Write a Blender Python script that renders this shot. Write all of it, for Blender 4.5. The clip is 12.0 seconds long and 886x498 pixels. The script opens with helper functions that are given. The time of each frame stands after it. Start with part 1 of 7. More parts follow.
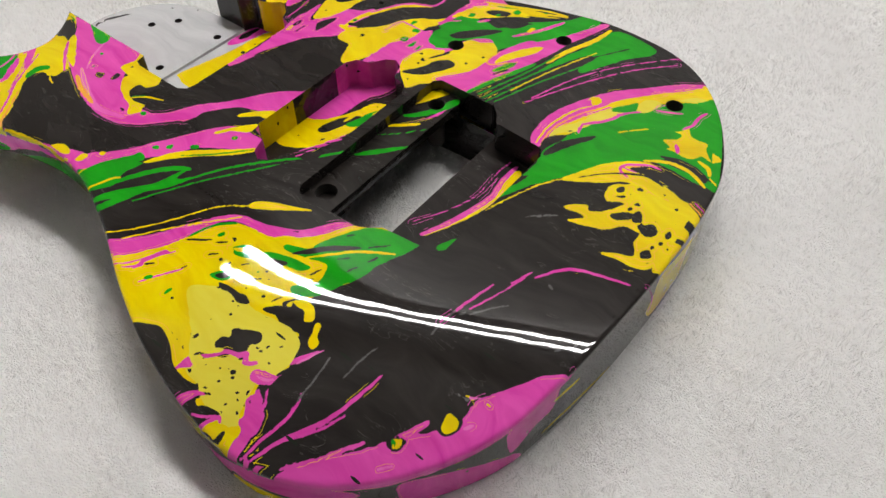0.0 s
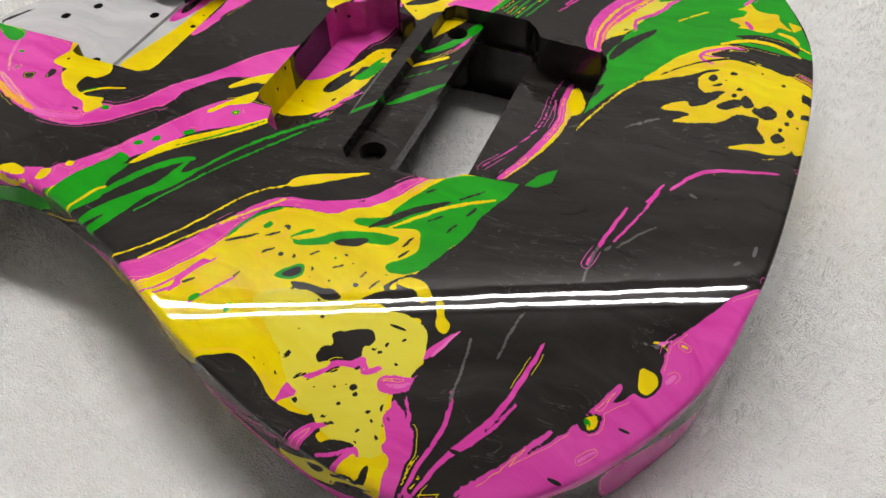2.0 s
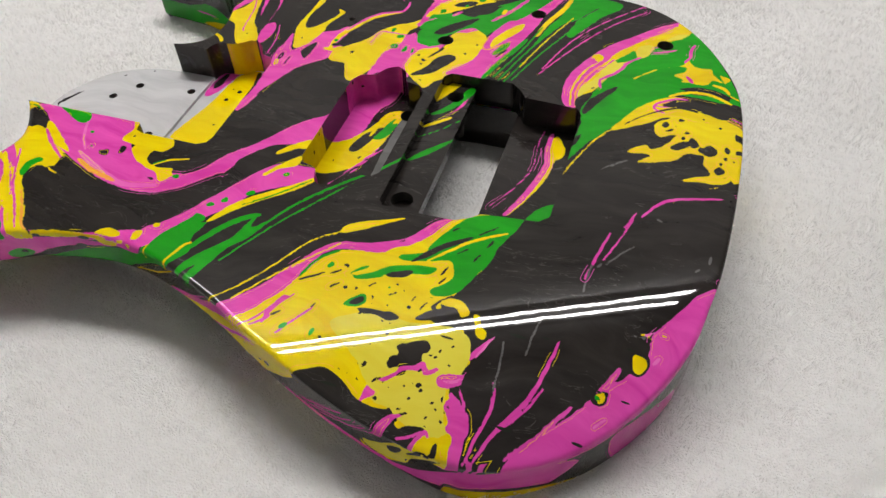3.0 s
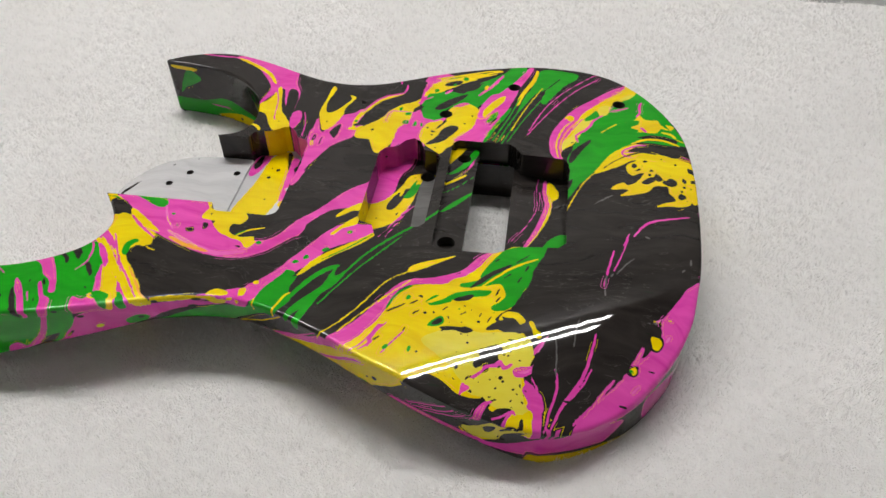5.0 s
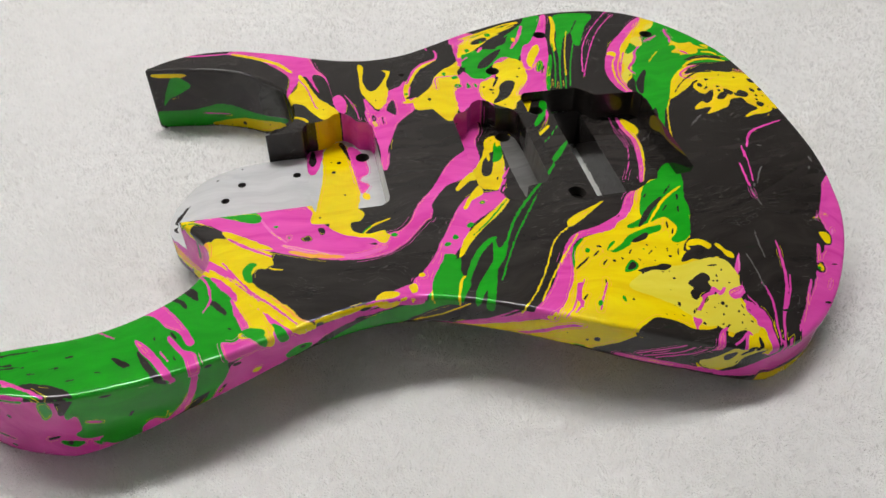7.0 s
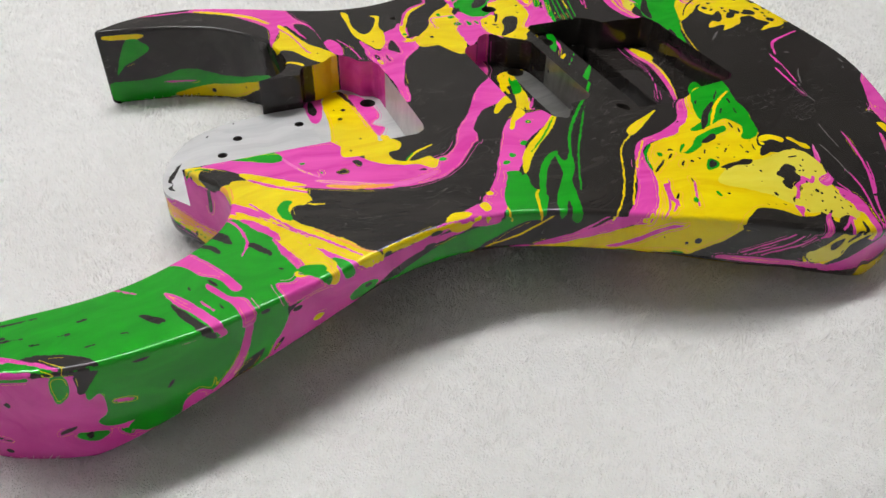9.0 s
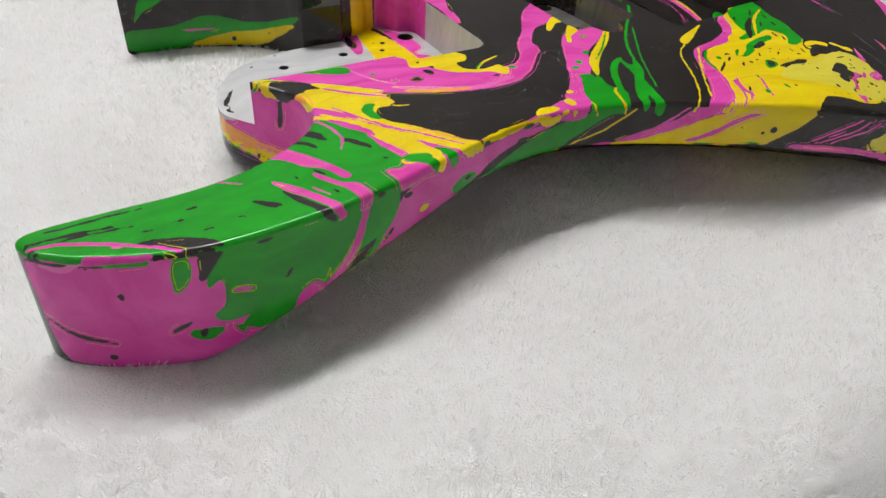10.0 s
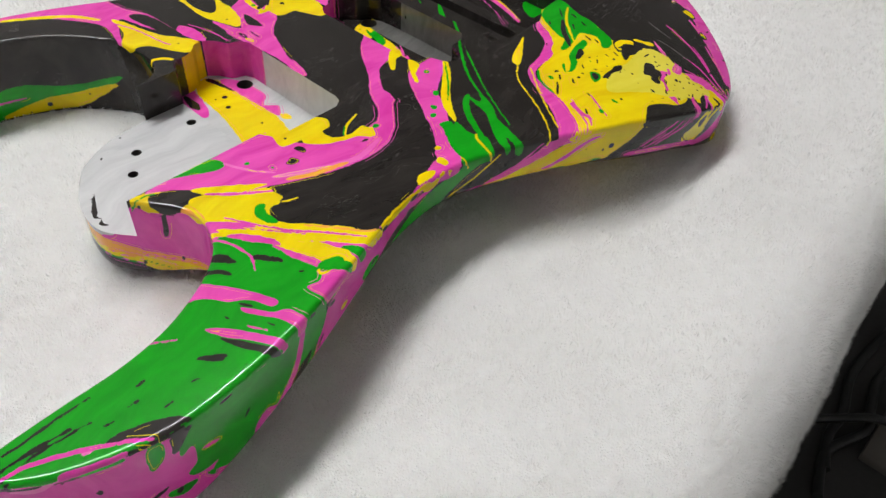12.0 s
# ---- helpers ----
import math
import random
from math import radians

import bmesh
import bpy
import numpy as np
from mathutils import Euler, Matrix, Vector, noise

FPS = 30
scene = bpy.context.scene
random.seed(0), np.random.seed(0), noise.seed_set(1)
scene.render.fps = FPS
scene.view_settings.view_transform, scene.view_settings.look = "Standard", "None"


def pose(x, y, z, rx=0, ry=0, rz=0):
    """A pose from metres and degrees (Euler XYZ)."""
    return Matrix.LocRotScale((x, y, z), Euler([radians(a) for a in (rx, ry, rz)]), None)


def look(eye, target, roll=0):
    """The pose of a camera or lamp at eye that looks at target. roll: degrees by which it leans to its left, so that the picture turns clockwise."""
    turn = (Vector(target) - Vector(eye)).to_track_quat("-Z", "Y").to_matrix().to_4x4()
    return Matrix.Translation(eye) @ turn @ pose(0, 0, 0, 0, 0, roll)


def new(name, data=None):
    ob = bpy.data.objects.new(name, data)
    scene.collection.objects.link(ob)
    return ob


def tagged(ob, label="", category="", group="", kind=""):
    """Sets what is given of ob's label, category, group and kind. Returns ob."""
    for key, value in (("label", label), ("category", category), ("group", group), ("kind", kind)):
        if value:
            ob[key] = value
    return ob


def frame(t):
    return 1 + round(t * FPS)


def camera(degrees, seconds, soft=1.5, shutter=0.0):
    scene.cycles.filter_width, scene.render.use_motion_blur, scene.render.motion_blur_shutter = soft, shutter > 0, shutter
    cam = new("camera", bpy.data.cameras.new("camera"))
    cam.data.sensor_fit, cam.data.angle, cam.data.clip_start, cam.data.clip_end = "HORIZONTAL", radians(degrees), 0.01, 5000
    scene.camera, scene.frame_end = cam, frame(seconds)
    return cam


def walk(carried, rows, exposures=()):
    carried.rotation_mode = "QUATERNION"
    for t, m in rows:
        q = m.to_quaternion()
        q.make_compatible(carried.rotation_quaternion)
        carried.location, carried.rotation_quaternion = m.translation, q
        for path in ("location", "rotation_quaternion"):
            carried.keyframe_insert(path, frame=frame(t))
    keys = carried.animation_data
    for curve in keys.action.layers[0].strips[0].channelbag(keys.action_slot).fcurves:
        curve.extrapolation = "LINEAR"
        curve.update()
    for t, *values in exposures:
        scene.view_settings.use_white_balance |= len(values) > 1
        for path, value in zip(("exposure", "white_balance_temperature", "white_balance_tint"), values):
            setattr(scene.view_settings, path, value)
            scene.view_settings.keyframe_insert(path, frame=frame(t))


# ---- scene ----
cam = camera(60.1, 12.0)
PATH = [
    (0, (0.219, -0.194, 0.279), (-0.57, 0.82, -1.253), 0.2),
    (0.5, (0.195, -0.201, 0.265), (-0.535, 0.848, -1.273), -0.6),
    (1, (0.172, -0.204, 0.235), (-0.49, 0.888, -1.304), -1.4),
    (1.5, (0.153, -0.206, 0.218), (-0.444, 0.925, -1.319), -2.1),
    (2, (0.139, -0.213, 0.22), (-0.402, 0.96, -1.306), -2.5),
    (2.5, (0.132, -0.231, 0.239), (-0.354, 0.984, -1.272), -2.6),
    (3, (0.128, -0.261, 0.271), (-0.309, 1.002, -1.217), -2.0),
    (3.2, (0.131, -0.268, 0.282), (-0.291, 1.016, -1.193), -1.7),
    (4.8, (0.096, -0.344, 0.332), (-0.164, 1.076, -1.052), -0.2),
    (5, (0.076, -0.342, 0.326), (-0.134, 1.083, -1.061), -0.4),
    (5.5, (0.024, -0.338, 0.322), (-0.029, 1.088, -1.08), -0.4),
    (6, (-0.024, -0.33, 0.314), (0.071, 1.084, -1.097), -0.5),
    (6.5, (-0.067, -0.326, 0.307), (0.143, 1.083, -1.096), -0.2),
    (7, (-0.102, -0.325, 0.291), (0.212, 1.08, -1.097), 0.9),
    (7.2, (-0.117, -0.318, 0.281), (0.24, 1.081, -1.103), 1.5),
    (8.8, (-0.167, -0.299, 0.226), (0.423, 1.11, -1.065), 1.8),
    (9, (-0.171, -0.304, 0.215), (0.439, 1.109, -1.062), 1.7),
    (9.5, (-0.205, -0.306, 0.181), (0.482, 1.105, -1.059), 2.1),
    (10, (-0.236, -0.301, 0.171), (0.565, 1.075, -1.04), 2.7),
    (10.5, (-0.257, -0.282, 0.175), (0.693, 0.996, -1.035), 3.8),
    (11, (-0.258, -0.258, 0.193), (0.827, 0.878, -1.044), 4.6),
    (11.5, (-0.263, -0.256, 0.223), (0.859, 0.757, -1.086), 4.7),
    (12, (-0.252, -0.255, 0.236), (0.844, 0.654, -1.17), 4.3),
]
walk(cam, [(t, look(eye, target, roll)) for t, eye, target, roll in PATH], [(0.0, 0.06, 6500, 10), (1.5, 0.13, 6500, 10), (3.0, 0.07, 6490, 10), (5.5, 0.03, 6480, 9.5), (7.0, 0.12, 6420, 9.2), (9.0, 0.2, 6320, 8.5), (12.0, 0.2, 6320, 8.5)])


# ---- light ----
world = bpy.data.worlds.new("room_air")
scene.world = world
world.use_nodes = True
world.node_tree.nodes["Background"].inputs["Color"].default_value = (0.8, 0.85, 0.9, 1)
world.node_tree.nodes["Background"].inputs["Strength"].default_value = 0.02
TUBE_POWER = 75.0

MM = 0.001
TOP = 42.0


# ---- materials ----
def material(name):
    m = bpy.data.materials.new(name)
    m.use_nodes = True
    nodes, links = m.node_tree.nodes, m.node_tree.links
    return m, nodes, links, nodes["Principled BSDF"]


def math_node(nodes, links, op, a, b=None, c=None):
    n = nodes.new("ShaderNodeMath")
    n.operation = op
    for i, v in enumerate((a, b, c)):
        if v is None:
            continue
        if isinstance(v, (int, float)):
            n.inputs[i].default_value = v
        else:
            links.new(v, n.inputs[i])
    return n.outputs[0]


def noise_node(nodes, links, scale, detail=2.0, rough=0.5, vector=None, distortion=0.0):
    n = nodes.new("ShaderNodeTexNoise")
    n.inputs["Scale"].default_value, n.inputs["Detail"].default_value = scale, detail
    n.inputs["Roughness"].default_value, n.inputs["Distortion"].default_value = rough, distortion
    if vector is not None:
        links.new(vector, n.inputs["Vector"])
    return n.outputs["Fac"]


def mix_colour(nodes, links, fac, a, b):
    n = nodes.new("ShaderNodeMix")
    n.data_type = "RGBA"
    for i, v in ((0, fac), (6, a), (7, b)):
        if isinstance(v, (int, float)):
            n.inputs[i].default_value = v
        elif isinstance(v, tuple):
            n.inputs[i].default_value = (*v, 1)
        else:
            links.new(v, n.inputs[i])
    return n.outputs[2]


def bump_into(nodes, links, shader, height, strength, distance):
    b = nodes.new("ShaderNodeBump")
    b.inputs["Strength"].default_value, b.inputs["Distance"].default_value = strength, distance
    links.new(height, b.inputs["Height"])
    links.new(b.outputs["Normal"], shader.inputs["Normal"])
    return b


def plain(name, colour, rough, scale=40.0, vary=0.15, metal=0.0, bump=0.0):
    """A painted or bare surface with grain at two scales."""
    m, nodes, links, bsdf = material(name)
    where = nodes.new("ShaderNodeTexCoord").outputs["Object"]
    big, fine = noise_node(nodes, links, scale, 3, vector=where), noise_node(nodes, links, scale * 14, 2, vector=where)
    both = math_node(nodes, links, "ADD", math_node(nodes, links, "MULTIPLY", big, 0.6), math_node(nodes, links, "MULTIPLY", fine, 0.4))
    low, high = tuple(c * (1 - vary) for c in colour), tuple(min(1, c * (1 + vary)) for c in colour)
    links.new(mix_colour(nodes, links, both, low, high), bsdf.inputs["Base Color"])
    bsdf.inputs["Roughness"].default_value, bsdf.inputs["Metallic"].default_value = rough, metal
    if bump:
        bump_into(nodes, links, bsdf, both, 1.0, bump)
    return m


def marbled_paint():
    """Poured paint in nine colours under a clear gloss coat. The mesh carries, in millimetres, how deep each point lies within each colour."""
    m, nodes, links, bsdf = material("marbled_paint")
    where = nodes.new("ShaderNodeTexCoord").outputs["Object"]
    fields = []
    for name in ("paint_a", "paint_b", "paint_c"):
        a = nodes.new("ShaderNodeAttribute")
        a.attribute_name = name
        s = nodes.new("ShaderNodeSeparateXYZ")
        links.new(a.outputs["Vector"], s.inputs[0])
        fields += list(s.outputs)
    tones = [
        ((0.014, 0.0118, 0.0105), (0.031, 0.0265, 0.0245)),
        ((0.64, 0.034, 0.33), (0.80, 0.098, 0.47)),
        ((0.73, 0.50, 0.0005), (0.85, 0.69, 0.001)),
        ((0.006, 0.25, 0.006), (0.012, 0.37, 0.010)),
        ((0.70, 0.58, 0.035), (0.76, 0.67, 0.075)),
        ((0.46, 0.46, 0.47), (0.60, 0.60, 0.60)),
        ((0.74, 0.10, 0.43), (0.84, 0.21, 0.55)),
        ((0.82, 0.30, 0.03), (0.88, 0.42, 0.08)),
        ((0.085, 0.083, 0.08), (0.15, 0.147, 0.143)),
    ]
    bent = nodes.new("ShaderNodeTexNoise")
    bent.inputs["Scale"].default_value, bent.inputs["Detail"].default_value = 14, 3
    links.new(where, bent.inputs["Vector"])
    push = nodes.new("ShaderNodeVectorMath")
    push.operation = "MULTIPLY_ADD"
    links.new(bent.outputs["Color"], push.inputs[0])
    push.inputs[1].default_value = (0.05, 0.05, 0.05)
    links.new(where, push.inputs[2])
    drawn = nodes.new("ShaderNodeMapping")
    drawn.inputs["Rotation"].default_value = (0, 0, radians(-48))
    drawn.inputs["Scale"].default_value = (22, 120, 60)
    links.new(push.outputs[0], drawn.inputs["Vector"])
    swirl = noise_node(nodes, links, 1.0, 5, 0.6, drawn.outputs[0], 0.6)
    swirl = math_node(nodes, links, "MULTIPLY_ADD", swirl, 2.4, -0.7)
    swirl = math_node(nodes, links, "MINIMUM", math_node(nodes, links, "MAXIMUM", swirl, 0.0), 1.0)
    patchy = noise_node(nodes, links, 34, 2, 0.5, where, 0.4)
    torn = math_node(nodes, links, "MULTIPLY_ADD", math_node(nodes, links, "POWER", patchy, 6.0), 42.0, 0.45)
    torn = math_node(nodes, links, "MINIMUM", torn, 2.6)
    best = colour = None
    for n, (field, (low, high)) in enumerate(zip(fields, tones)):
        shift = nodes.new("ShaderNodeVectorMath")
        shift.operation = "ADD"
        links.new(where, shift.inputs[0])
        shift.inputs[1].default_value = (0.37 * n, 0.11 * n, 0.05 * n)
        wobble = noise_node(nodes, links, 330, 5, 0.65, shift.outputs[0], 1.2)
        own = math_node(nodes, links, "MULTIPLY_ADD", math_node(nodes, links, "ADD", wobble, -0.5), torn, field)
        tone = mix_colour(nodes, links, swirl, low, high)
        if best is None:
            best, colour = own, tone
            continue
        edge = math_node(nodes, links, "MULTIPLY_ADD", math_node(nodes, links, "SUBTRACT", own, best), 4.0, 0.5)
        edge = math_node(nodes, links, "MINIMUM", math_node(nodes, links, "MAXIMUM", edge, 0.0), 1.0)
        colour = mix_colour(nodes, links, edge, colour, tone)
        best = math_node(nodes, links, "MAXIMUM", best, own)
    # hairlines that follow the edges of the pink and yellow pools for a while
    gate = noise_node(nodes, links, 26, 2, 0.5, where, 0.5)
    for n, depth, wide, limit, ink in ((1, -1.1, 0.09, 0.60, 1), (1, -0.75, 0.08, 0.60, 2), (3, -1.2, 0.05, 0.64, 2), (1, 0.9, 0.06, 0.52, 7), (2, 1.3, 0.10, 0.50, 7)):
        off = math_node(nodes, links, "ABSOLUTE", math_node(nodes, links, "ADD", math_node(nodes, links, "MULTIPLY_ADD", patchy, 2.4, fields[n]), -depth - 1.2))
        line = math_node(nodes, links, "LESS_THAN", off, wide)
        side = gate if ink != 2 else math_node(nodes, links, "SUBTRACT", 1.0, gate)
        line = math_node(nodes, links, "MULTIPLY", line, math_node(nodes, links, "GREATER_THAN", side, limit))
        colour = mix_colour(nodes, links, line, colour, tones[ink][1])
    # pale wisps drawn through the black
    wisp = noise_node(nodes, links, 2.2, 3, 0.5, drawn.outputs[0], 1.0)
    wisp = math_node(nodes, links, "LESS_THAN", math_node(nodes, links, "ABSOLUTE", math_node(nodes, links, "ADD", wisp, -0.56)), 0.006)
    wisp = math_node(nodes, links, "MULTIPLY", wisp, math_node(nodes, links, "GREATER_THAN", fields[0], 0.5))
    wisp = math_node(nodes, links, "MULTIPLY", wisp, math_node(nodes, links, "GREATER_THAN", gate, 0.52))
    colour = mix_colour(nodes, links, math_node(nodes, links, "MULTIPLY", wisp, 0.6), colour, (0.09, 0.085, 0.08))
    # droplets of black in the yellows and dark flecks elsewhere
    drops = nodes.new("ShaderNodeTexVoronoi")
    drops.inputs["Scale"].default_value = 260
    links.new(where, drops.inputs["Vector"])
    pick = nodes.new("ShaderNodeSeparateColor")
    links.new(drops.outputs["Color"], pick.inputs[0])
    size = math_node(nodes, links, "MULTIPLY", math_node(nodes, links, "POWER", pick.outputs[0], 6.0), 0.40)
    dot = math_node(nodes, links, "LESS_THAN", drops.outputs["Distance"], size)
    inside = math_node(nodes, links, "GREATER_THAN", math_node(nodes, links, "MAXIMUM", math_node(nodes, links, "ADD", fields[2], -1.5), fields[4]), 0.6)
    colour = mix_colour(nodes, links, math_node(nodes, links, "MULTIPLY", dot, inside), colour, (0.02, 0.02, 0.018))
    # short dark dashes drawn out along the pour
    stretch = nodes.new("ShaderNodeMapping")
    stretch.inputs["Rotation"].default_value = (0, 0, radians(-48))
    stretch.inputs["Scale"].default_value = (60, 330, 200)
    links.new(where, stretch.inputs["Vector"])
    dashes = nodes.new("ShaderNodeTexVoronoi")
    dashes.inputs["Scale"].default_value = 1.0
    links.new(stretch.outputs[0], dashes.inputs["Vector"])
    lot = nodes.new("ShaderNodeSeparateColor")
    links.new(dashes.outputs["Color"], lot.inputs[0])
    long = math_node(nodes, links, "MULTIPLY", math_node(nodes, links, "GREATER_THAN", lot.outputs[2], 0.92), 0.21)
    dash = math_node(nodes, links, "LESS_THAN", dashes.outputs["Distance"], long)
    dash = math_node(nodes, links, "MULTIPLY", dash, math_node(nodes, links, "LESS_THAN", fields[5], 0.0))
    colour = mix_colour(nodes, links, dash, colour, (0.018, 0.022, 0.016))
    links.new(colour, bsdf.inputs["Base Color"])
    bsdf.inputs["Roughness"].default_value = 0.32
    bsdf.inputs["Specular IOR Level"].default_value = 0.0
    bsdf.inputs["Coat Weight"].default_value, bsdf.inputs["Coat Roughness"].default_value, bsdf.inputs["Coat IOR"].default_value = 1.0, 0.006, 1.43
    # faint orange peel, and small pits left in the lacquer
    peel = noise_node(nodes, links, 190, 2, 0.5, where)
    pits = nodes.new("ShaderNodeTexVoronoi")
    pits.inputs["Scale"].default_value = 150
    links.new(where, pits.inputs["Vector"])
    chosen = nodes.new("ShaderNodeSeparateColor")
    links.new(pits.outputs["Color"], chosen.inputs[0])
    reach = math_node(nodes, links, "MULTIPLY", math_node(nodes, links, "GREATER_THAN", chosen.outputs[1], 0.86), 0.2)
    pit = math_node(nodes, links, "LESS_THAN", pits.outputs["Distance"], reach)
    ripple = noise_node(nodes, links, 45, 5, 0.62, where, 3.0)
    slow = noise_node(nodes, links, 24, 2, 0.5, where, 1.0)
    peel = math_node(nodes, links, "ADD", math_node(nodes, links, "MULTIPLY", ripple, 1.2), peel)
    peel = math_node(nodes, links, "ADD", math_node(nodes, links, "MULTIPLY", slow, 24.0), peel)
    height = math_node(nodes, links, "SUBTRACT", math_node(nodes, links, "MULTIPLY", peel, 0.022), math_node(nodes, links, "MULTIPLY", pit, 0.9))
    b = nodes.new("ShaderNodeBump")
    b.inputs["Strength"].default_value, b.inputs["Distance"].default_value = 0.8, 0.0003
    links.new(height, b.inputs["Height"])
    links.new(b.outputs["Normal"], bsdf.inputs["Coat Normal"])
    return m


PAINT = marbled_paint()
# wood inside drilled holes, with their shade put into the near-black colour
SHADOWED_WOOD = plain("shadowed_bare_wood", (0.03, 0.025, 0.02), 0.8, 120)
FUR = plain("white_plush_fibre", (0.93, 0.92, 0.905), 0.95, 9, 0.08)
fur_nodes, fur_links = FUR.node_tree.nodes, FUR.node_tree.links
through_light = fur_nodes.new("ShaderNodeBsdfTranslucent")
through_light.inputs["Color"].default_value = (0.95, 0.94, 0.93, 1)
fur_mix = fur_nodes.new("ShaderNodeMixShader")
fur_mix.inputs[0].default_value = 0.55
fur_links.new(fur_nodes["Principled BSDF"].outputs[0], fur_mix.inputs[1])
fur_links.new(through_light.outputs[0], fur_mix.inputs[2])
fur_links.new(fur_mix.outputs[0], fur_nodes["Material Output"].inputs["Surface"])
FUR_BACKING = plain("white_plush_backing", (0.92, 0.91, 0.90), 1.0, 110, 0.06, bump=0.0035)
BENCH = plain("grey_laminate", (0.30, 0.30, 0.29), 0.55, 20, 0.12)
FLOOR = plain("dark_floor", (0.035, 0.033, 0.032), 0.7, 8, 0.4, bump=0.002)
BOARD = plain("dull_brown_board", (0.09, 0.08, 0.07), 0.7, 14, 0.2)
CABLE = plain("black_rubber", (0.012, 0.012, 0.012), 0.5, 60)
WALL = plain("pale_wall_paint", (0.78, 0.77, 0.75), 0.9, 5, 0.05, bump=0.001)
DULL_WALL = plain("dull_wall_paint", (0.80, 0.795, 0.78), 0.9, 5, 0.06, bump=0.001)
GREY_WALL = plain("grey_wall_paint", (0.20, 0.195, 0.19), 0.9, 5, 0.1, bump=0.001)
CEILING = plain("ceiling_board", (0.64, 0.63, 0.62), 0.95, 5, 0.1, bump=0.001)
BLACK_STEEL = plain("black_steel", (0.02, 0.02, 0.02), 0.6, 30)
METAL = plain("white_enamelled_steel", (0.7, 0.7, 0.7), 0.4, 30, 0.05)
GLOW, glow_nodes, glow_links, glow_bsdf = material("lit_tube")
glow_bsdf.inputs["Base Color"].default_value = (0.9, 0.9, 0.9, 1)
glow_bsdf.inputs["Emission Color"].default_value = (1.0, 0.98, 0.955, 1)
glow_bsdf.inputs["Emission Strength"].default_value = TUBE_POWER


# ---- builders ----
def part(name, mesh, mat, parent=None, label=""):
    """Links a mesh (or a bmesh) as one object, under a thing or a part."""
    if isinstance(mesh, bmesh.types.BMesh):
        data = bpy.data.meshes.new(name)
        mesh.to_mesh(data)
        mesh.free()
    else:
        data = mesh
    if mat is not None and not data.materials:
        data.materials.append(mat)
    ob = new(name, data)
    if parent is not None:
        ob.parent = parent
    if label:
        ob["label"] = label
    return ob


def mesh_of(name, verts, faces, smooth=True):
    data = bpy.data.meshes.new(name)
    data.from_pydata([tuple(v) for v in verts], [], [tuple(int(i) for i in q) for q in faces])
    data.validate()
    if smooth:
        data.polygons.foreach_set("use_smooth", [True] * len(data.polygons))
    data.update()
    return data


def box(bm, lo, hi, bevel=0.0):
    made = bmesh.ops.create_cube(bm, size=1.0, matrix=Matrix.Translation([(a + b) / 2 for a, b in zip(lo, hi)]) @ Matrix.Diagonal((*[b - a for a, b in zip(lo, hi)], 1)))
    if bevel:
        edges = list({e for v in made["verts"] for e in v.link_edges})
        bmesh.ops.bevel(bm, geom=edges, offset=bevel, segments=2, affect="EDGES", profile=0.5)
    return bm


def tube(bm, points, radius, sides=10):
    rings = []
    pts = [Vector(p) for p in points]
    for i, p in enumerate(pts):
        along = (pts[min(i + 1, len(pts) - 1)] - pts[max(i - 1, 0)]).normalized()
        turn = along.to_track_quat("Z", "Y").to_matrix()
        rings.append([bm.verts.new(p + turn @ Vector((radius * math.cos(a), radius * math.sin(a), 0))) for a in np.linspace(0, 2 * math.pi, sides, endpoint=False)])
    for a, b in zip(rings, rings[1:]):
        for i in range(sides):
            bm.faces.new((a[i], a[(i + 1) % sides], b[(i + 1) % sides], b[i])).smooth = True
    bm.faces.new(rings[0][::-1]), bm.faces.new(rings[-1])
    return bm


def glide(points, n=6, closed=True):
    """A smooth curve through the points."""
    p = np.array(points, float)
    count, out = len(p), []
    for i in range(count if closed else count - 1):
        if closed:
            a, b, c, d = p[i - 1], p[i], p[(i + 1) % count], p[(i + 2) % count]
        else:
            a, b, c, d = p[max(i - 1, 0)], p[i], p[i + 1], p[min(i + 2, count - 1)]
        for t in np.arange(n) / n:
            out.append(0.5 * (2 * b + (c - a) * t + (2 * a - 5 * b + 4 * c - d) * t * t + (3 * b - a - 3 * c + d) * t**3))
    if not closed:
        out.append(p[-1])
    return np.array(out)


def even(line, step, closed=False):
    """The line with points at even steps."""
    p = np.vstack([line, line[:1]]) if closed else np.asarray(line, float)
    run = np.r_[0, np.cumsum(np.linalg.norm(np.diff(p, axis=0), axis=1))]
    n = max(2, int(round(run[-1] / step)))
    at = np.linspace(0, run[-1], n + 1)
    if closed:
        at = at[:-1]
    return np.stack([np.interp(at, run, p[:, 0]), np.interp(at, run, p[:, 1])], 1)


def within(p, loop):
    """Which of the points lie in the loop."""
    hit = np.zeros(len(p), bool)
    for (ax, ay), (bx, by) in zip(loop, np.roll(loop, -1, 0)):
        if ay == by:
            continue
        cross = (ay > p[:, 1]) != (by > p[:, 1])
        hit ^= cross & (p[:, 0] < ax + (p[:, 1] - ay) / (by - ay) * (bx - ax))
    return hit


def near_line(p, line, closed):
    """Each point's distance to the line."""
    return along_line(p, line, closed)[0]


def along_line(p, line, closed):
    """Each point's distance to the line, and how far along the line that is (0 to 1)."""
    best, run = np.full(len(p), 1e9), np.zeros(len(p))
    ends = np.roll(line, -1, 0) if closed else line[1:]
    for i, (a, b) in enumerate(zip(line, ends)):
        d = b - a
        t = np.clip(((p - a) @ d) / max(d @ d, 1e-9), 0, 1)
        far = ((p - a - t[:, None] * d) ** 2).sum(1)
        less = far < best
        best[less], run[less] = far[less], (i + t[less]) / len(ends)
    return np.sqrt(best), run


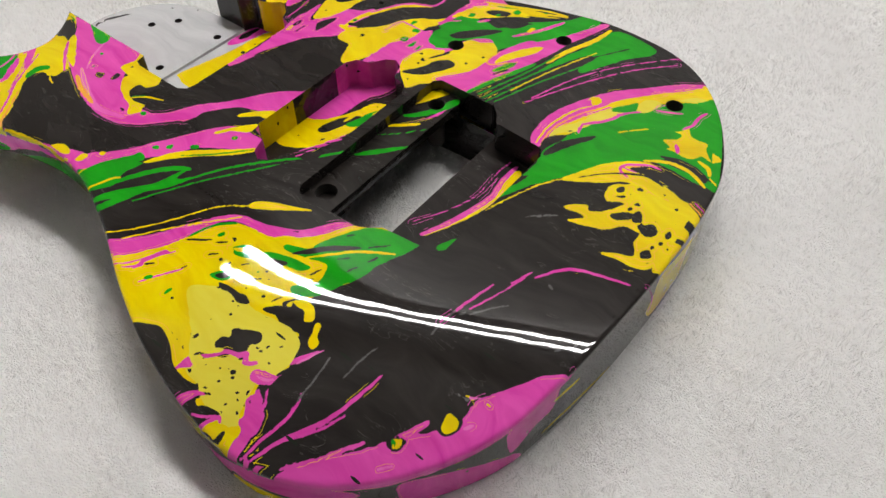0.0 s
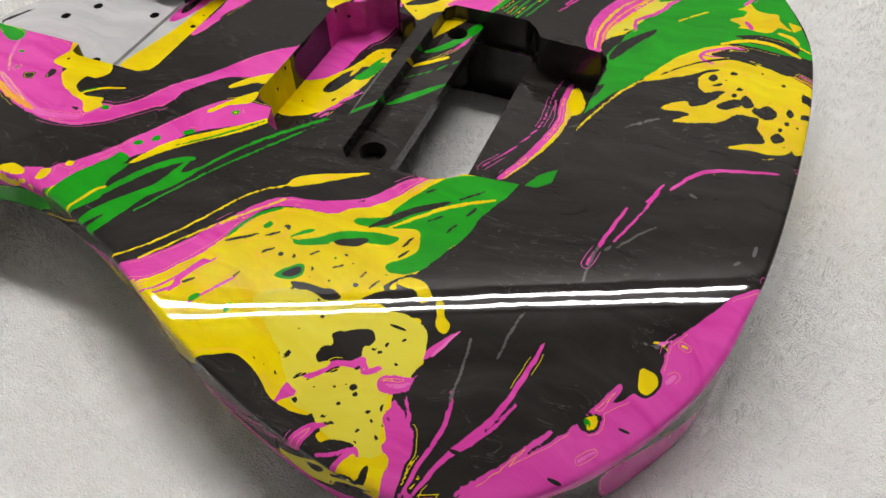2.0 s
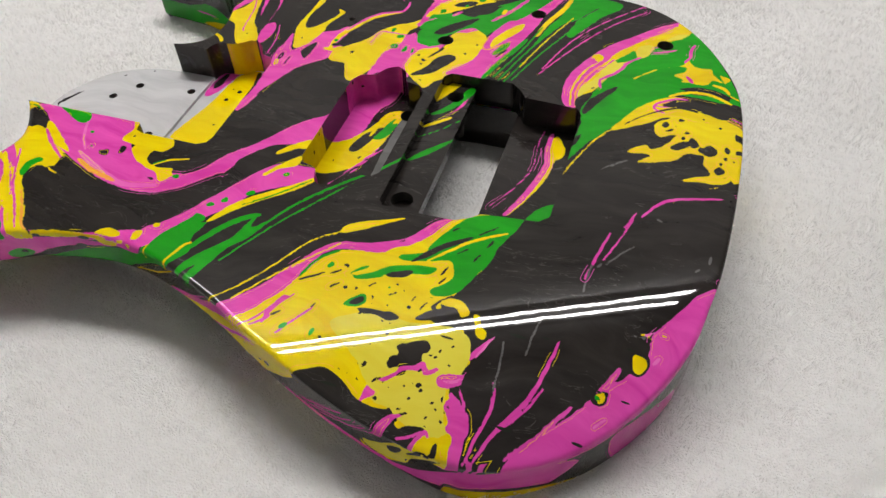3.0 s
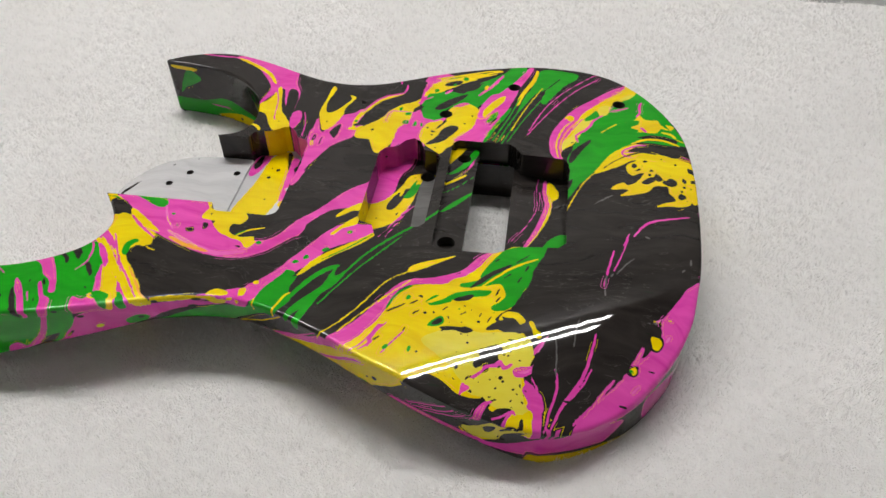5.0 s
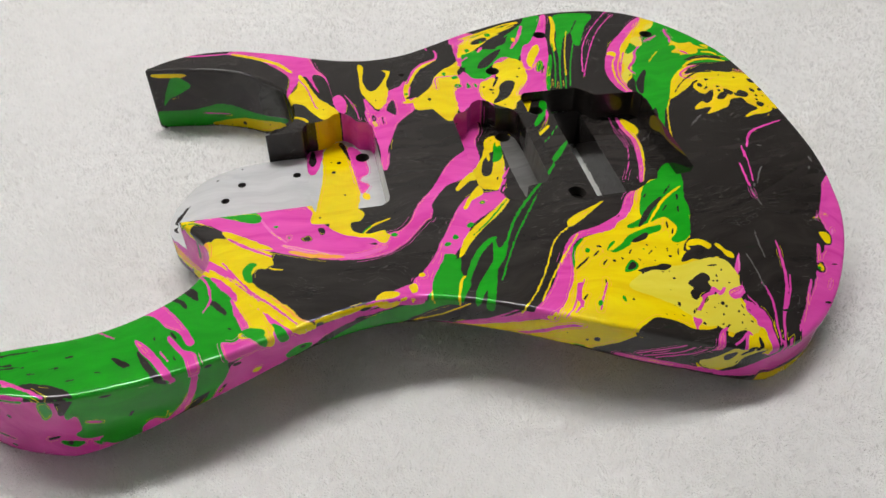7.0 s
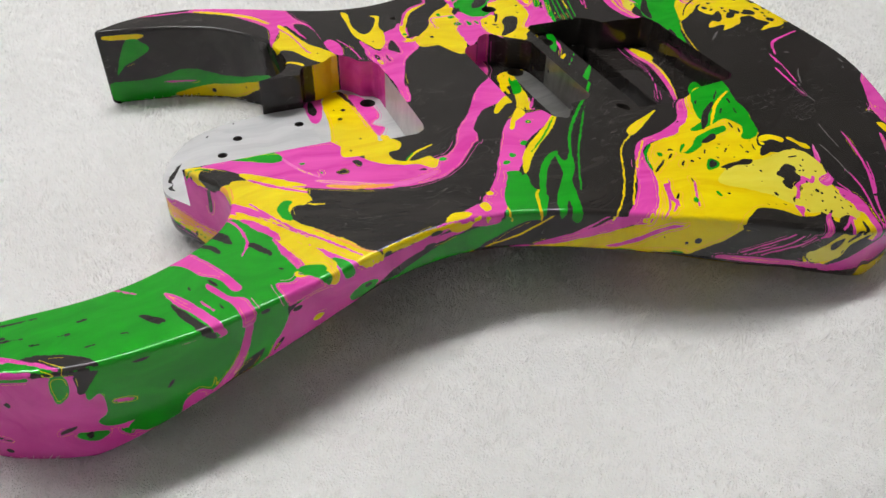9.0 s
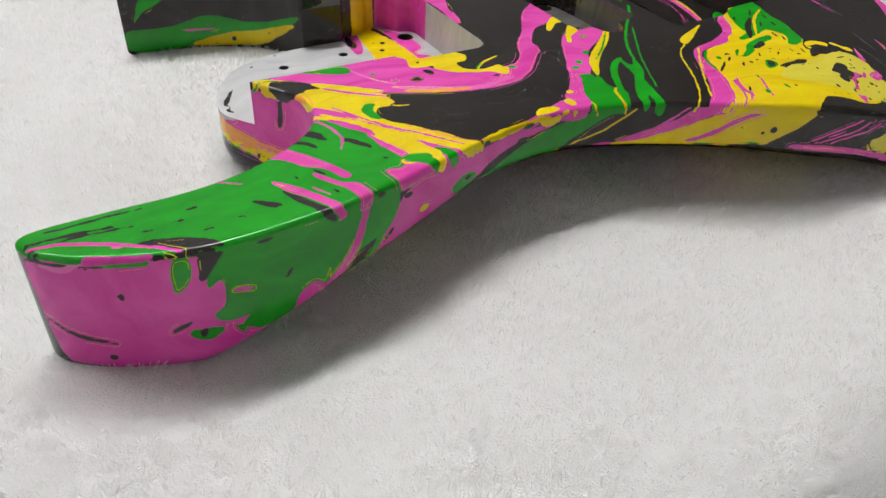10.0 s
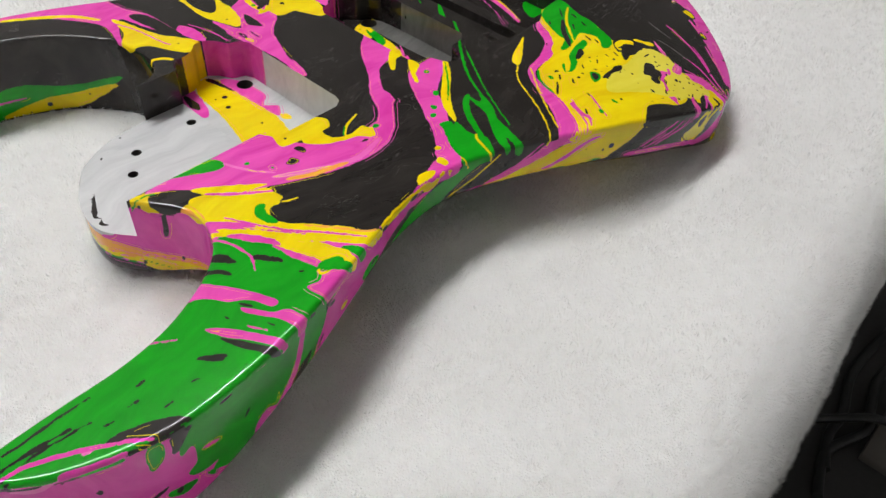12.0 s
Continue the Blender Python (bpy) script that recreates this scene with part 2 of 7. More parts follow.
# ---- the poured paint: pools and veins of colour, in millimetres on the body's flattened skin ----
COLOURS = "kpygcwlos"
POURED = {"skin": [], "neck": [], "bridge": [], "ledge": [], "recess": []}


def pool(where, colour, points):
    POURED[where].append((COLOURS.index(colour), glide(points, 4), 0.0, True))


def vein(where, colour, width, points):
    POURED[where].append((COLOURS.index(colour), glide(points, 4, False), max(0.4, width / 2), False))


# top
pool("skin", "g", [(-257.9, -104), (-253.9, -110.8), (-234.8, -122.8), (-213.4, -129.2), (-186.1, -129), (-157.2, -124.4), (-142.9, -120.6), (-131.5, -117.2), (-125, -115.2), (-127.7, -105.8), (-140.9, -109.4), (-147.3, -102), (-152.1, -86.9), (-160.6, -66.1), (-166.5, -74), (-185, -87), (-203.3, -93.6), (-228.2, -95), (-252, -96.3)])
# side
pool("skin", "g", [(-178.5, 109.3), (-168.9, 102.6), (-175.8, 98.1), (-184.1, 95), (-189.9, 90.4)])
pool("skin", "g", [(-212, 88.2), (-174.1, 84.8), (-157, 86.2), (-145.1, 76.5), (-127.9, 67.3), (-154.2, 70.2), (-165.8, 70.2), (-194.1, 73.5)])
pool("skin", "y", [(-166.4, 73.5), (-153, 74.7), (-133.3, 66.7), (-149.3, 66.3), (-162.9, 68.5)])
vein("skin", "p", 1.2, [(-169.1, 81.3), (-158.1, 78.8)])
# side
pool("skin", "p", [(-167.9, -32.4), (-184.1, -38.4), (-180.6, -89.4), (-170.5, -86.5), (-157.8, -71.2), (-153.4, -60.5), (-157, -40.7)])
pool("skin", "y", [(-167.7, -32.7), (-160.4, -37.9), (-154.6, -48), (-154.4, -64.9), (-159.3, -71.8), (-158.3, -53.4), (-160.8, -44.3), (-169.4, -35.4)])
pool("skin", "k", [(-164.8, -36.7), (-160.9, -38.9), (-159.2, -43.4), (-165, -46.1), (-174.2, -51), (-175.2, -50.2), (-167.7, -45.4), (-166.8, -40.2)])
pool("skin", "p", [(-189.6, -31.5), (-183.9, -47.7), (-178.1, -87.9), (-185.6, -56.4), (-195.5, -31.4)])
pool("skin", "y", [(-194.2, -31.2), (-188, -47.4), (-184.3, -59), (-181.8, -89.9), (-198.9, -41.9), (-204.4, -14.2)])
vein("skin", "k", 2, [(-202.8, -21.6), (-197.1, -45.9), (-181.4, -91.3)])
vein("skin", "g", 1, [(-198.2, -32), (-188.3, -58.2)])
pool("skin", "p", [(-140.1, -120.2), (-130.8, -116.7), (-113.8, -111.7), (-86.9, -104.9), (-73.1, -104.7), (-94.1, -110.9), (-111.6, -124.3), (-119.9, -136.2), (-149.5, -150.4), (-164.7, -161.8), (-175.4, -162.2), (-163.9, -151.9), (-150.4, -141.6), (-144.5, -128.1)])
pool("skin", "g", [(-118.2, -138.7), (-110.1, -127.8), (-97.8, -117.4), (-82.9, -108.7), (-73, -105.6), (-53.8, -104.2), (-47.2, -106.2), (-58.8, -109.8), (-69.2, -114.9), (-74.1, -120.3), (-94.5, -125.1), (-113.9, -135), (-134, -141.4)])
vein("skin", "y", .8, [(-74.1, -120.3), (-67.5, -115.6), (-54.8, -113.2), (-40.3, -108.6)])
vein("skin", "p", .6, [(-69.2, -121.4), (-55.7, -119.9), (-37.7, -120.1), (-20.9, -116.5)])
pool("skin", "p", [(-69.7, -121.4), (-59.8, -120.1), (-44.4, -119.3), (-28.4, -119.7), (-17.8, -117.9), (-8.5, -122.4), (-13.1, -123.4), (-24.6, -124), (-44.9, -122.4), (-59.9, -121.9)])
pool("skin", "y", [(-61.8, -121.8), (-44.9, -122.4), (-24.6, -124), (-13.2, -124), (-8.1, -122.6), (25.1, -136), (19.8, -142.6), (7.2, -145.1), (-2.8, -144.8), (-30.7, -132.9), (-51.8, -124.9)])
vein("skin", "p", 2, [(-30.3, -130.5), (-17, -131.3), (-5.4, -130.2), (3.8, -131)])
vein("skin", "g", 1.5, [(-24.4, -134.8), (-11.9, -139.4), (0, -144.2)])
vein("skin", "y", 2.5, [(-111.6, -108.6), (-102.7, -106.1), (-87.6, -102.8), (-76.2, -101.5)])
vein("skin", "p", 2, [(-107.8, -110.1), (-92.8, -106), (-78.9, -101.7)])
vein("skin", "k", 1.5, [(-146.8, -139.1), (-144, -134.4)])
vein("skin", "y", 2.5, [(-132.2, -129.5), (-129, -127.9)])
pool("skin", "g", [(-118.7, -123.4), (-114.1, -118.6), (-107.5, -118.3), (-109.2, -122.1), (-114.2, -126.1)])
vein("skin", "p", .8, [(22.5, -151.6), (41.7, -148.5), (57.7, -142.7)])
# side
pool("skin", "y", [(51.6, -155.5), (60.7, -150.7), (74, -145.8), (82.1, -146.6), (78.6, -153.4), (69.9, -160.7), (59, -164.9), (51.6, -161.8)])
vein("skin", "k", 1.4, [(50, -158.4), (61.4, -157.1), (71.6, -153.1)])
vein("skin", "k", 1.2, [(55.9, -161.7), (64.3, -158.9), (76.4, -149.4)])
pool("skin", "p", [(59.6, -167.1), (75.7, -161.5), (89.9, -153.2), (101.7, -148), (110.3, -141.2), (136.3, -133.3), (121.3, -159.9), (85.1, -167.5)])
vein("skin", "k", 3, [(59.7, -168.9), (81.6, -169.9), (108.4, -160.9), (141.5, -145.4)])
vein("skin", "p", .8, [(25.9, -153.5), (45.1, -151.2), (54.5, -143.8)])
vein("skin", "p", .8, [(31.1, -154.9), (50.2, -152.3), (60.5, -145.8)])
# top
pool("skin", "p", [(-143.6, 127.8), (-125.3, 131.7), (-103.1, 123.1), (-93.7, 118.8), (-89.5, 99.1), (-84.6, 88.6), (-83, 72.8), (-83.2, 57.9), (-87, 65.5), (-91.8, 75.9), (-94.4, 85.7), (-98.5, 90.8), (-110.9, 65.4), (-106.1, 88.7), (-112.5, 102.6), (-127.1, 119.7)])
pool("skin", "k", [(-92.6, 90.5), (-88, 91.1), (-84.1, 82.2), (-83.2, 59), (-87, 64.3), (-90.2, 73.9)])
pool("skin", "y", [(-100.2, 94.2), (-96.8, 87.3), (-94.5, 77.6), (-90.4, 64.9), (-85.5, 58.2), (-80.9, 48.9), (-86, 45.7), (-89.9, 43), (-95.7, 51.1), (-100.5, 60.5), (-111.2, 66.7), (-102.7, 78.8)])
vein("skin", "y", 3, [(-139.9, 126.5), (-127.1, 119.7), (-112.6, 109.3), (-104.7, 97.5)])
vein("skin", "p", .8, [(-102, 91.3), (-96.9, 78), (-93.9, 59.5), (-92.3, 55.2)])
pool("skin", "p", [(-82.7, 63.7), (-78.5, 67.2), (-75.5, 58.4), (-77.7, 47.2), (-81.8, 51.9)])
vein("skin", "p", .7, [(-75.2, 65.5), (-71.4, 53.1), (-70.2, 39.9)])
vein("skin", "y", 2, [(-110.4, 50.8), (-101.6, 46.4), (-99, 42.7)])
vein("skin", "y", 3, [(-190, 112.7), (-181, 111.2), (-169.8, 109.5)])
vein("skin", "p", 1.6, [(-188.9, 126.1), (-180.2, 130.4), (-159.8, 128.2), (-141.8, 127.5)])
pool("skin", "p", [(-66.2, 46.6), (-58.5, 60), (-49.3, 68.8), (-40.3, 72.3), (-33.8, 84), (-27.6, 90.9), (-21.8, 94), (-30.3, 83.5), (-35.5, 74.7), (-39.4, 57), (-38.2, 43.5), (-43.7, 38.7), (-48.9, 35.6), (-52.6, 30.6), (-55.7, 20.5), (-57.7, 7.9), (-61.1, -7.2), (-64.7, -6.7), (-63, 8.7), (-64.2, 27)])
pool("skin", "y", [(-63.8, 100.5), (-61.1, 98), (-63.5, 82.2), (-63, 69.7), (-59.9, 65), (-54.5, 68.4), (-50.3, 76.4), (-46.9, 83.5), (-49.6, 89.1), (-45.7, 89.1), (-44.2, 82.4), (-47.8, 73.5), (-50.2, 61.7), (-54, 53.4), (-57.7, 48.2), (-60.9, 50.4), (-63.6, 60.7), (-65.8, 73.2)])
pool("skin", "k", [(-52.3, 53.1), (-48.8, 54.3), (-49.4, 41.2), (-51.8, 43.3)])
vein("skin", "k", 1.3, [(-42.9, 39.1), (-50.7, 34.2), (-54.9, 23), (-58.8, 5.6)])
vein("skin", "y", 3, [(-15.4, 95.7), (-22.2, 90.7), (-29.9, 86.7), (-35.6, 76.6), (-38.8, 62.9), (-41.6, 52.1), (-38.4, 50.4)])
pool("skin", "k", [(-35.5, 68.5), (-30.6, 80.3), (-20.7, 88.5), (-16, 91.8), (-18.7, 81.7), (-23.8, 69.8), (-29.3, 61.5), (-35.3, 54.6), (-39.7, 54.7), (-37.9, 61.6)])
vein("skin", "p", 1.2, [(-20.7, 116.3), (-17.1, 102.8), (-24.3, 94.4), (-31, 86.8)])
vein("skin", "y", 1, [(-13.7, 109.2), (-13.4, 97.4), (-16.3, 89.2)])
pool("skin", "y", [(-41.4, 51.4), (-35.5, 52.9), (-29.8, 57.9), (-23.7, 65.5), (-19.4, 76.7), (-12.4, 84), (-6.6, 86.4), (-2.1, 92.3), (-1, 85.5), (-6.3, 76.6), (-3.4, 69.8), (-6.9, 61.1), (-10.7, 58.6), (-10.8, 46.7), (-14.1, 35.8), (-16.7, 29.5), (-21.6, 29.7), (-25.5, 38.1), (-28.2, 43.1), (-33.3, 42.1), (-38, 45.1)])
pool("skin", "g", [(-10.4, 72.8), (-6.3, 76.6), (-5.5, 70.1), (-8.7, 67.5)])
pool("skin", "g", [(-11.7, 63.6), (-8, 65.5), (-6.9, 61.1), (-10.7, 59.2)])
vein("skin", "k", 1.8, [(-18, 82.2), (-7.9, 89.9), (1.4, 98.5)])
pool("skin", "p", [(-2.4, 114.5), (3.2, 127.7), (18.4, 121.4), (10.2, 111.1), (4.3, 98.1), (0.7, 87.2), (-2, 85.7), (-1.8, 99)])
pool("skin", "y", [(5.4, 116.2), (26.3, 126.9), (49.2, 134), (44, 127.9), (33.1, 122.1), (24.3, 116.2), (21.3, 120.3), (12.9, 115.7), (8.3, 106.5), (3.1, 97.6), (-0.9, 95.5), (2.4, 106.7)])
pool("skin", "g", [(5.6, 106.2), (14, 100.7), (20.7, 96.9), (23.5, 88.4), (18.1, 82.6), (12.2, 80.2), (12.8, 73.6), (13.3, 66.6), (6.3, 67.1), (3.6, 71.9), (2.7, 81.7), (-0.3, 85.4)])
pool("skin", "g", [(23.2, 90.4), (33.3, 104), (44.7, 121.8), (53, 133.4), (66.5, 138.3), (60.2, 121.7), (53.1, 108.1), (46.5, 104.1), (41, 95.9), (34.8, 82.6), (30.9, 83.2), (31.3, 93.9)])
pool("skin", "k", [(15.7, 110.3), (24.6, 117.6), (22.2, 112.9), (17.2, 107.9), (11.3, 106.7)])
pool("skin", "k", [(20.2, 104), (31.7, 115), (41.4, 120.9), (32.2, 107.8), (23.3, 100.7)])
pool("skin", "k", [(13, 84.7), (20.5, 95.6), (25.1, 96.3), (21, 88.8), (14.3, 81.8), (9.8, 80.6)])
pool("skin", "p", [(-10.1, 58.5), (-3.3, 61.7), (3.7, 61.9), (4.3, 53.3), (8.6, 46.7), (8.3, 39.2), (3.7, 42.2), (-0.9, 44.7), (-6.8, 39.8), (-12.4, 36.1)])
pool("skin", "p", [(14.6, 73.4), (22.8, 88.5), (31.3, 93.9), (32.4, 81.7), (23.9, 75.2), (14.8, 65.1)])
pool("skin", "y", [(20.2, 84.2), (31.3, 85.2), (37.5, 79.6), (36.5, 63.7), (32.1, 55.1), (27.5, 49.7), (28.5, 46), (23.9, 40.8), (20, 38.5), (12.2, 38.6), (9.2, 44.3), (8.5, 49.7), (3.6, 53.4), (6, 59.1), (14.4, 62.7), (17, 73)])
pool("skin", "k", [(17.9, 59.1), (23.4, 63.8), (26.9, 60.2), (22.7, 51.7), (17.7, 44.1), (11.9, 40.4), (7.9, 41), (13.5, 48.9)])
pool("skin", "k", [(12.6, 60.5), (18.5, 69.6), (18.7, 72.7), (14.9, 65.7)])
pool("skin", "p", [(37.2, 78.3), (43.2, 97.6), (55.1, 108.5), (60.4, 104.8), (54, 77), (47.5, 58.9), (43.7, 49), (35.5, 46.7), (29.1, 45.9), (36.2, 62.5)])
pool("skin", "y", [(41.1, 84.3), (49.3, 99.5), (55, 102.8), (51, 90.9), (45.2, 81.7), (38.2, 78.2)])
vein("skin", "y", 1, [(37.2, 78.3), (41.3, 72.5), (47, 78.1)])
pool("skin", "g", [(43.8, 70.8), (49.1, 82.4), (51.2, 80.8), (47.9, 72.8), (44, 68.2)])
pool("skin", "p", [(65.9, 137.6), (71.1, 139.2), (62.6, 113.9), (59.4, 116.6)])
pool("skin", "g", [(81.7, 139.9), (99.9, 137.1), (101.2, 130.6), (93.1, 120.4), (84.4, 103.3), (80.5, 96.1), (77.6, 99.3), (80, 111.2), (74.3, 108.5), (68.2, 95.2), (62.4, 81.1), (66.6, 102.5), (71.3, 116.3), (74.4, 134.8)])
vein("skin", "y", 3, [(73.8, 137.2), (71.6, 123.7), (65.3, 106.2), (62.6, 92.6)])
vein("skin", "g", 1.4, [(61.6, 106.8), (53.3, 77.1), (46, 49.9)])
vein("skin", "g", 1, [(67.1, 95.3), (58.8, 69.8), (52.8, 48.9)])
vein("skin", "g", 1, [(72.5, 101.6), (63.9, 75.5), (55.8, 48.4)])
vein("skin", "g", 1, [(63.7, 101.5), (57.9, 76.4), (49.8, 51.1)])
vein("skin", "g", .9, [(78, 100.7), (67.4, 75), (59.3, 50.9)])
vein("skin", "k", 1, [(89.5, 128.6), (78.9, 111.4)])
vein("skin", "p", .7, [(116.4, 140), (95.8, 116.2), (81.6, 93.1), (71.9, 64.6)])
vein("skin", "y", .7, [(78, 115.2), (67.9, 88.3), (60.7, 63.1)])
pool("skin", "p", [(124.5, 119.3), (135.3, 126.2), (124, 111.8), (115, 102.2), (106.2, 92.8), (100.3, 79.9), (94.6, 67.5), (91.7, 52.1), (92, 38.6), (88.5, 38.6), (86.4, 46.7), (85.7, 56.1), (86.7, 65.5), (93.2, 81), (100.8, 93.7), (112.4, 106.2)])
vein("skin", "k", .8, [(89.3, 61.9), (95.1, 77.4), (104.4, 93.1)])
pool("skin", "y", [(135.3, 126.2), (142.7, 118.2), (134, 106.6), (127.3, 103.9), (121.2, 97.6), (115.3, 91.4), (108.5, 82.1), (102.6, 69.6), (97.9, 60.6), (101.1, 56.9), (94.3, 41.3), (92.8, 47.6), (93.4, 61.3), (98.3, 73.5), (104.1, 86.2), (113.9, 98.8)])
vein("skin", "p", 1, [(125.8, 107.8), (112.3, 94), (103.9, 79.4), (96.8, 63.9)])
pool("skin", "c", [(114.4, 98), (120.3, 100.6), (114.2, 88.1), (106.8, 76.9), (102.5, 71.6), (107.8, 85.6)])
pool("skin", "g", [(142.5, 118.5), (151, 106.2), (157.2, 94.5), (165.6, 74.4), (169, 60.2), (147.9, 61.3), (138.2, 60.2), (129.8, 52.5), (120.4, 41.5), (110.9, 28.1), (104.5, 14.8), (97.5, -0.4), (96.4, 6.2), (98.3, 18.6), (98.7, 29.9), (97.2, 36.1), (106.4, 49.8), (106.6, 59.2), (102.4, 59.9), (108.2, 75.3), (116.1, 87.8), (126.1, 100.5), (133.6, 105.2)])
pool("skin", "k", [(95.5, 36.3), (98.3, 44.9), (103.6, 50.2), (109.4, 58.8), (109.4, 55.6), (101.8, 41.3), (97.6, 34.2)])
pool("skin", "y", [(126, 78), (136.5, 86.1), (140.6, 101.9), (138.8, 89.2), (140.8, 85.4), (149.2, 84.1), (163.3, 80.8), (156.5, 72.6), (149.6, 70.3), (143.2, 73.3), (139, 77.4), (134.8, 81.5)])
vein("skin", "p", 1.2, [(141.1, 103.3), (139, 89.9), (131.9, 84)])
vein("skin", "p", 1.5, [(142, 80.3), (143.9, 75.3)])
vein("skin", "c", .8, [(122.5, 60.6), (114.9, 53.5), (108.8, 42.1)])
pool("skin", "k", [(136.9, 63.6), (150.4, 67.5), (167.9, 65.6), (146.9, 63.4)])
vein("skin", "y", 1, [(155.7, 71.4), (168.2, 64.4)])
pool("skin", "k", [(132.8, 50.8), (140.7, 57.2), (150.7, 58.9), (169, 60.2), (170.2, 52.1), (171.7, 39.8), (154.5, 50), (143, 53.6)])
vein("skin", "p", 1, [(129.7, 47.5), (139.8, 54.8), (152.7, 54.7), (170.9, 46.8)])
vein("skin", "y", .8, [(114.6, 28.7), (107.4, 17.2), (101.2, 1.7), (96.4, -14.7)])
vein("skin", "p", 1.5, [(165.7, -6.6), (153.3, -10), (145.2, -13), (140, -17.3), (134.4, -26.5)])
vein("skin", "p", 1.2, [(123.5, -39.3), (121, -50.4), (117.8, -65.8)])
pool("skin", "p", [(-155, -28.7), (-144.9, -33.6), (-133.6, -37.4), (-128.3, -29.8), (-119.8, -30.3), (-101.3, -30.5), (-102.8, -35.9), (-100, -42.5), (-94.6, -49.5), (-89.1, -52.7), (-78.3, -58.3), (-67.4, -60), (-60.1, -55.5), (-51.5, -39.4), (-41.5, -27.8), (-32.1, -13.1), (-26.7, -6.7), (-17.8, 0.8), (-11.7, 7), (-17.3, -20.1), (-26.1, -24.3), (-34, -27.6), (-40.9, -35.4), (-47.9, -46.3), (-53.2, -55.8), (-60.9, -64.5), (-69.4, -69), (-79.1, -72), (-92.4, -71.1), (-105.7, -66.5), (-116.5, -58), (-133, -49.6), (-147.2, -39.4)])
pool("skin", "g", [(-153.8, -27.2), (-128.4, -28.1), (-126.7, -34.3), (-130.8, -37), (-139.2, -36.6), (-146.4, -32.6)])
pool("skin", "y", [(-106.5, -30.6), (-101.3, -29.7), (-99.9, -32.9), (-88.6, -35.9), (-80.1, -38.5), (-80.5, -45.5), (-84.8, -48.9), (-80.9, -54.8), (-72.7, -56.8), (-69.2, -57.4), (-69.7, -61.2), (-72.6, -63.5), (-77, -59.3), (-86.5, -55.5), (-91.9, -51.5), (-94.5, -47.1), (-98.6, -43.2), (-104.2, -43.9), (-105.6, -39.6), (-102.2, -35.9)])
vein("skin", "y", 1, [(-79.5, -54.6), (-72.4, -51.3), (-65.1, -47.5)])
pool("skin", "k", [(-109.8, -50), (-105.6, -51.8), (-103.7, -56.4), (-107, -55.9)])
pool("skin", "k", [(-102.9, -46.6), (-98.7, -48.8), (-97.7, -52.2), (-101.5, -50)])
pool("skin", "k", [(-154.4, -36.3), (-148.6, -39.2), (-144.7, -44.6), (-151.1, -42.5), (-154.9, -39.5)])
pool("skin", "y", [(-150.1, -38.2), (-138.6, -45.6), (-124.6, -54.4), (-123.7, -57.6), (-128.7, -55.3), (-138.4, -49.2), (-148.3, -43.7)])
vein("skin", "p", .8, [(-148.3, -43.3), (-135.6, -51.2), (-125.9, -58.1)])
vein("skin", "y", 1.6, [(-116.4, -59.9), (-105.7, -65), (-92.3, -68.1)])
pool("skin", "y", [(-158.5, -49.6), (-148.1, -46.1), (-135.6, -51.2), (-124.4, -60.6), (-123.1, -67.1), (-127.4, -66.9), (-133.4, -67.8), (-134.9, -73.7), (-132.7, -81.2), (-139.6, -73), (-143.9, -66.9), (-147, -59.8), (-157, -55.1)])
vein("skin", "y", 1, [(-123.7, -65.6), (-121.5, -70.4)])
pool("skin", "p", [(-156.9, -55.4), (-146.9, -60.9), (-139.5, -73.8), (-132.6, -82.9), (-120.7, -96.6), (-110.5, -110.8), (-119.3, -113.5), (-130.5, -98.3), (-141.5, -82.6), (-146, -72.8), (-151.2, -64)])
vein("skin", "y", 4, [(-158.6, -62.3), (-144.6, -74), (-133.6, -87.9), (-123.1, -100.4), (-112.1, -111.3)])
vein("skin", "y", 3, [(-135.2, -80.8), (-125.9, -90.8), (-119.4, -98.4), (-109.7, -110.6)])
pool("skin", "y", [(-141.4, -84), (-134.9, -86), (-129.6, -91.9), (-125.8, -104.8), (-126.7, -115.7), (-133.9, -104.9), (-138, -97.2)])
vein("skin", "g", 4, [(-132.7, -66.1), (-135.2, -68.6), (-135.4, -73.7)])
pool("skin", "g", [(-139.5, -104), (-134, -102.6), (-130.9, -106.3), (-134.8, -109.7)])
pool("skin", "p", [(-19.1, -37), (-7.2, -37.1), (-5.5, -42.2), (-10.4, -46.6), (-21.8, -54.5), (-28.3, -59.6), (-33.8, -68.6), (-40.4, -77.2), (-46.4, -81.8), (-53.6, -86.1), (-57, -94.4), (-61, -105.1), (-70.6, -104), (-76.6, -104), (-70.1, -95.9), (-64.7, -93.3), (-55.4, -78.6), (-46.2, -68.7), (-37.5, -54.1), (-30.2, -42.7), (-23.5, -37.2)])
pool("skin", "y", [(-18.3, -19), (-16.4, -22.5), (-18.5, -25.9), (-21.9, -26.3), (-28.7, -32.5), (-29.9, -30.5), (-24.5, -23.6)])
pool("skin", "y", [(-18, -30.5), (-17.3, -37.3), (-24.2, -41.5), (-27.9, -47.3), (-29.5, -46.2), (-25.3, -39.1)])
pool("skin", "g", [(-51, -81.8), (-48.6, -77.8), (-43.1, -76.4), (-40.5, -79.8), (-45.3, -83.8), (-49.4, -84.6)])
pool("skin", "g", [(-44.5, -70.5), (-42.7, -68.8), (-40.9, -70.3), (-43.3, -71.8)])
pool("skin", "g", [(-39.6, -66.2), (-37.9, -64.1), (-36.5, -66.3), (-38.4, -67.9)])
pool("skin", "g", [(-31.1, -59.2), (-28.8, -57.1), (-27.1, -59), (-29.9, -61)])
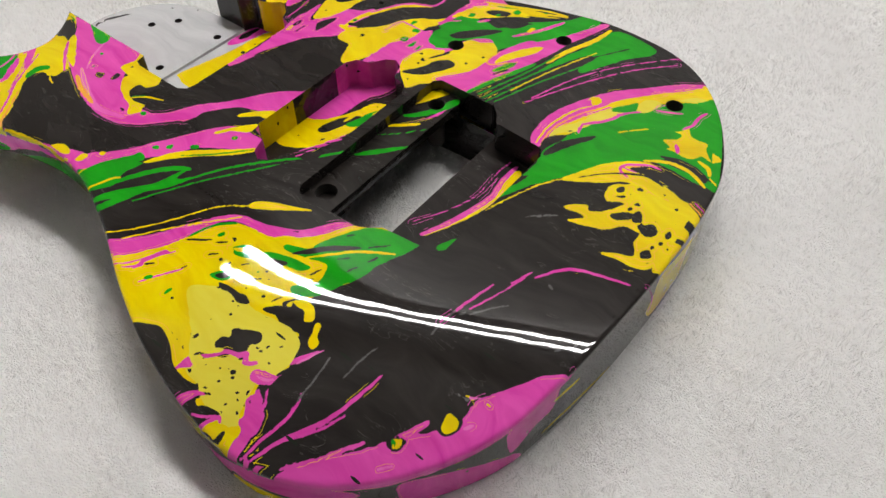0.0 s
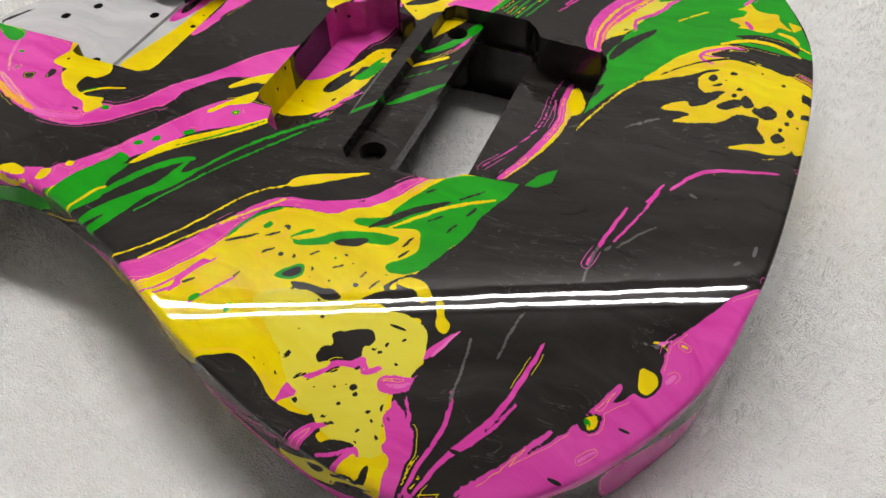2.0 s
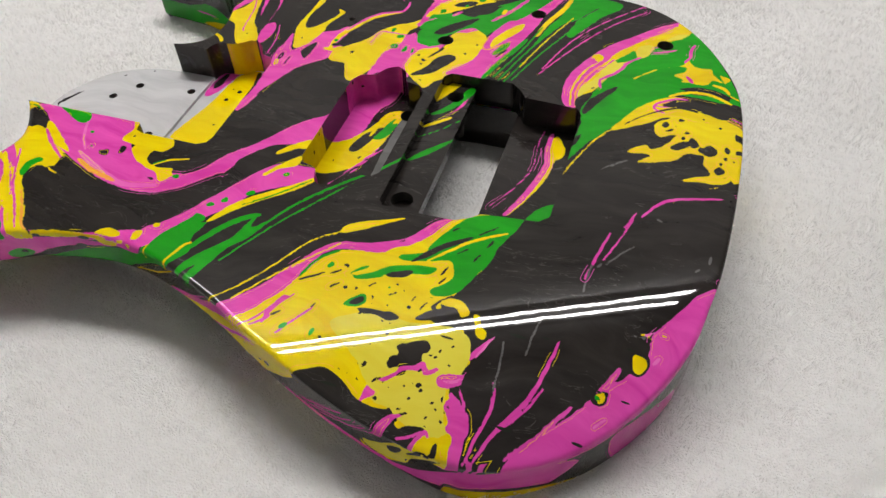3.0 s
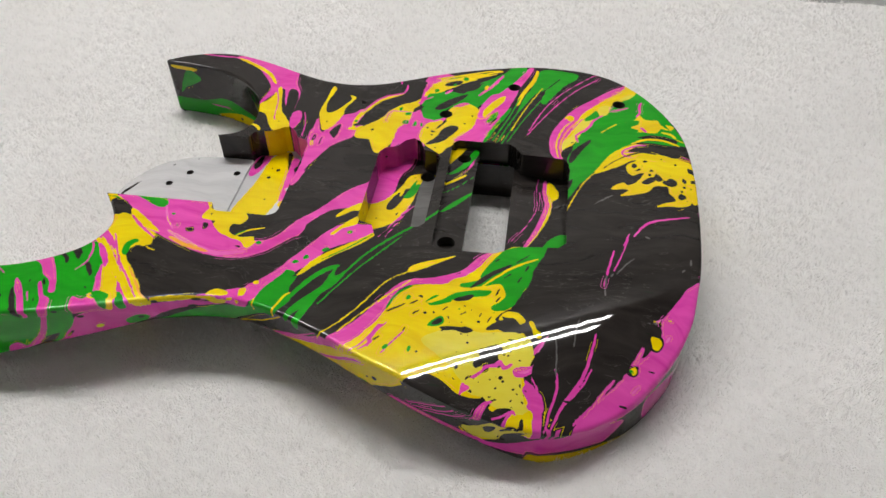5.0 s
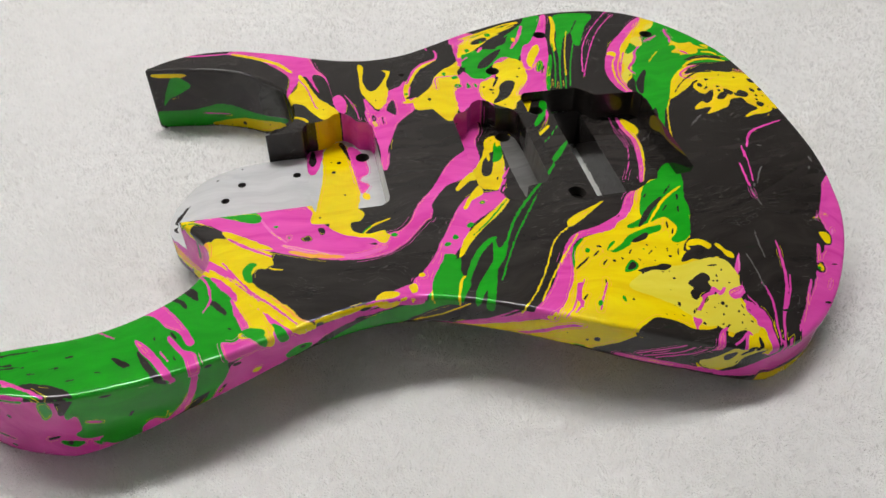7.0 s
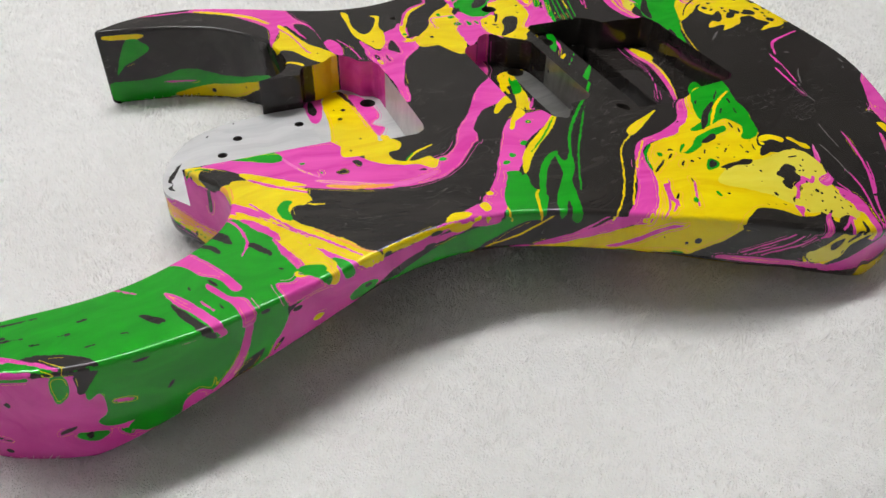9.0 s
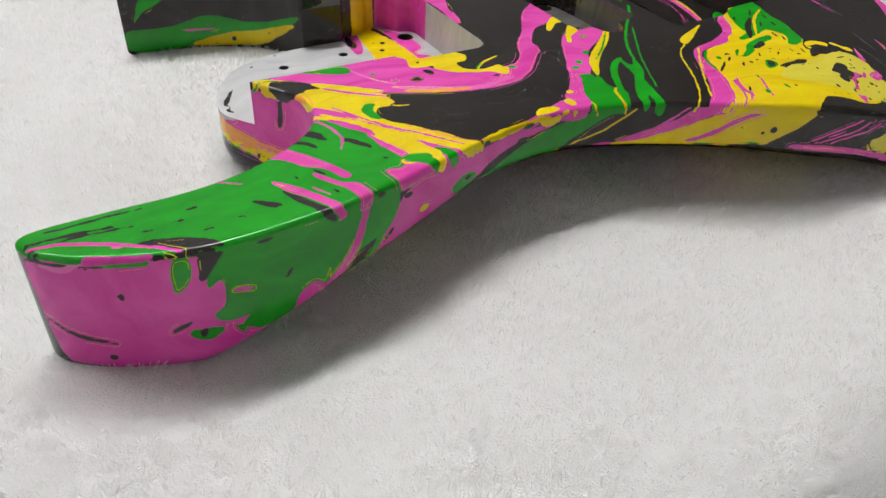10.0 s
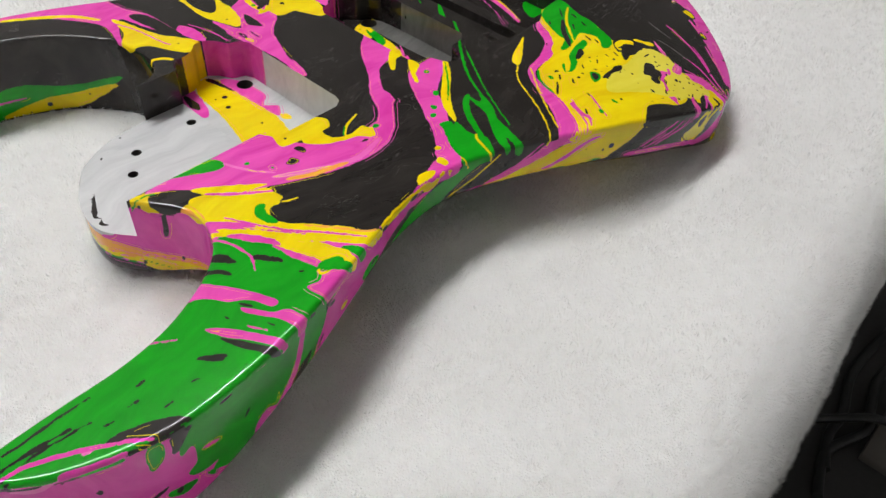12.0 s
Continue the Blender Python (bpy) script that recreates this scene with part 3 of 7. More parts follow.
pool("skin", "g", [(-21, -43.7), (-19, -42.3), (-17.9, -44.2), (-19.8, -45.2)])
pool("skin", "y", [(-60, -87), (-58.2, -85.1), (-57.4, -87.7), (-59.1, -89.2)])
pool("skin", "y", [(-65.4, -94.9), (-62.6, -92.5), (-61.7, -94.7), (-65.4, -104.4)])
pool("skin", "y", [(-80.4, -96.7), (-70.1, -95.9), (-71.7, -104), (-79.1, -104.2)])
pool("skin", "y", [(-5.3, -41.3), (-5.3, -44.4), (-13.1, -53.7), (-23.1, -62.4), (-31.4, -70.9), (-36.4, -77.8), (-39.4, -79.6), (-35.4, -70.3), (-30.3, -63.3), (-20.4, -54.7), (-12, -47.6)])
vein("skin", "g", 1, [(-7.1, -44.5), (-17.9, -56.3), (-29.3, -66.6)])
pool("skin", "g", [(-58.9, -105.5), (-53.9, -89.6), (-46.5, -82.9), (-40.9, -80.8), (-38.7, -80.8), (-40.5, -88.1), (-39.7, -93.6), (-37.8, -97.3), (-45.8, -109.3), (-47.2, -108.8), (-55.2, -106.4)])
vein("skin", "g", 3, [(-40, -97.7), (-35.8, -88.8), (-29.8, -78.8), (-23.3, -72.2), (-19.3, -70.1)])
pool("skin", "g", [(-20.1, -69.6), (-19.5, -77.7), (-14.2, -72.4), (-17.6, -82.5), (-23.6, -90.7), (-26.3, -99.1), (-31.8, -114.6), (-35, -113.3), (-31.2, -101.8), (-38.5, -111.9), (-36.8, -102.6), (-30.7, -93.2), (-24.6, -85.1), (-22.3, -76.2)])
vein("skin", "g", 1.5, [(-15.6, -75.7), (-9, -62.6), (-1.1, -51.4), (10.4, -38.4), (20.2, -28.2), (31.9, -11.8), (39.6, -0.9)])
vein("skin", "y", 1.3, [(-46.1, -109.2), (-42.4, -96.6), (-39.4, -91.9)])
vein("skin", "y", 1, [(-56.6, -106), (-55.6, -92.9), (-52.2, -88.1)])
vein("skin", "g", .8, [(-23.5, -97.8), (-11.1, -74), (0.9, -55.9), (11.5, -40.4)])
vein("skin", "y", .8, [(-21, -119.2), (-10.1, -107.4), (-1.5, -94.1), (7.6, -77.7), (17.4, -69.4)])
vein("skin", "p", .7, [(-15.7, -121.6), (-4.9, -110.2), (5, -95.1), (15.9, -78.2)])
vein("skin", "y", .7, [(-13.8, -122.5), (-1.3, -108), (10.1, -88.6)])
pool("skin", "y", [(17.4, -67), (20.9, -63.1), (30.8, -58.4), (41, -54.4), (35, -59), (27.9, -64.1), (19.3, -69.7)])
pool("skin", "p", [(61.7, -47.2), (52.9, -53.3), (45.1, -64.7), (31.7, -71.6), (19.6, -74.5), (12.5, -80.7), (5.8, -91.6), (-0.7, -103), (-7.9, -112.1), (-16.9, -121.1), (-8.1, -125.4), (-0.2, -118.2), (6.3, -109.2), (9.9, -99.4), (12.4, -88.9), (17.3, -80.3), (26, -77), (42.1, -75.1), (50.7, -65.6), (62.8, -50.4)])
pool("skin", "y", [(9.2, -100), (16.1, -82.8), (25.9, -77.4), (39.4, -74.7), (51.1, -64.4), (57.1, -56), (66.2, -46.5), (73.2, -43.6), (68.5, -51.3), (58.3, -64.7), (60, -73.1), (68.2, -74.3), (69.1, -84.3), (68.5, -90), (65.1, -95.7), (68.8, -97.3), (66, -101.1), (73.8, -102.9), (79.8, -101.8), (80.9, -106.7), (85.6, -113), (83.5, -117.4), (81.6, -125.8), (84.3, -133.8), (86.8, -138.8), (86.2, -143.7), (80.2, -152.1), (73.2, -151.6), (68.1, -143.2), (61.8, -141.9), (54.2, -140.5), (48.1, -138.9), (42.7, -135.4), (36.6, -133.9), (27.7, -141.4), (23.5, -139.8), (4.8, -131.8), (-10.9, -124), (-1.6, -118.6), (4.7, -109)])
vein("skin", "g", 1.5, [(11, -96), (14.6, -85.6), (21.2, -79)])
vein("skin", "p", 1, [(9.2, -100), (4.5, -108.9), (-8.3, -125.3)])
vein("skin", "p", 1, [(13.8, -123.5), (18.8, -114.5), (22.4, -108.9)])
pool("skin", "c", [(31.1, -112.9), (38.1, -107.2), (44.3, -104.6), (55.3, -104.3), (65.9, -105.5), (77.5, -104.2), (80.3, -108.2), (82.6, -117.4), (79.9, -125.8), (82.2, -135.1), (84.6, -139.3), (78.1, -141.9), (73.5, -139.4), (65.7, -138.1), (55.5, -136.6), (51.5, -128.4), (46, -124.8), (38.4, -119.5)])
pool("skin", "k", [(59, -116.1), (62.4, -111.7), (68.4, -110.3), (70.4, -113.2), (68.7, -119.8), (61.9, -125.2), (59.2, -125.1), (58, -120.6)])
pool("skin", "p", [(58.8, -128.8), (64.2, -122.5), (70.7, -119.6), (74.5, -121.4), (68.1, -122.9), (64.5, -125.6), (59.8, -129.9)])
pool("skin", "p", [(77.3, -122.9), (81.7, -119.9), (86.7, -118.6), (84.9, -122), (80, -124.7)])
vein("skin", "p", 1.6, [(91.9, -101.5), (87.3, -108.6), (84.2, -113)])
pool("skin", "p", [(88.2, -106.1), (92.3, -100.6), (92.9, -105.7), (90.3, -110.5), (89, -108.6)])
pool("skin", "p", [(82, -125.2), (85.7, -128.5), (89.5, -133.7), (89.9, -141.2), (90.5, -151.5), (83.6, -152.1), (87.2, -142.5), (85.7, -136.3), (82.8, -132.5)])
vein("skin", "p", .8, [(93.7, -105.1), (94.3, -120.3), (94.7, -131), (94.3, -150.9)])
vein("skin", "p", 2.4, [(113, -94.9), (112.2, -106), (109.8, -117.4), (103.8, -130.8), (97.1, -150.2)])
vein("skin", "p", .8, [(113.1, -106), (109, -120.2), (99.9, -138.4)])
vein("skin", "p", 1.2, [(123.3, -117), (115.7, -127.8), (105.2, -138.2)])
# top
pool("skin", "p", [(171.5, -52.4), (160.7, -59.8), (156.4, -66.7), (149.3, -77.4), (146.5, -82.9), (146.7, -88.7), (141.3, -98), (135.8, -104.5), (131.6, -108.7), (123.9, -119.2), (115.9, -127.9), (107.2, -138.8), (105, -147.9), (114.3, -143.7), (135.7, -127.9), (152.2, -107.9), (162.1, -90.6), (169, -68.5)])
vein("skin", "p", 2.5, [(137.6, -97.3), (134.8, -104), (131.7, -109)])
pool("skin", "k", [(139.4, -91.6), (141.9, -88.8), (146.9, -89.6), (147.6, -94.1), (144.8, -97.6), (141.1, -97.2)])
pool("skin", "y", [(141.3, -91.9), (142.2, -90.3), (145.9, -90.9), (146.9, -93.7), (144.7, -96.8), (142.3, -96.2)])
pool("skin", "k", [(129.6, -111.1), (131.4, -107.9), (135, -106.7), (135.5, -110.1), (132.9, -112.2)])
pool("skin", "y", [(131.2, -109.2), (134, -107.6), (134.6, -109.8), (132.7, -111.4)])
vein("skin", "g", 1.2, [(131.5, -109.6), (132.7, -110.2)])
vein("skin", "y", 1, [(142.7, -82.1), (144.9, -82), (146.5, -82.9)])
vein("skin", "y", .8, [(150.4, -79.9), (151.7, -80.3)])
pool("skin", "g", [(60.7, -76.7), (53.2, -77.6), (58.7, -70.4), (67.1, -59.1), (72.5, -50.1), (80.4, -41.2), (88.4, -39.5), (85.2, -50.3), (82, -59.9), (80.7, -68.5), (77.2, -76.2), (71, -81.4), (67.7, -80.7), (66, -73.4)])
pool("skin", "g", [(42.1, -81.3), (47.3, -73.6), (55.2, -69.6), (52.2, -75.3), (57.2, -76.3), (52.3, -80.6), (37.5, -89.8), (31.4, -90.2), (39.5, -84.9)])
pool("skin", "g", [(62.5, -90.6), (68.4, -85.3), (68, -88.5), (64, -91.8)])
pool("skin", "g", [(29, -89.7), (32.9, -84.4), (35.7, -83.5), (33.6, -86)])
pool("skin", "g", [(19.5, -88), (20.3, -85.3), (22.1, -86.6), (20.9, -88.7)])
pool("skin", "k", [(49.7, -75.3), (57.7, -67.9), (63.7, -61.4), (67.5, -58.4), (61.9, -67.9), (52.8, -76.7)])
pool("skin", "k", [(42.4, -86.6), (45.2, -83.5), (52.5, -81.1), (51.7, -84.2), (44.8, -87.3)])
pool("skin", "g", [(32.8, -103.8), (36.4, -98.4), (39.4, -97.3), (40.6, -100.7), (37.9, -103.8)])
pool("skin", "k", [(34.7, -102.9), (37.1, -99.1), (39.1, -98.5), (39.6, -100.5), (37.5, -102.9)])
vein("skin", "y", 1.6, [(68.2, -91.1), (73.2, -82), (78.6, -73.2)])
vein("skin", "k", .8, [(68.8, -69.7), (74.1, -61.1)])
vein("skin", "k", .8, [(68.3, -76.6), (73.6, -68.7)])
vein("skin", "k", .8, [(60.1, -76.7), (65.6, -69.4)])
vein("skin", "k", .8, [(73.9, -66.7), (77.8, -59.8)])
vein("skin", "k", .8, [(64.6, -83.1), (67, -78.9)])
vein("skin", "k", 1.2, [(11.6, -97.6), (15.5, -94.8), (19.6, -91.5)])
vein("skin", "k", 1, [(22.2, -91.2), (25.8, -88.4)])
vein("skin", "k", 1, [(8.9, -116.2), (11.1, -113.8)])
vein("skin", "g", 2, [(14.1, -120.9), (15.9, -118.6)])
vein("skin", "g", 1.6, [(26.3, -120.9), (26.7, -117.8)])
vein("skin", "p", 1.5, [(6.6, -120.6), (7.7, -113.5), (10.9, -106.1)])
pool("skin", "k", [(39, -103.9), (45.6, -102.9), (51.7, -103), (55.3, -104), (53, -106), (47.2, -106.4), (40.9, -105.7)])
pool("skin", "k", [(61.5, -102.8), (65.2, -97.6), (73.7, -94.2), (78.4, -95.3), (73.7, -99.4)])
vein("skin", "y", 4, [(67.8, -95.1), (71.7, -91.4), (77.3, -92.3), (82.5, -94.5), (84.8, -99.5), (88.2, -103)])
vein("skin", "k", 1.4, [(48.4, -126), (49.5, -124.3)])
vein("skin", "k", 1.4, [(69.7, -127.1), (71.2, -126.2)])
vein("skin", "k", 1.2, [(71.5, -128.6), (72.2, -128)])
vein("skin", "k", 1.6, [(96.7, -138.7), (97.2, -137.7)])
pool("skin", "p", [(58, -128.6), (61.3, -125.5), (66.6, -120.3), (70.3, -117.9), (70.5, -120.7), (64.4, -124), (61.2, -127.4)])
vein("skin", "k", 2, [(55.6, -129.5), (61.4, -125.8)])
pool("skin", "p", [(53, -134.2), (54.9, -132.2), (57.5, -133.9), (55.1, -137), (53, -138.3)])
vein("skin", "p", 1.5, [(53.6, -137.6), (50.2, -148.1)])
pool("skin", "k", [(24.6, -140.3), (32.6, -132.8), (38.7, -131.6), (45.8, -134.7), (52.2, -138.6), (59.7, -139.2), (69, -137.7), (61.1, -150.2), (68, -151), (76, -139.7), (77.1, -141.7), (69.1, -151.1), (62.6, -150.4), (47.5, -147.5)])
pool("skin", "p", [(57.6, -149.6), (63.8, -140.5), (67.4, -138.3), (65.9, -141.1), (61.3, -150.2)])
pool("skin", "y", [(67.7, -141.2), (74.9, -136.8), (77, -137.6), (71.5, -141.9)])
vein("skin", "p", 1, [(62.7, -150.4), (70.3, -151.3), (76.8, -141.8)])
# top
vein("skin", "k", 2.4, [(-189.9, -109.6), (-186.1, -113.4), (-183.5, -115.7)])
vein("skin", "k", 1, [(-146.3, -102.5), (-144.5, -103.9)])
vein("skin", "k", .8, [(-257.3, -106.2), (-242.9, -103.5), (-229.8, -105.2)])
vein("skin", "k", .7, [(-254.9, -109.7), (-245.2, -107.4)])
vein("skin", "p", 1, [(-199.2, -92.7), (-190.9, -98.6)])
vein("skin", "k", 3, [(-142.5, -120.4), (-140.3, -119.8)])
# top
pool("skin", "y", [(113.2, 26), (116.7, 34.1), (123.2, 43.3), (131.3, 51.5), (142.3, 56.3), (151.6, 55.1), (161.2, 48.3), (171.4, 42.4), (172, 36.9), (159.5, 43.1), (150.1, 47.8), (139.1, 45.1), (129, 36), (120.8, 30.3)])
vein("skin", "k", 1, [(120.3, 33.3), (128, 42.4), (138.5, 49.8), (149.7, 51.7)])
vein("skin", "p", 1, [(130.4, 49.6), (135, 49.9), (142.6, 53.5), (151.9, 52)])
pool("skin", "y", [(130.6, 32.7), (137.3, 41.4), (146, 44.2), (155.3, 40.6), (164.5, 34.9), (172.6, 30.6), (173.4, 18.3), (173.8, 8.2), (166.2, 2.2), (159.5, -1.6), (148.4, -2), (153.9, 3.1), (156.6, 7.2), (154.9, 13.4), (155.6, 17.1), (149.1, 17.8), (145.6, 12.1), (141.3, 12.4), (136.4, 9.1), (133.6, 6.5), (135.9, 12.4), (125.9, 13.8), (123.6, 14.5), (130.4, 19.6), (133.9, 18.9), (142.2, 21.6), (146, 29.7), (138.9, 29.7), (136, 26.5), (132.4, 28.4)])
pool("skin", "y", [(123.7, 13.8), (128.3, 18.9), (132.4, 21), (134.1, 17.2), (129, 14.8)])
pool("skin", "k", [(133.9, 36.4), (136.4, 39.9), (139.4, 37.8), (137.5, 33.7), (134.7, 32.9)])
pool("skin", "k", [(141.2, 35.7), (143.3, 38.7), (145.1, 36.9), (143.3, 33.7)])
pool("skin", "k", [(141.9, 20.7), (144.9, 26.1), (151.5, 28.9), (150, 22.7), (144.7, 19.1)])
pool("skin", "k", [(152.5, 21.7), (156.7, 26.9), (161.5, 25.3), (160.5, 19.7), (155.4, 18.4)])
pool("skin", "k", [(160.4, 9.8), (162.4, 13.1), (164.7, 10.8), (162.9, 7.3)])
pool("skin", "k", [(164.3, 24.8), (172.8, 27.2), (173, 25), (165.5, 22.4)])
pool("skin", "k", [(147, 32.3), (149.3, 34.5), (150.4, 32.6), (148.1, 30)])
pool("skin", "k", [(153.5, 36.2), (155.2, 37.5), (156.2, 35.6), (154.7, 34)])
pool("skin", "k", [(158.2, 29.2), (159.8, 30.5), (160.8, 28.3), (158.8, 27.3)])
pool("skin", "k", [(142.7, 43.1), (144.9, 44.2), (145.3, 42), (143.2, 41.3)])
pool("skin", "k", [(162.6, 31.8), (163.9, 32.5), (164.2, 30.5), (163, 29.7)])
pool("skin", "k", [(162.8, 17.7), (164, 18.7), (164.6, 16.9), (163.2, 16.1)])
pool("skin", "k", [(155.1, 1.8), (156.2, 2.8), (156.6, 1.3), (155.5, 0.3)])
vein("skin", "k", .8, [(139.7, 16.1), (143.9, 16.8)])
vein("skin", "k", .8, [(173.4, 17.3), (173.5, 17.1)])
vein("skin", "k", .8, [(147.6, 40), (149.8, 40)])
vein("skin", "c", .8, [(112, 34.5), (105.7, 36.5), (104.7, 30.2)])
vein("skin", "k", .9, [(48.5, -117.9), (50.4, -117.6)])
pool("skin", "k", [(67.6, -113.4), (68.8, -110.6), (70.9, -114.2), (69.7, -116.2)])
vein("skin", "k", 1.2, [(47.6, -126.3), (49.3, -124.5)])
vein("skin", "k", .9, [(60.3, -132.9), (63, -134)])
vein("skin", "k", 1, [(80.6, -123.3), (83.6, -124)])
vein("skin", "k", .9, [(65, -134.6), (66.3, -135.5)])
vein("skin", "k", .9, [(74.4, -131), (75.4, -131.7)])
vein("skin", "k", .9, [(81.3, -132.6), (82.2, -133.1)])
vein("skin", "k", 1.4, [(79.6, -139), (80.3, -138.1)])
vein("skin", "k", 1, [(70.5, -139.3), (72, -139.4)])
vein("skin", "k", .9, [(56.4, -127), (55, -126.5)])
vein("skin", "g", 1.4, [(62.7, -136.7), (64.3, -135.6)])
vein("skin", "g", 1, [(75.3, -133.2), (76.1, -132.6)])
vein("skin", "g", 1.2, [(74, -135.4), (74.8, -134.6)])
vein("skin", "p", 1.2, [(71.8, -120.3), (74.9, -117.8)])
vein("skin", "p", 1.4, [(84.1, -112.8), (87, -107.8), (90, -102.8)])
vein("skin", "y", 1, [(88.8, -112.9), (90.4, -113.2)])
vein("skin", "k", 1, [(24.5, -97.8), (27.3, -94.8)])
vein("skin", "k", .8, [(21.9, -108.7), (22.4, -106.6)])
vein("skin", "k", .8, [(48.1, -94.9), (50.4, -93.1)])
vein("skin", "k", .8, [(55.2, -87.5), (57.4, -85.5)])
vein("skin", "k", .8, [(39, -92.9), (41.1, -90.7)])
vein("skin", "g", 1.2, [(46.7, -91.6), (47.8, -89.5)])
vein("skin", "p", .7, [(31.4, -76.6), (38.4, -72.9), (49.4, -68.4)])
vein("skin", "y", 1, [(52.2, -64.6), (58.4, -58.5), (64.6, -51.8)])
vein("skin", "y", .8, [(69.7, -72.2), (74.9, -63.6), (80.4, -54.8)])
vein("skin", "y", .8, [(61.5, -72.2), (67.2, -65.3)])
# top
pool("skin", "g", [(-164.6, -71.9), (-152.8, -68.2), (-146.1, -76.1), (-141.4, -91.7), (-136.1, -106.6), (-137.1, -118.9), (-152.6, -123.2), (-167.1, -126.5), (-184.1, -128.8), (-182.1, -85.5), (-169.6, -76.9)])
pool("skin", "p", [(-158, -60.8), (-138.5, -79), (-123.3, -100.2), (-113.7, -111.8), (-120.6, -113.9), (-137.7, -119.1), (-142.7, -120.5), (-136.9, -109.4), (-141.4, -91.7), (-149.9, -74.7)])
pool("skin", "p", [(-160.5, -45.9), (-157.1, -53.9), (-148, -65.1), (-143.8, -75.2), (-136.2, -86.9), (-123.3, -100.2), (-116.7, -112.7), (-127.9, -116), (-136.6, -118.7), (-139.5, -119.6), (-144.2, -120.9), (-147.6, -109.9), (-142, -110.5), (-138.8, -105.6), (-142.1, -94.7), (-143.7, -84), (-149.7, -73.3), (-160, -65), (-158, -60.7)])
pool("skin", "y", [(-150.8, -45.6), (-138.8, -52.1), (-127.5, -60.4), (-125.6, -67), (-127.7, -70.1), (-132.6, -72), (-135.4, -76.5), (-132.7, -81.2), (-127.8, -86.6), (-122, -95.7), (-116, -103.3), (-122.5, -97.5), (-132.1, -87), (-138.5, -79), (-142.7, -70.1), (-149.6, -62.3), (-157, -55.2), (-157.9, -50.9)])
vein("skin", "g", 4, [(-133, -66.9), (-136.5, -72.4), (-135.1, -78.8)])
vein("skin", "y", 3, [(-159, -63.1), (-149.4, -72), (-139.6, -83.9), (-129.7, -93.5), (-120.5, -104.6), (-113.8, -111.8)])
vein("skin", "y", 2.5, [(-128, -87.2), (-121.5, -94.1), (-113.6, -102.2), (-107.5, -110)])
vein("skin", "p", 1, [(-148.6, -67.9), (-135.4, -83.7), (-122.6, -97.8)])
pool("skin", "y", [(-142.2, -86.3), (-136.6, -88.5), (-130.3, -95.9), (-126.9, -105.4), (-125.1, -115.2), (-128, -116.1), (-135.1, -110.1), (-139.7, -109), (-140.2, -106.3), (-135.7, -104.9), (-138.5, -96.1)])
pool("skin", "g", [(-139.3, -107.3), (-135.9, -105.7), (-130.5, -107.5), (-128.3, -116.2), (-135.1, -110.1)])
pool("skin", "g", [(-148.3, -81.6), (-145.1, -80.8), (-142.7, -85.1), (-145.4, -86.8), (-148, -85.2)])
pool("skin", "g", [(-126.4, -103.9), (-122.8, -105.3), (-118.8, -113.3), (-122.8, -114.5)])
pool("skin", "k", [(-166.2, -73.7), (-158.5, -76.8), (-156.8, -83.2), (-159.5, -82.5)])
vein("skin", "k", 2.6, [(-152.1, -85.3), (-148.8, -88.9), (-145.6, -94.1)])
vein("skin", "k", 2.4, [(-171.5, -78.5), (-164.5, -83), (-162.2, -87.1)])
vein("skin", "k", 1, [(-144.3, -102.3), (-143.2, -103.3)])
pool("skin", "l", [(-176.5, -82.2), (-167.3, -88.5), (-164.7, -95.8), (-161, -101.7), (-157.7, -106), (-158.6, -108.6), (-161.7, -105.4), (-166.3, -99.7), (-170, -93.7)])
pool("skin", "l", [(-167.5, -101.7), (-163.7, -106.7), (-157.6, -113.3), (-154.5, -123.7), (-154.6, -123.7), (-157.4, -124.4), (-160.1, -116.6), (-164.5, -110.7), (-167.2, -105.3)])
vein("skin", "l", 4.5, [(-180.4, -100.3), (-174.7, -106.8), (-168.6, -115.9)])
vein("skin", "k", 2, [(-181.1, -85), (-173.9, -91.3)])
pool("skin", "k", [(-157.9, -35.8), (-151.4, -37), (-146.1, -44.4), (-145.2, -46.4), (-159.2, -48.2), (-161.6, -44.3)])
pool("skin", "y", [(-146.2, -44.8), (-135.9, -48.7), (-124.4, -57.1), (-125.6, -59.1), (-134.9, -54.4), (-144.8, -49)])
vein("skin", "l", 1.6, [(-145, -49.8), (-133.4, -57.4), (-124.9, -64.1)])
vein("skin", "l", 2.5, [(-151.1, -34.9), (-141.5, -43.6), (-127.7, -52.1), (-111.7, -60.5), (-90.9, -68.3)])
vein("skin", "o", 1.5, [(-116.4, -60.9), (-104, -65.5), (-90.8, -67.9)])
pool("skin", "k", [(-110.1, -51), (-106.9, -52.2), (-103.6, -57.7), (-107.3, -57.6)])
pool("skin", "k", [(-102.7, -46.2), (-99.7, -48.2), (-98.4, -52.3), (-101.5, -50.2)])
vein("skin", "g", 1.2, [(-122.9, -42.3), (-121.4, -43.7)])
vein("skin", "p", 1, [(-160.2, -65.4), (-153.8, -73.2), (-151.9, -84.4), (-155.2, -91.4)])
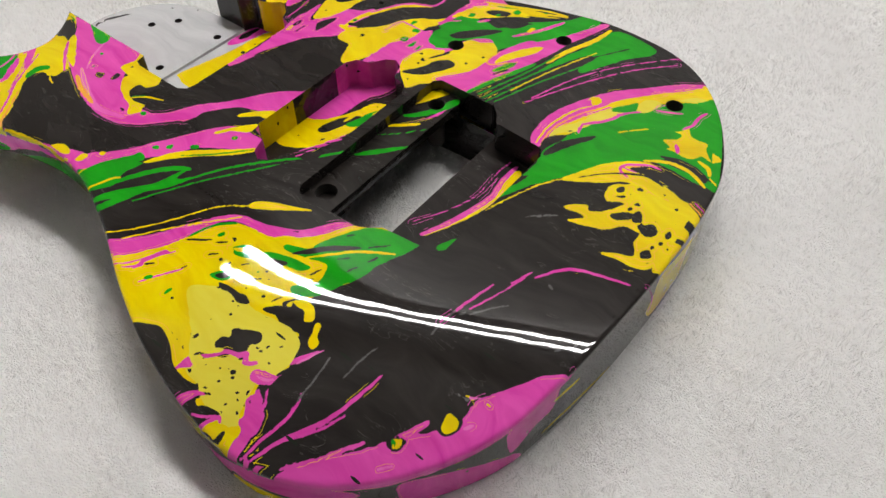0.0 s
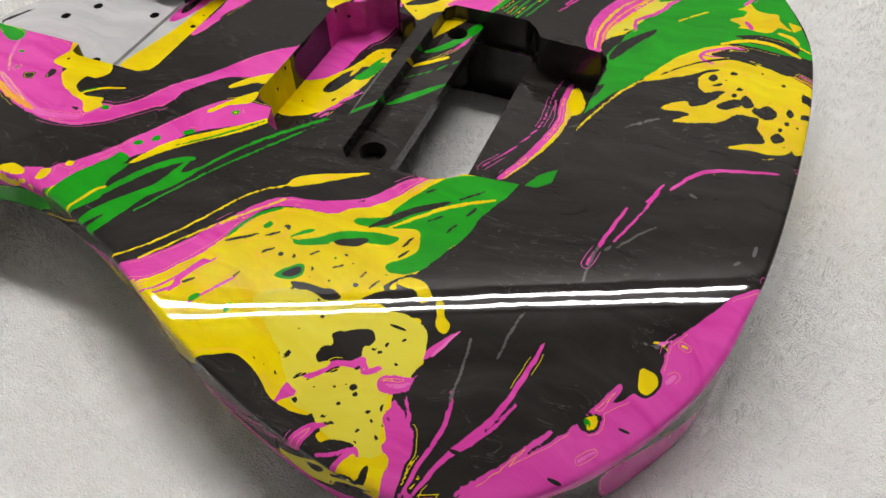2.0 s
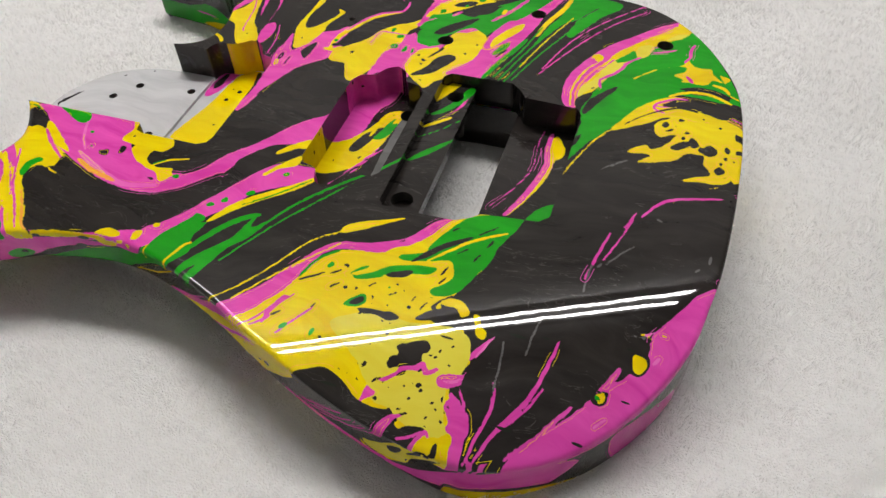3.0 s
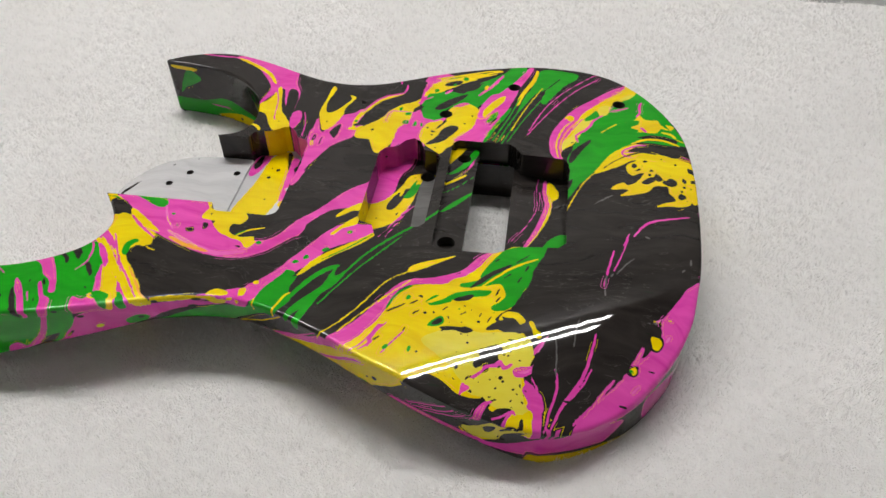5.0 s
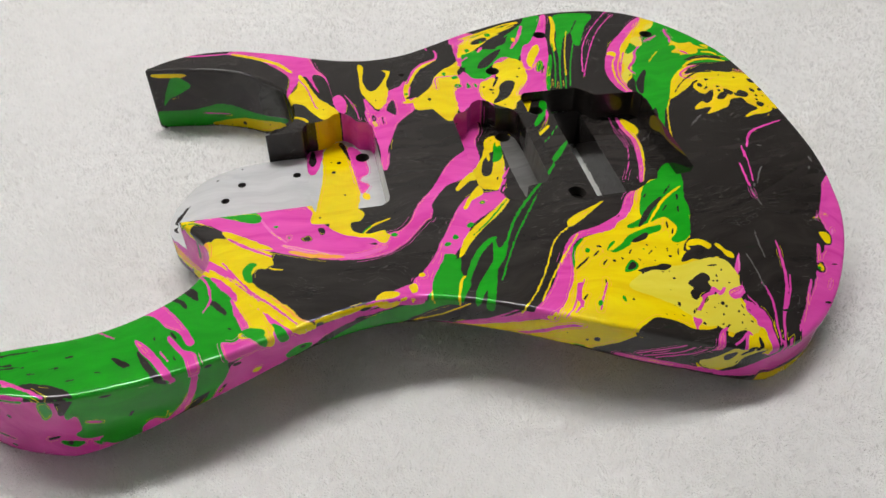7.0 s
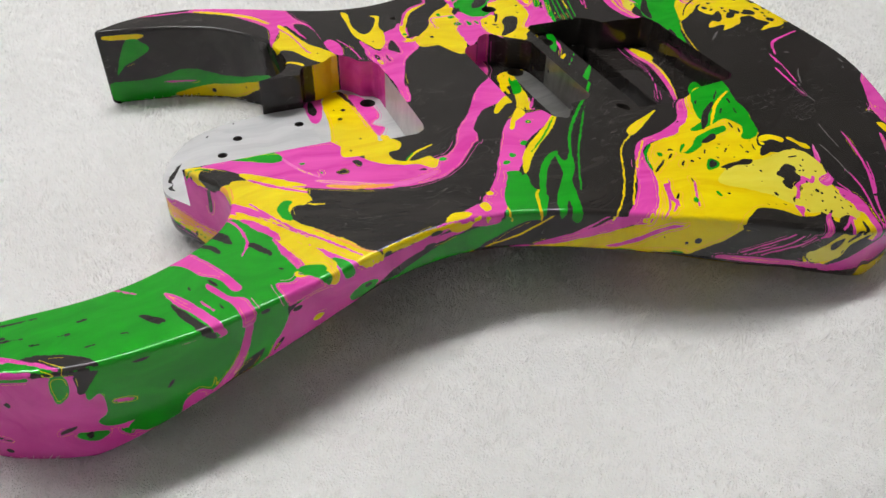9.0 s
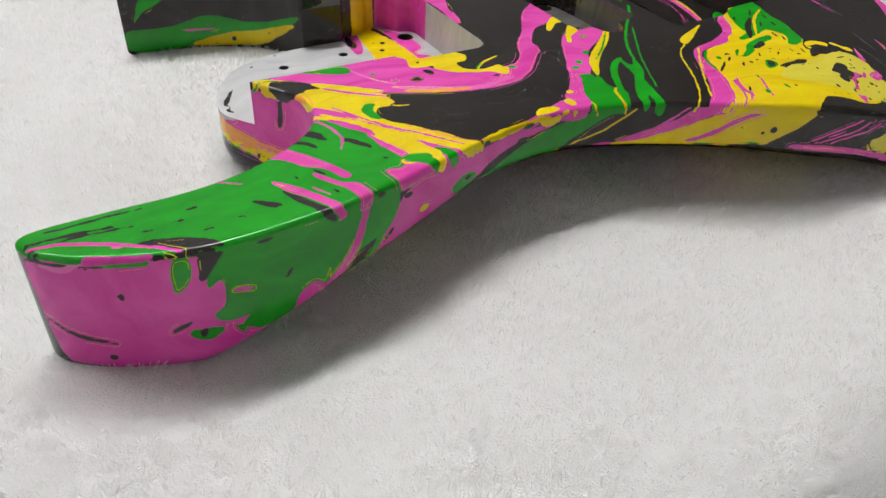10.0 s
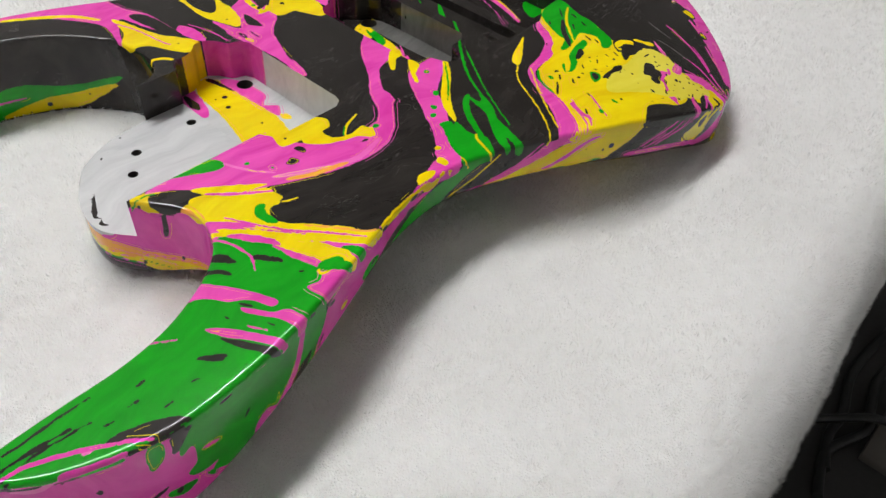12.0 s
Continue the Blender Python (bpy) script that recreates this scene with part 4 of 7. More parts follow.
# top
pool("skin", "l", [(-129.6, -40.3), (-128, -35.6), (-115.2, -47.8), (-104.4, -57.8), (-90.9, -64.4), (-76.4, -65.7), (-64.3, -60.4), (-56.2, -48.9), (-53.9, -52.4), (-61.6, -64.4), (-72.2, -71.5), (-88.5, -71), (-110.3, -63.8), (-123.8, -54.5), (-122.6, -50.2)])
vein("skin", "p", 1.6, [(-118.2, -52.7), (-126.9, -43.6), (-135.5, -33.8)])
vein("skin", "o", 2, [(-118.1, -58.5), (-106.5, -64), (-93.8, -67.8)])
pool("skin", "k", [(-111.5, -51.4), (-111.9, -49.1), (-108.3, -51.5), (-106.3, -55.4), (-108.6, -55)])
pool("skin", "k", [(-103.3, -47.9), (-103.4, -45.6), (-100.3, -47.8), (-99.6, -51.4)])
vein("skin", "g", 1.4, [(-106.2, -57.7), (-104.7, -57.1)])
pool("skin", "k", [(-86.7, -51), (-86.5, -46.4), (-77.9, -42.9), (-73.7, -36.9), (-65.9, -34), (-59.2, -44.4), (-64.7, -54.1), (-70.6, -57.1), (-71.8, -54.3), (-79.9, -55.4)])
pool("skin", "y", [(-107.3, -41.3), (-103.9, -36.2), (-99.3, -30.7), (-91, -36.1), (-83.5, -43.5), (-86.5, -46.4), (-87.6, -50.5), (-85.4, -53.5), (-79.5, -56), (-72, -54.7), (-69.9, -55.8), (-71.2, -61.9), (-74.4, -63), (-80, -59.1), (-92.1, -52), (-96.2, -47.6), (-95.6, -43.5), (-101.2, -41.8)])
vein("skin", "y", 1.2, [(-80.3, -54.9), (-75.4, -50.3), (-66.7, -46.8)])
vein("skin", "g", .8, [(-80.7, -54.3), (-76.7, -50.4)])
vein("skin", "k", 1.2, [(-82.6, -61), (-76.6, -62.6)])
pool("skin", "c", [(38.5, -109.1), (44.7, -105.3), (53.2, -106.4), (63.8, -103.8), (74.7, -102.1), (80.7, -103.1), (83.7, -106.1), (85, -112.5), (83.2, -120.5), (80.4, -125.2), (82.1, -134.8), (82.6, -141.1), (78.8, -142.6), (67.4, -140.5), (61.9, -135.8), (53, -132), (44.4, -121.4)])
vein("skin", "k", .9, [(40.3, -106.6), (42.2, -104.3), (47.3, -104.2), (51.5, -102.6), (55, -103.7)])
pool("skin", "k", [(57.4, -122.8), (57.9, -119.6), (60.1, -118.2), (58.9, -115.2), (61.8, -113.1), (64.9, -111.3), (68.2, -110.1), (70.3, -112), (70, -114.6), (68.5, -115.7), (69.2, -118.4), (67.6, -120.5), (63.7, -122.3), (60.5, -123.5), (58.8, -124.7)])
pool("skin", "k", [(54.6, -131.4), (55.5, -129.2), (59.3, -127.4), (62.7, -124.3), (64.5, -123), (64.7, -124.8), (60.4, -127.7), (58.3, -130.6), (57.9, -128.8)])
pool("skin", "p", [(56.6, -129.7), (61.2, -125.2), (62.8, -122.3), (66.8, -120.8), (69.5, -118.2), (71.2, -119.6), (72.1, -120.7), (69.2, -122.2), (64.2, -123.5), (61.7, -126.5), (59.2, -129.3)])
vein("skin", "p", 1.8, [(71.1, -122.4), (73.4, -121.1), (75.5, -118.9)])
pool("skin", "k", [(69.4, -127.3), (70.7, -126), (71.9, -126.7), (70.6, -128.1)])
pool("skin", "k", [(71.1, -128.8), (72, -127.9), (72.9, -128.4), (72, -129.3)])
pool("skin", "k", [(48.8, -126.1), (49.6, -124.4), (50.7, -125.2), (49.7, -127.1)])
pool("skin", "p", [(76.1, -123.3), (76.3, -121.4), (79.3, -119.8), (83.5, -118.6), (85.5, -119.3), (84.5, -121.5), (82.6, -123.7), (79.4, -125), (77.2, -125)])
vein("skin", "l", 1.2, [(78.6, -122.7), (82, -122.1), (84, -120.1)])
vein("skin", "p", 2.4, [(84.8, -119.8), (87.3, -116.5), (88.8, -112.5)])
pool("skin", "p", [(81.3, -130.1), (82.8, -126.9), (85.7, -127.5), (88.3, -129.9), (90.1, -130.8), (91.7, -135.9), (91.1, -140.1), (91.8, -151.3), (93.3, -151.1), (87.2, -151.9), (84.4, -152.1), (86.9, -143.3), (86.5, -139.6), (83.9, -138.2), (84.2, -135.6), (82.4, -133)])
pool("skin", "k", [(82, -124.6), (84.3, -123.4), (86, -125.8), (84.1, -125.5)])
pool("skin", "p", [(84.5, -124), (86.4, -121.1), (87.5, -125.9), (88.4, -130), (86.1, -126.5)])
pool("skin", "l", [(86.6, -111.3), (87.9, -107.5), (90, -102.8), (91.2, -100.7), (92.9, -102.7), (93.4, -106.4), (92.1, -109), (90.1, -108.6), (90.9, -105.4), (88.9, -109.5)])
pool("skin", "k", [(51.3, -148.4), (60.1, -140.3), (61, -137.9), (61.2, -140.6), (63.6, -137.7), (63.7, -140.2), (68.9, -137.4), (70.2, -137.7), (67.2, -140.1), (60.8, -150.1), (57.7, -149.6)])
pool("skin", "p", [(58.9, -149.8), (62.5, -141.6), (66.7, -138.8), (68.7, -138.8), (65.9, -141.2), (62.2, -150.3)])
pool("skin", "k", [(62.7, -150.4), (69.8, -142.1), (76.1, -140.1), (77.2, -141.6), (75.5, -143.2), (68.9, -151.1), (62.7, -150.4)])
vein("skin", "p", 1.4, [(66.8, -150.9), (71.7, -151.4), (76.8, -141.8), (78.8, -142.1)])
pool("skin", "y", [(73.9, -151.7), (78.8, -142.6), (83.7, -141.5), (86.5, -141.5), (87.3, -151.9), (84.7, -152.1), (80.1, -152.1), (75.3, -151.8)])
vein("skin", "k", 2, [(81.7, -152.1), (82.3, -143.6)])
vein("skin", "p", 1.5, [(71, -151.4), (74.6, -151.7)])
vein("skin", "k", .9, [(71, -115.4), (71.8, -114.9)])
vein("skin", "k", .9, [(73.1, -115.4), (73.8, -114.9)])
vein("skin", "k", .9, [(77.7, -109.9), (78.4, -109.2)])
vein("skin", "k", .9, [(68.6, -132.7), (69.2, -132.3)])
vein("skin", "k", .9, [(74.1, -113.1), (74.1, -112.2)])
vein("skin", "k", .9, [(69.2, -122.2), (69.8, -121.4)])
vein("skin", "k", .9, [(76.8, -131.6), (77.4, -131.2)])
vein("skin", "k", .9, [(76.1, -137.1), (76.5, -136.3)])
vein("skin", "k", .9, [(81.3, -135.9), (82, -136.5)])
vein("skin", "k", .9, [(82.3, -130.5), (83, -130.8)])
vein("skin", "k", .9, [(66.1, -137.3), (66.9, -136.6)])
vein("skin", "k", .9, [(65.5, -129.1), (66, -128.5)])
vein("skin", "k", .8, [(78.7, -132.8), (79.2, -133.1)])
vein("skin", "k", .8, [(78.6, -116.8), (79.2, -116.9)])
vein("skin", "p", 2, [(97.8, -125.3), (97.3, -132.1), (95.4, -140), (94.7, -150.8)])
vein("skin", "l", .8, [(97.2, -121.3), (97.9, -128.6), (96.5, -135.6), (94.3, -142)])
pool("skin", "g", [(40, -76.6), (43.2, -74.1), (52, -72), (54.2, -69.6), (52.2, -75.3), (49.2, -78.2), (44.6, -82.1), (40.3, -81.9)])
vein("skin", "y", 1.2, [(41.5, -77.5), (48.5, -76.5), (53.5, -73.2)])
vein("skin", "k", .9, [(61.5, -98.2), (63.1, -94.3)])
vein("skin", "k", .9, [(57.3, -95.1), (58.1, -93.1)])
vein("skin", "k", .9, [(55.2, -87.5), (56.6, -85.5)])
vein("skin", "k", .9, [(65.2, -84.7), (67.3, -81.6)])
vein("skin", "k", .9, [(63.8, -81), (65.7, -77.5)])
pool("skin", "k", [(69.5, -98.4), (72.1, -95.2), (79.4, -93.8), (78.2, -96), (73.7, -99.4)])
# top
pool("skin", "p", [(-8.1, 64.3), (-0.6, 78.9), (2.6, 65.8), (10, 67.7), (16.3, 73.1), (23.4, 81.8), (34.5, 100.4), (42.8, 113.3), (42.5, 120.7), (46.5, 112.7), (40.3, 92.6), (29.9, 87.4), (20.4, 75.7), (14.8, 65.1), (6.7, 59), (3, 47.6), (-7.5, 46.2)])
pool("skin", "g", [(1.5, 85.1), (7.4, 94.2), (13.9, 100.1), (18.1, 102.9), (25.4, 101.8), (31, 111.5), (40.6, 121), (44.4, 124.1), (42.8, 113.3), (32.9, 102), (30.6, 94.1), (25.6, 93.5), (22.8, 88.5), (16.3, 82.8), (16.3, 73.1), (12.7, 69.2), (6.7, 68.9), (3.8, 73.1)])
pool("skin", "k", [(9.1, 83.3), (15, 89.7), (20.7, 96.9), (26.9, 98.1), (21.3, 90.1), (14.5, 83.1), (10.2, 79.2)])
pool("skin", "k", [(19, 103.4), (27, 110), (33.6, 114.7), (38.2, 116.9), (31.4, 109.3), (23.8, 103.4)])
pool("skin", "g", [(32.7, 83), (35.5, 100.2), (42.8, 113.3), (49.7, 127.1), (58.8, 145.4), (66.5, 138.3), (58.3, 122), (53.2, 111.7), (47.2, 106.9), (42, 100.6), (37.6, 88.9)])
pool("skin", "p", [(44.6, 95.3), (50.8, 106.3), (55.8, 111.3), (62.1, 111.8), (57.5, 89.9), (51.1, 71), (44.7, 56.2), (41.1, 48.2), (30.1, 45.8), (29.8, 52.4), (36.5, 63.7), (37.1, 73.1), (37.5, 79.6)])
pool("skin", "y", [(21.6, 82), (29.9, 87.4), (38.1, 82.8), (36.5, 70), (37.2, 65.4), (32.8, 58), (27.5, 49.7), (22.6, 42.8), (13.8, 41.2), (9.1, 43.7), (7.5, 48), (4.6, 47.3), (4.1, 56.3), (7.4, 63.2), (15.5, 68.8), (15.7, 60.6), (19.9, 69.4), (20.4, 75.7)])
pool("skin", "k", [(12.4, 43.2), (17, 54.4), (21.4, 62.9), (27.1, 64.5), (27, 58.9), (21.8, 50.6), (17.1, 44.2), (10.3, 41.2), (8.1, 42.1)])
vein("skin", "k", 1.8, [(12.9, 58.6), (18.4, 69)])
pool("skin", "y", [(37.7, 80.9), (42.4, 85.5), (48.6, 101.7), (54.5, 105.7), (54, 97.4), (47.7, 84.6), (42.7, 78.8)])
vein("skin", "y", 1.2, [(37.5, 79.6), (40, 74.6), (46.6, 78.2)])
pool("skin", "g", [(44, 71.4), (49.2, 83.1), (51.7, 84), (48.3, 74.6), (44.9, 69.3)])
vein("skin", "k", 1, [(46.9, 68.4), (51, 78.2)])
pool("skin", "y", [(0.7, 98.7), (4, 112.1), (7.1, 115.2), (11.1, 116.7), (14.5, 111.9), (8, 104.4), (5.1, 102.8), (8.1, 110)])
vein("skin", "y", 1.8, [(5.7, 118.3), (22, 124.6), (38.9, 131.8), (49.2, 134)])
vein("skin", "g", 1.4, [(13.3, 118.6), (25.8, 124), (38.5, 129.5)])
vein("skin", "g", 1.4, [(6.8, 106.7), (16.3, 113.8)])
vein("skin", "y", 1.4, [(15, 106.2), (24.2, 115.4), (32.9, 120.7)])
pool("skin", "k", [(11.2, 110.3), (16.9, 117.3), (23.2, 118.5), (20.1, 113.9), (14.6, 108.3)])
vein("skin", "k", .9, [(27.7, 123.7), (34.4, 128.7), (42.9, 131.9)])
vein("skin", "k", .9, [(40.1, 127.8), (48.7, 131.8)])
pool("skin", "g", [(-3.1, 62.9), (-0.7, 65), (0.4, 61.2), (-2.7, 59.2)])
pool("skin", "g", [(1.6, 62.2), (3.4, 64.4), (4.3, 61.2), (2.3, 59.7)])
pool("skin", "y", [(-3.2, 66.7), (-0.1, 68.7), (1.6, 65.9), (-0.8, 64.4)])
pool("skin", "g", [(-10.5, 72.2), (-8.7, 74.4), (-7.8, 71.1), (-9.8, 69.5)])
pool("skin", "g", [(-6.9, 72.9), (-5.1, 75.1), (-4.5, 71.9), (-6.5, 70.3)])
vein("skin", "p", 1, [(-3.1, 85.8), (1.5, 91.8), (7.7, 96.2)])
vein("skin", "p", 4.5, [(119.1, 108.9), (105.8, 96.4), (96, 80.6), (89.3, 61.9), (89.5, 46.3), (92.5, 38)])
vein("skin", "y", 1.2, [(114.8, 101.5), (103.7, 89.7), (94.5, 70.8), (90.9, 55.3), (91.1, 41.2)])
vein("skin", "o", 1.8, [(128.2, 115), (115.4, 102.1), (104.5, 86.1), (96.7, 67.2), (94.3, 48)])
pool("skin", "y", [(94.5, 82.9), (98.7, 85.6), (99.8, 80.7), (94.9, 78.1)])
pool("skin", "c", [(98.9, 63.6), (106.4, 75.6), (107.8, 85.6), (115.7, 98.5), (121.6, 97.6), (117.2, 89), (108.2, 75.3), (102.4, 59.9), (96.4, 54.5), (94.1, 41.9), (92.4, 48.9)])
pool("skin", "g", [(106.9, 83), (115.6, 92.1), (115.3, 86.5), (107.9, 80.1)])
vein("skin", "p", 1.2, [(121.1, 92.6), (113.2, 81.3), (108.7, 71.3)])
vein("skin", "p", .9, [(122.9, 96.7), (130.2, 99.9)])
vein("skin", "c", 1.3, [(122.4, 61.3), (116.9, 58.3), (108.8, 46.4), (106.9, 37.5), (106.2, 30.5)])
vein("skin", "o", 1, [(141, 104), (139, 89.9)])
pool("skin", "k", [(96, 12.8), (101.3, 20.4), (97.6, 7.6), (95, 5.9)])
vein("skin", "o", 1, [(128, 47.7), (138.1, 55), (152, 52.9), (171.2, 44.2)])
vein("skin", "k", .8, [(44.5, -66.7), (42.8, -67.6)])
vein("skin", "k", .8, [(73.1, -62.7), (77.2, -57)])
vein("skin", "k", .8, [(79.3, -50.8), (83.1, -45.1)])
vein("skin", "k", .8, [(70.1, -60.2), (73.9, -55.2)])
vein("skin", "k", .8, [(70.3, -72.6), (73, -69)])
vein("skin", "k", .8, [(75.2, -52.3), (78.5, -48)])
vein("skin", "y", 1, [(83.7, -47), (81, -59.7), (77.9, -71.8)])
# side
pool("skin", "p", [(-257.7, -106.4), (-236.5, -121.4), (-219.3, -127), (-214.3, -126.4), (-216.4, -139.8), (-212.7, -143.5), (-205.3, -139.3), (-209.4, -151.3), (-204.9, -157.9), (-186.9, -163.4), (-180.7, -155.7), (-174, -153.1), (-169.7, -162.2), (-191.5, -171.3), (-228.2, -167.2), (-261.1, -153.3), (-280.3, -130.8)])
pool("skin", "g", [(-217.8, -125.7), (-212.4, -126.8), (-218.3, -138), (-221.2, -137.5), (-221.1, -133.3)])
pool("skin", "g", [(-206.7, -127.4), (-195.3, -130.6), (-175.6, -128.2), (-159.5, -124.6), (-145, -120.8), (-145.5, -133.3), (-156.5, -139.7), (-174, -152), (-181.4, -153.7), (-187.7, -161.2), (-196.5, -160), (-205.6, -155.7), (-209.5, -149.5), (-205, -145.6), (-206.3, -137.3), (-208.1, -132.7)])
pool("skin", "k", [(-212.9, -126.7), (-204.8, -127.5), (-209.1, -133.7), (-212.6, -136.4), (-214.4, -134)])
vein("skin", "p", 3.5, [(-157.3, -120.1), (-159.5, -137.7), (-168.1, -150.1), (-177.2, -156.7)])
vein("skin", "g", 3, [(-147.7, -124.8), (-149.6, -138.8), (-158.1, -152.4)])
vein("skin", "k", 1.6, [(-272.8, -119.5), (-263.4, -135.6), (-250.4, -145.9)])
pool("skin", "k", [(-238.9, -130.9), (-237.2, -131.1), (-237, -132.9), (-238.6, -133.5)])
vein("skin", "k", 1.8, [(-229.3, -150.9), (-221.6, -148.4)])
pool("skin", "g", [(-224.6, -153), (-218.6, -152.6), (-210.3, -156), (-214.4, -158), (-222.1, -156.5)])
vein("skin", "k", 3, [(-221.1, -153.8), (-218.2, -154.4)])
vein("skin", "k", 1.3, [(-259, -104.6), (-245, -116.8), (-236.4, -121.3)])
vein("skin", "k", 1.6, [(-190.6, -137.6), (-188.3, -134.2)])
vein("skin", "k", 1.2, [(-222.2, -133.1), (-225.4, -138.4)])
vein("skin", "k", 1, [(-182.8, -139.9), (-180.8, -137.3)])
vein("skin", "g", 1.6, [(-206.5, -152.2), (-204, -157.8)])
# top
pool("skin", "k", [(-225.2, -115.9), (-218.9, -116), (-210.4, -119.6), (-204.8, -130), (-204.1, -130.1), (-208.3, -129.8), (-215.7, -128.7), (-221.7, -127.2)])
vein("skin", "l", 2, [(-253, -111.8), (-246, -117.2), (-228.1, -115.6), (-216.9, -120.5)])
vein("skin", "k", .8, [(-256.1, -108.1), (-241.2, -106), (-225, -106.9)])
vein("skin", "k", .7, [(-249.5, -104), (-236.7, -104.9)])
pool("skin", "k", [(-179.8, -108.6), (-172.3, -127.3), (-167.6, -126.5), (-171.8, -127.2), (-178.8, -115.5)])
pool("skin", "l", [(-181.8, -100.6), (-177.7, -102.5), (-170, -116.6), (-166, -126.2), (-169.7, -126.9), (-175.3, -116.2)])
pool("skin", "l", [(-172.6, -93.3), (-164.9, -98.8), (-159.4, -109.3), (-155.7, -124), (-160.8, -125.2), (-160.5, -114.1), (-166.7, -105.8)])
vein("skin", "k", 2.2, [(-190.4, -109.4), (-183.7, -114.5)])
vein("skin", "k", .8, [(-214.7, -109.7), (-211.6, -109.9)])
vein("skin", "k", .8, [(-196.8, -115.1), (-194.3, -115.7)])
vein("skin", "k", .8, [(-207.1, -117.3), (-204.5, -117.3)])
vein("skin", "k", .8, [(-182.7, -128.7), (-180.2, -128.4)])
vein("skin", "k", .8, [(-222.8, -111), (-220, -111.1)])
vein("skin", "k", .8, [(-190.4, -129.4), (-188.5, -129.3)])
vein("skin", "k", .8, [(-176.6, -127.9), (-174.4, -127.6)])
vein("skin", "l", .8, [(-197.2, -92.2), (-192.5, -90.5)])
vein("skin", "k", .8, [(-208.9, -105.2), (-206.4, -105.1)])
# top
vein("skin", "s", .45, [(118.6, -71.9), (118.7, -66), (119.3, -58.2)])
vein("skin", "s", .45, [(124.6, -56.4), (129, -49.7), (133.8, -44)])
vein("skin", "s", .45, [(96.6, -100.3), (96.6, -111.8), (98.1, -121.8)])
vein("skin", "s", .45, [(110.2, -102.9), (111.8, -111.3)])
vein("skin", "s", .45, [(140.6, -26.1), (143.8, -27.4)])
vein("skin", "s", .45, [(117.3, 1.2), (124.6, 8.8), (133.9, 18.9)])
vein("skin", "s", .45, [(113.5, -1.7), (120.7, 5.8)])
vein("skin", "s", .5, [(139.8, -83.9), (144.2, -83.2)])
vein("skin", "l", .7, [(144.9, -82), (147.2, -80.1)])
vein("skin", "s", .45, [(97.7, -91.7), (103.5, -101.7), (103.9, -109)])
vein("skin", "s", .45, [(118.7, -110.4), (116.5, -118), (113.1, -124.3)])
vein("skin", "p", .7, [(120.7, -107.8), (116.9, -119.5), (109.7, -130.4)])
vein("skin", "p", .8, [(131.2, -29.3), (127.6, -41.9), (123.2, -54.3)])
vein("skin", "k", 1.2, [(128.9, -98.4), (131.1, -96.6)])
vein("skin", "s", 1.2, [(121.7, -58.7), (122.7, -56.5)])
vein("skin", "s", 1.2, [(163.1, -44.2), (163.6, -40.4)])
vein("skin", "s", 1, [(158.3, -49.5), (159.9, -47.8)])
vein("skin", "l", 1.2, [(148.8, -91.5), (150.9, -88.9)])
vein("skin", "l", 1, [(149.1, -112.4), (151.7, -108.6)])
vein("skin", "l", .9, [(132.8, -119.6), (136.2, -115.8)])
vein("skin", "p", 1, [(151.2, -77.6), (155.2, -70.2)])
# side
pool("skin", "p", [(-170.1, -33.6), (-163.4, -38.4), (-156.5, -47.8), (-158.2, -55.3), (-165, -55.6), (-180.3, -58), (-181.6, -57.8), (-190.4, -40.5)])
vein("skin", "o", 3.5, [(-167.8, -32.5), (-162, -37.5), (-156.5, -43.2), (-153.3, -49.3), (-153, -56.4), (-155.5, -61.1)])
vein("skin", "y", 1.2, [(-166.4, -31.9), (-161.5, -36.7), (-156, -42.3), (-152.4, -49.7), (-152.8, -58.4)])
pool("skin", "k", [(-163.2, -36.2), (-160.1, -39.3), (-157.4, -43.3), (-160.3, -44.9), (-163.5, -44.2), (-165.6, -41.5), (-166.2, -38.4)])
vein("skin", "k", 2.2, [(-162.4, -42.9), (-168.6, -46.7), (-173.1, -48.8)])
vein("skin", "o", 3.5, [(-192.6, -38.5), (-188.2, -46.9), (-182.7, -56.2), (-180.3, -60.2), (-181.1, -59.7)])
vein("skin", "y", 2.2, [(-194.2, -39.3), (-190.2, -47.6), (-185.1, -57.1), (-182.5, -61.2), (-182.8, -61.9)])
# top
pool("skin", "y", [(-166, -30.4), (-162.5, -30.1), (-158.4, -31.9), (-151.8, -35.9), (-145.3, -43), (-142.6, -48.8), (-144.2, -50.4), (-150.5, -47), (-161.7, -44.3), (-166.4, -38.7)])
pool("skin", "k", [(-160.2, -33.7), (-154.9, -35.1), (-147.8, -41.1), (-145.2, -45.4), (-144.8, -48.4), (-149.2, -46.9), (-160.1, -46.7), (-163.2, -42.5)])
vein("skin", "g", .8, [(-170.1, -33.6), (-161.4, -32.1), (-157.2, -33.8)])
vein("skin", "p", .8, [(-165.7, -39.5), (-162.6, -43.2), (-160, -46.8)])
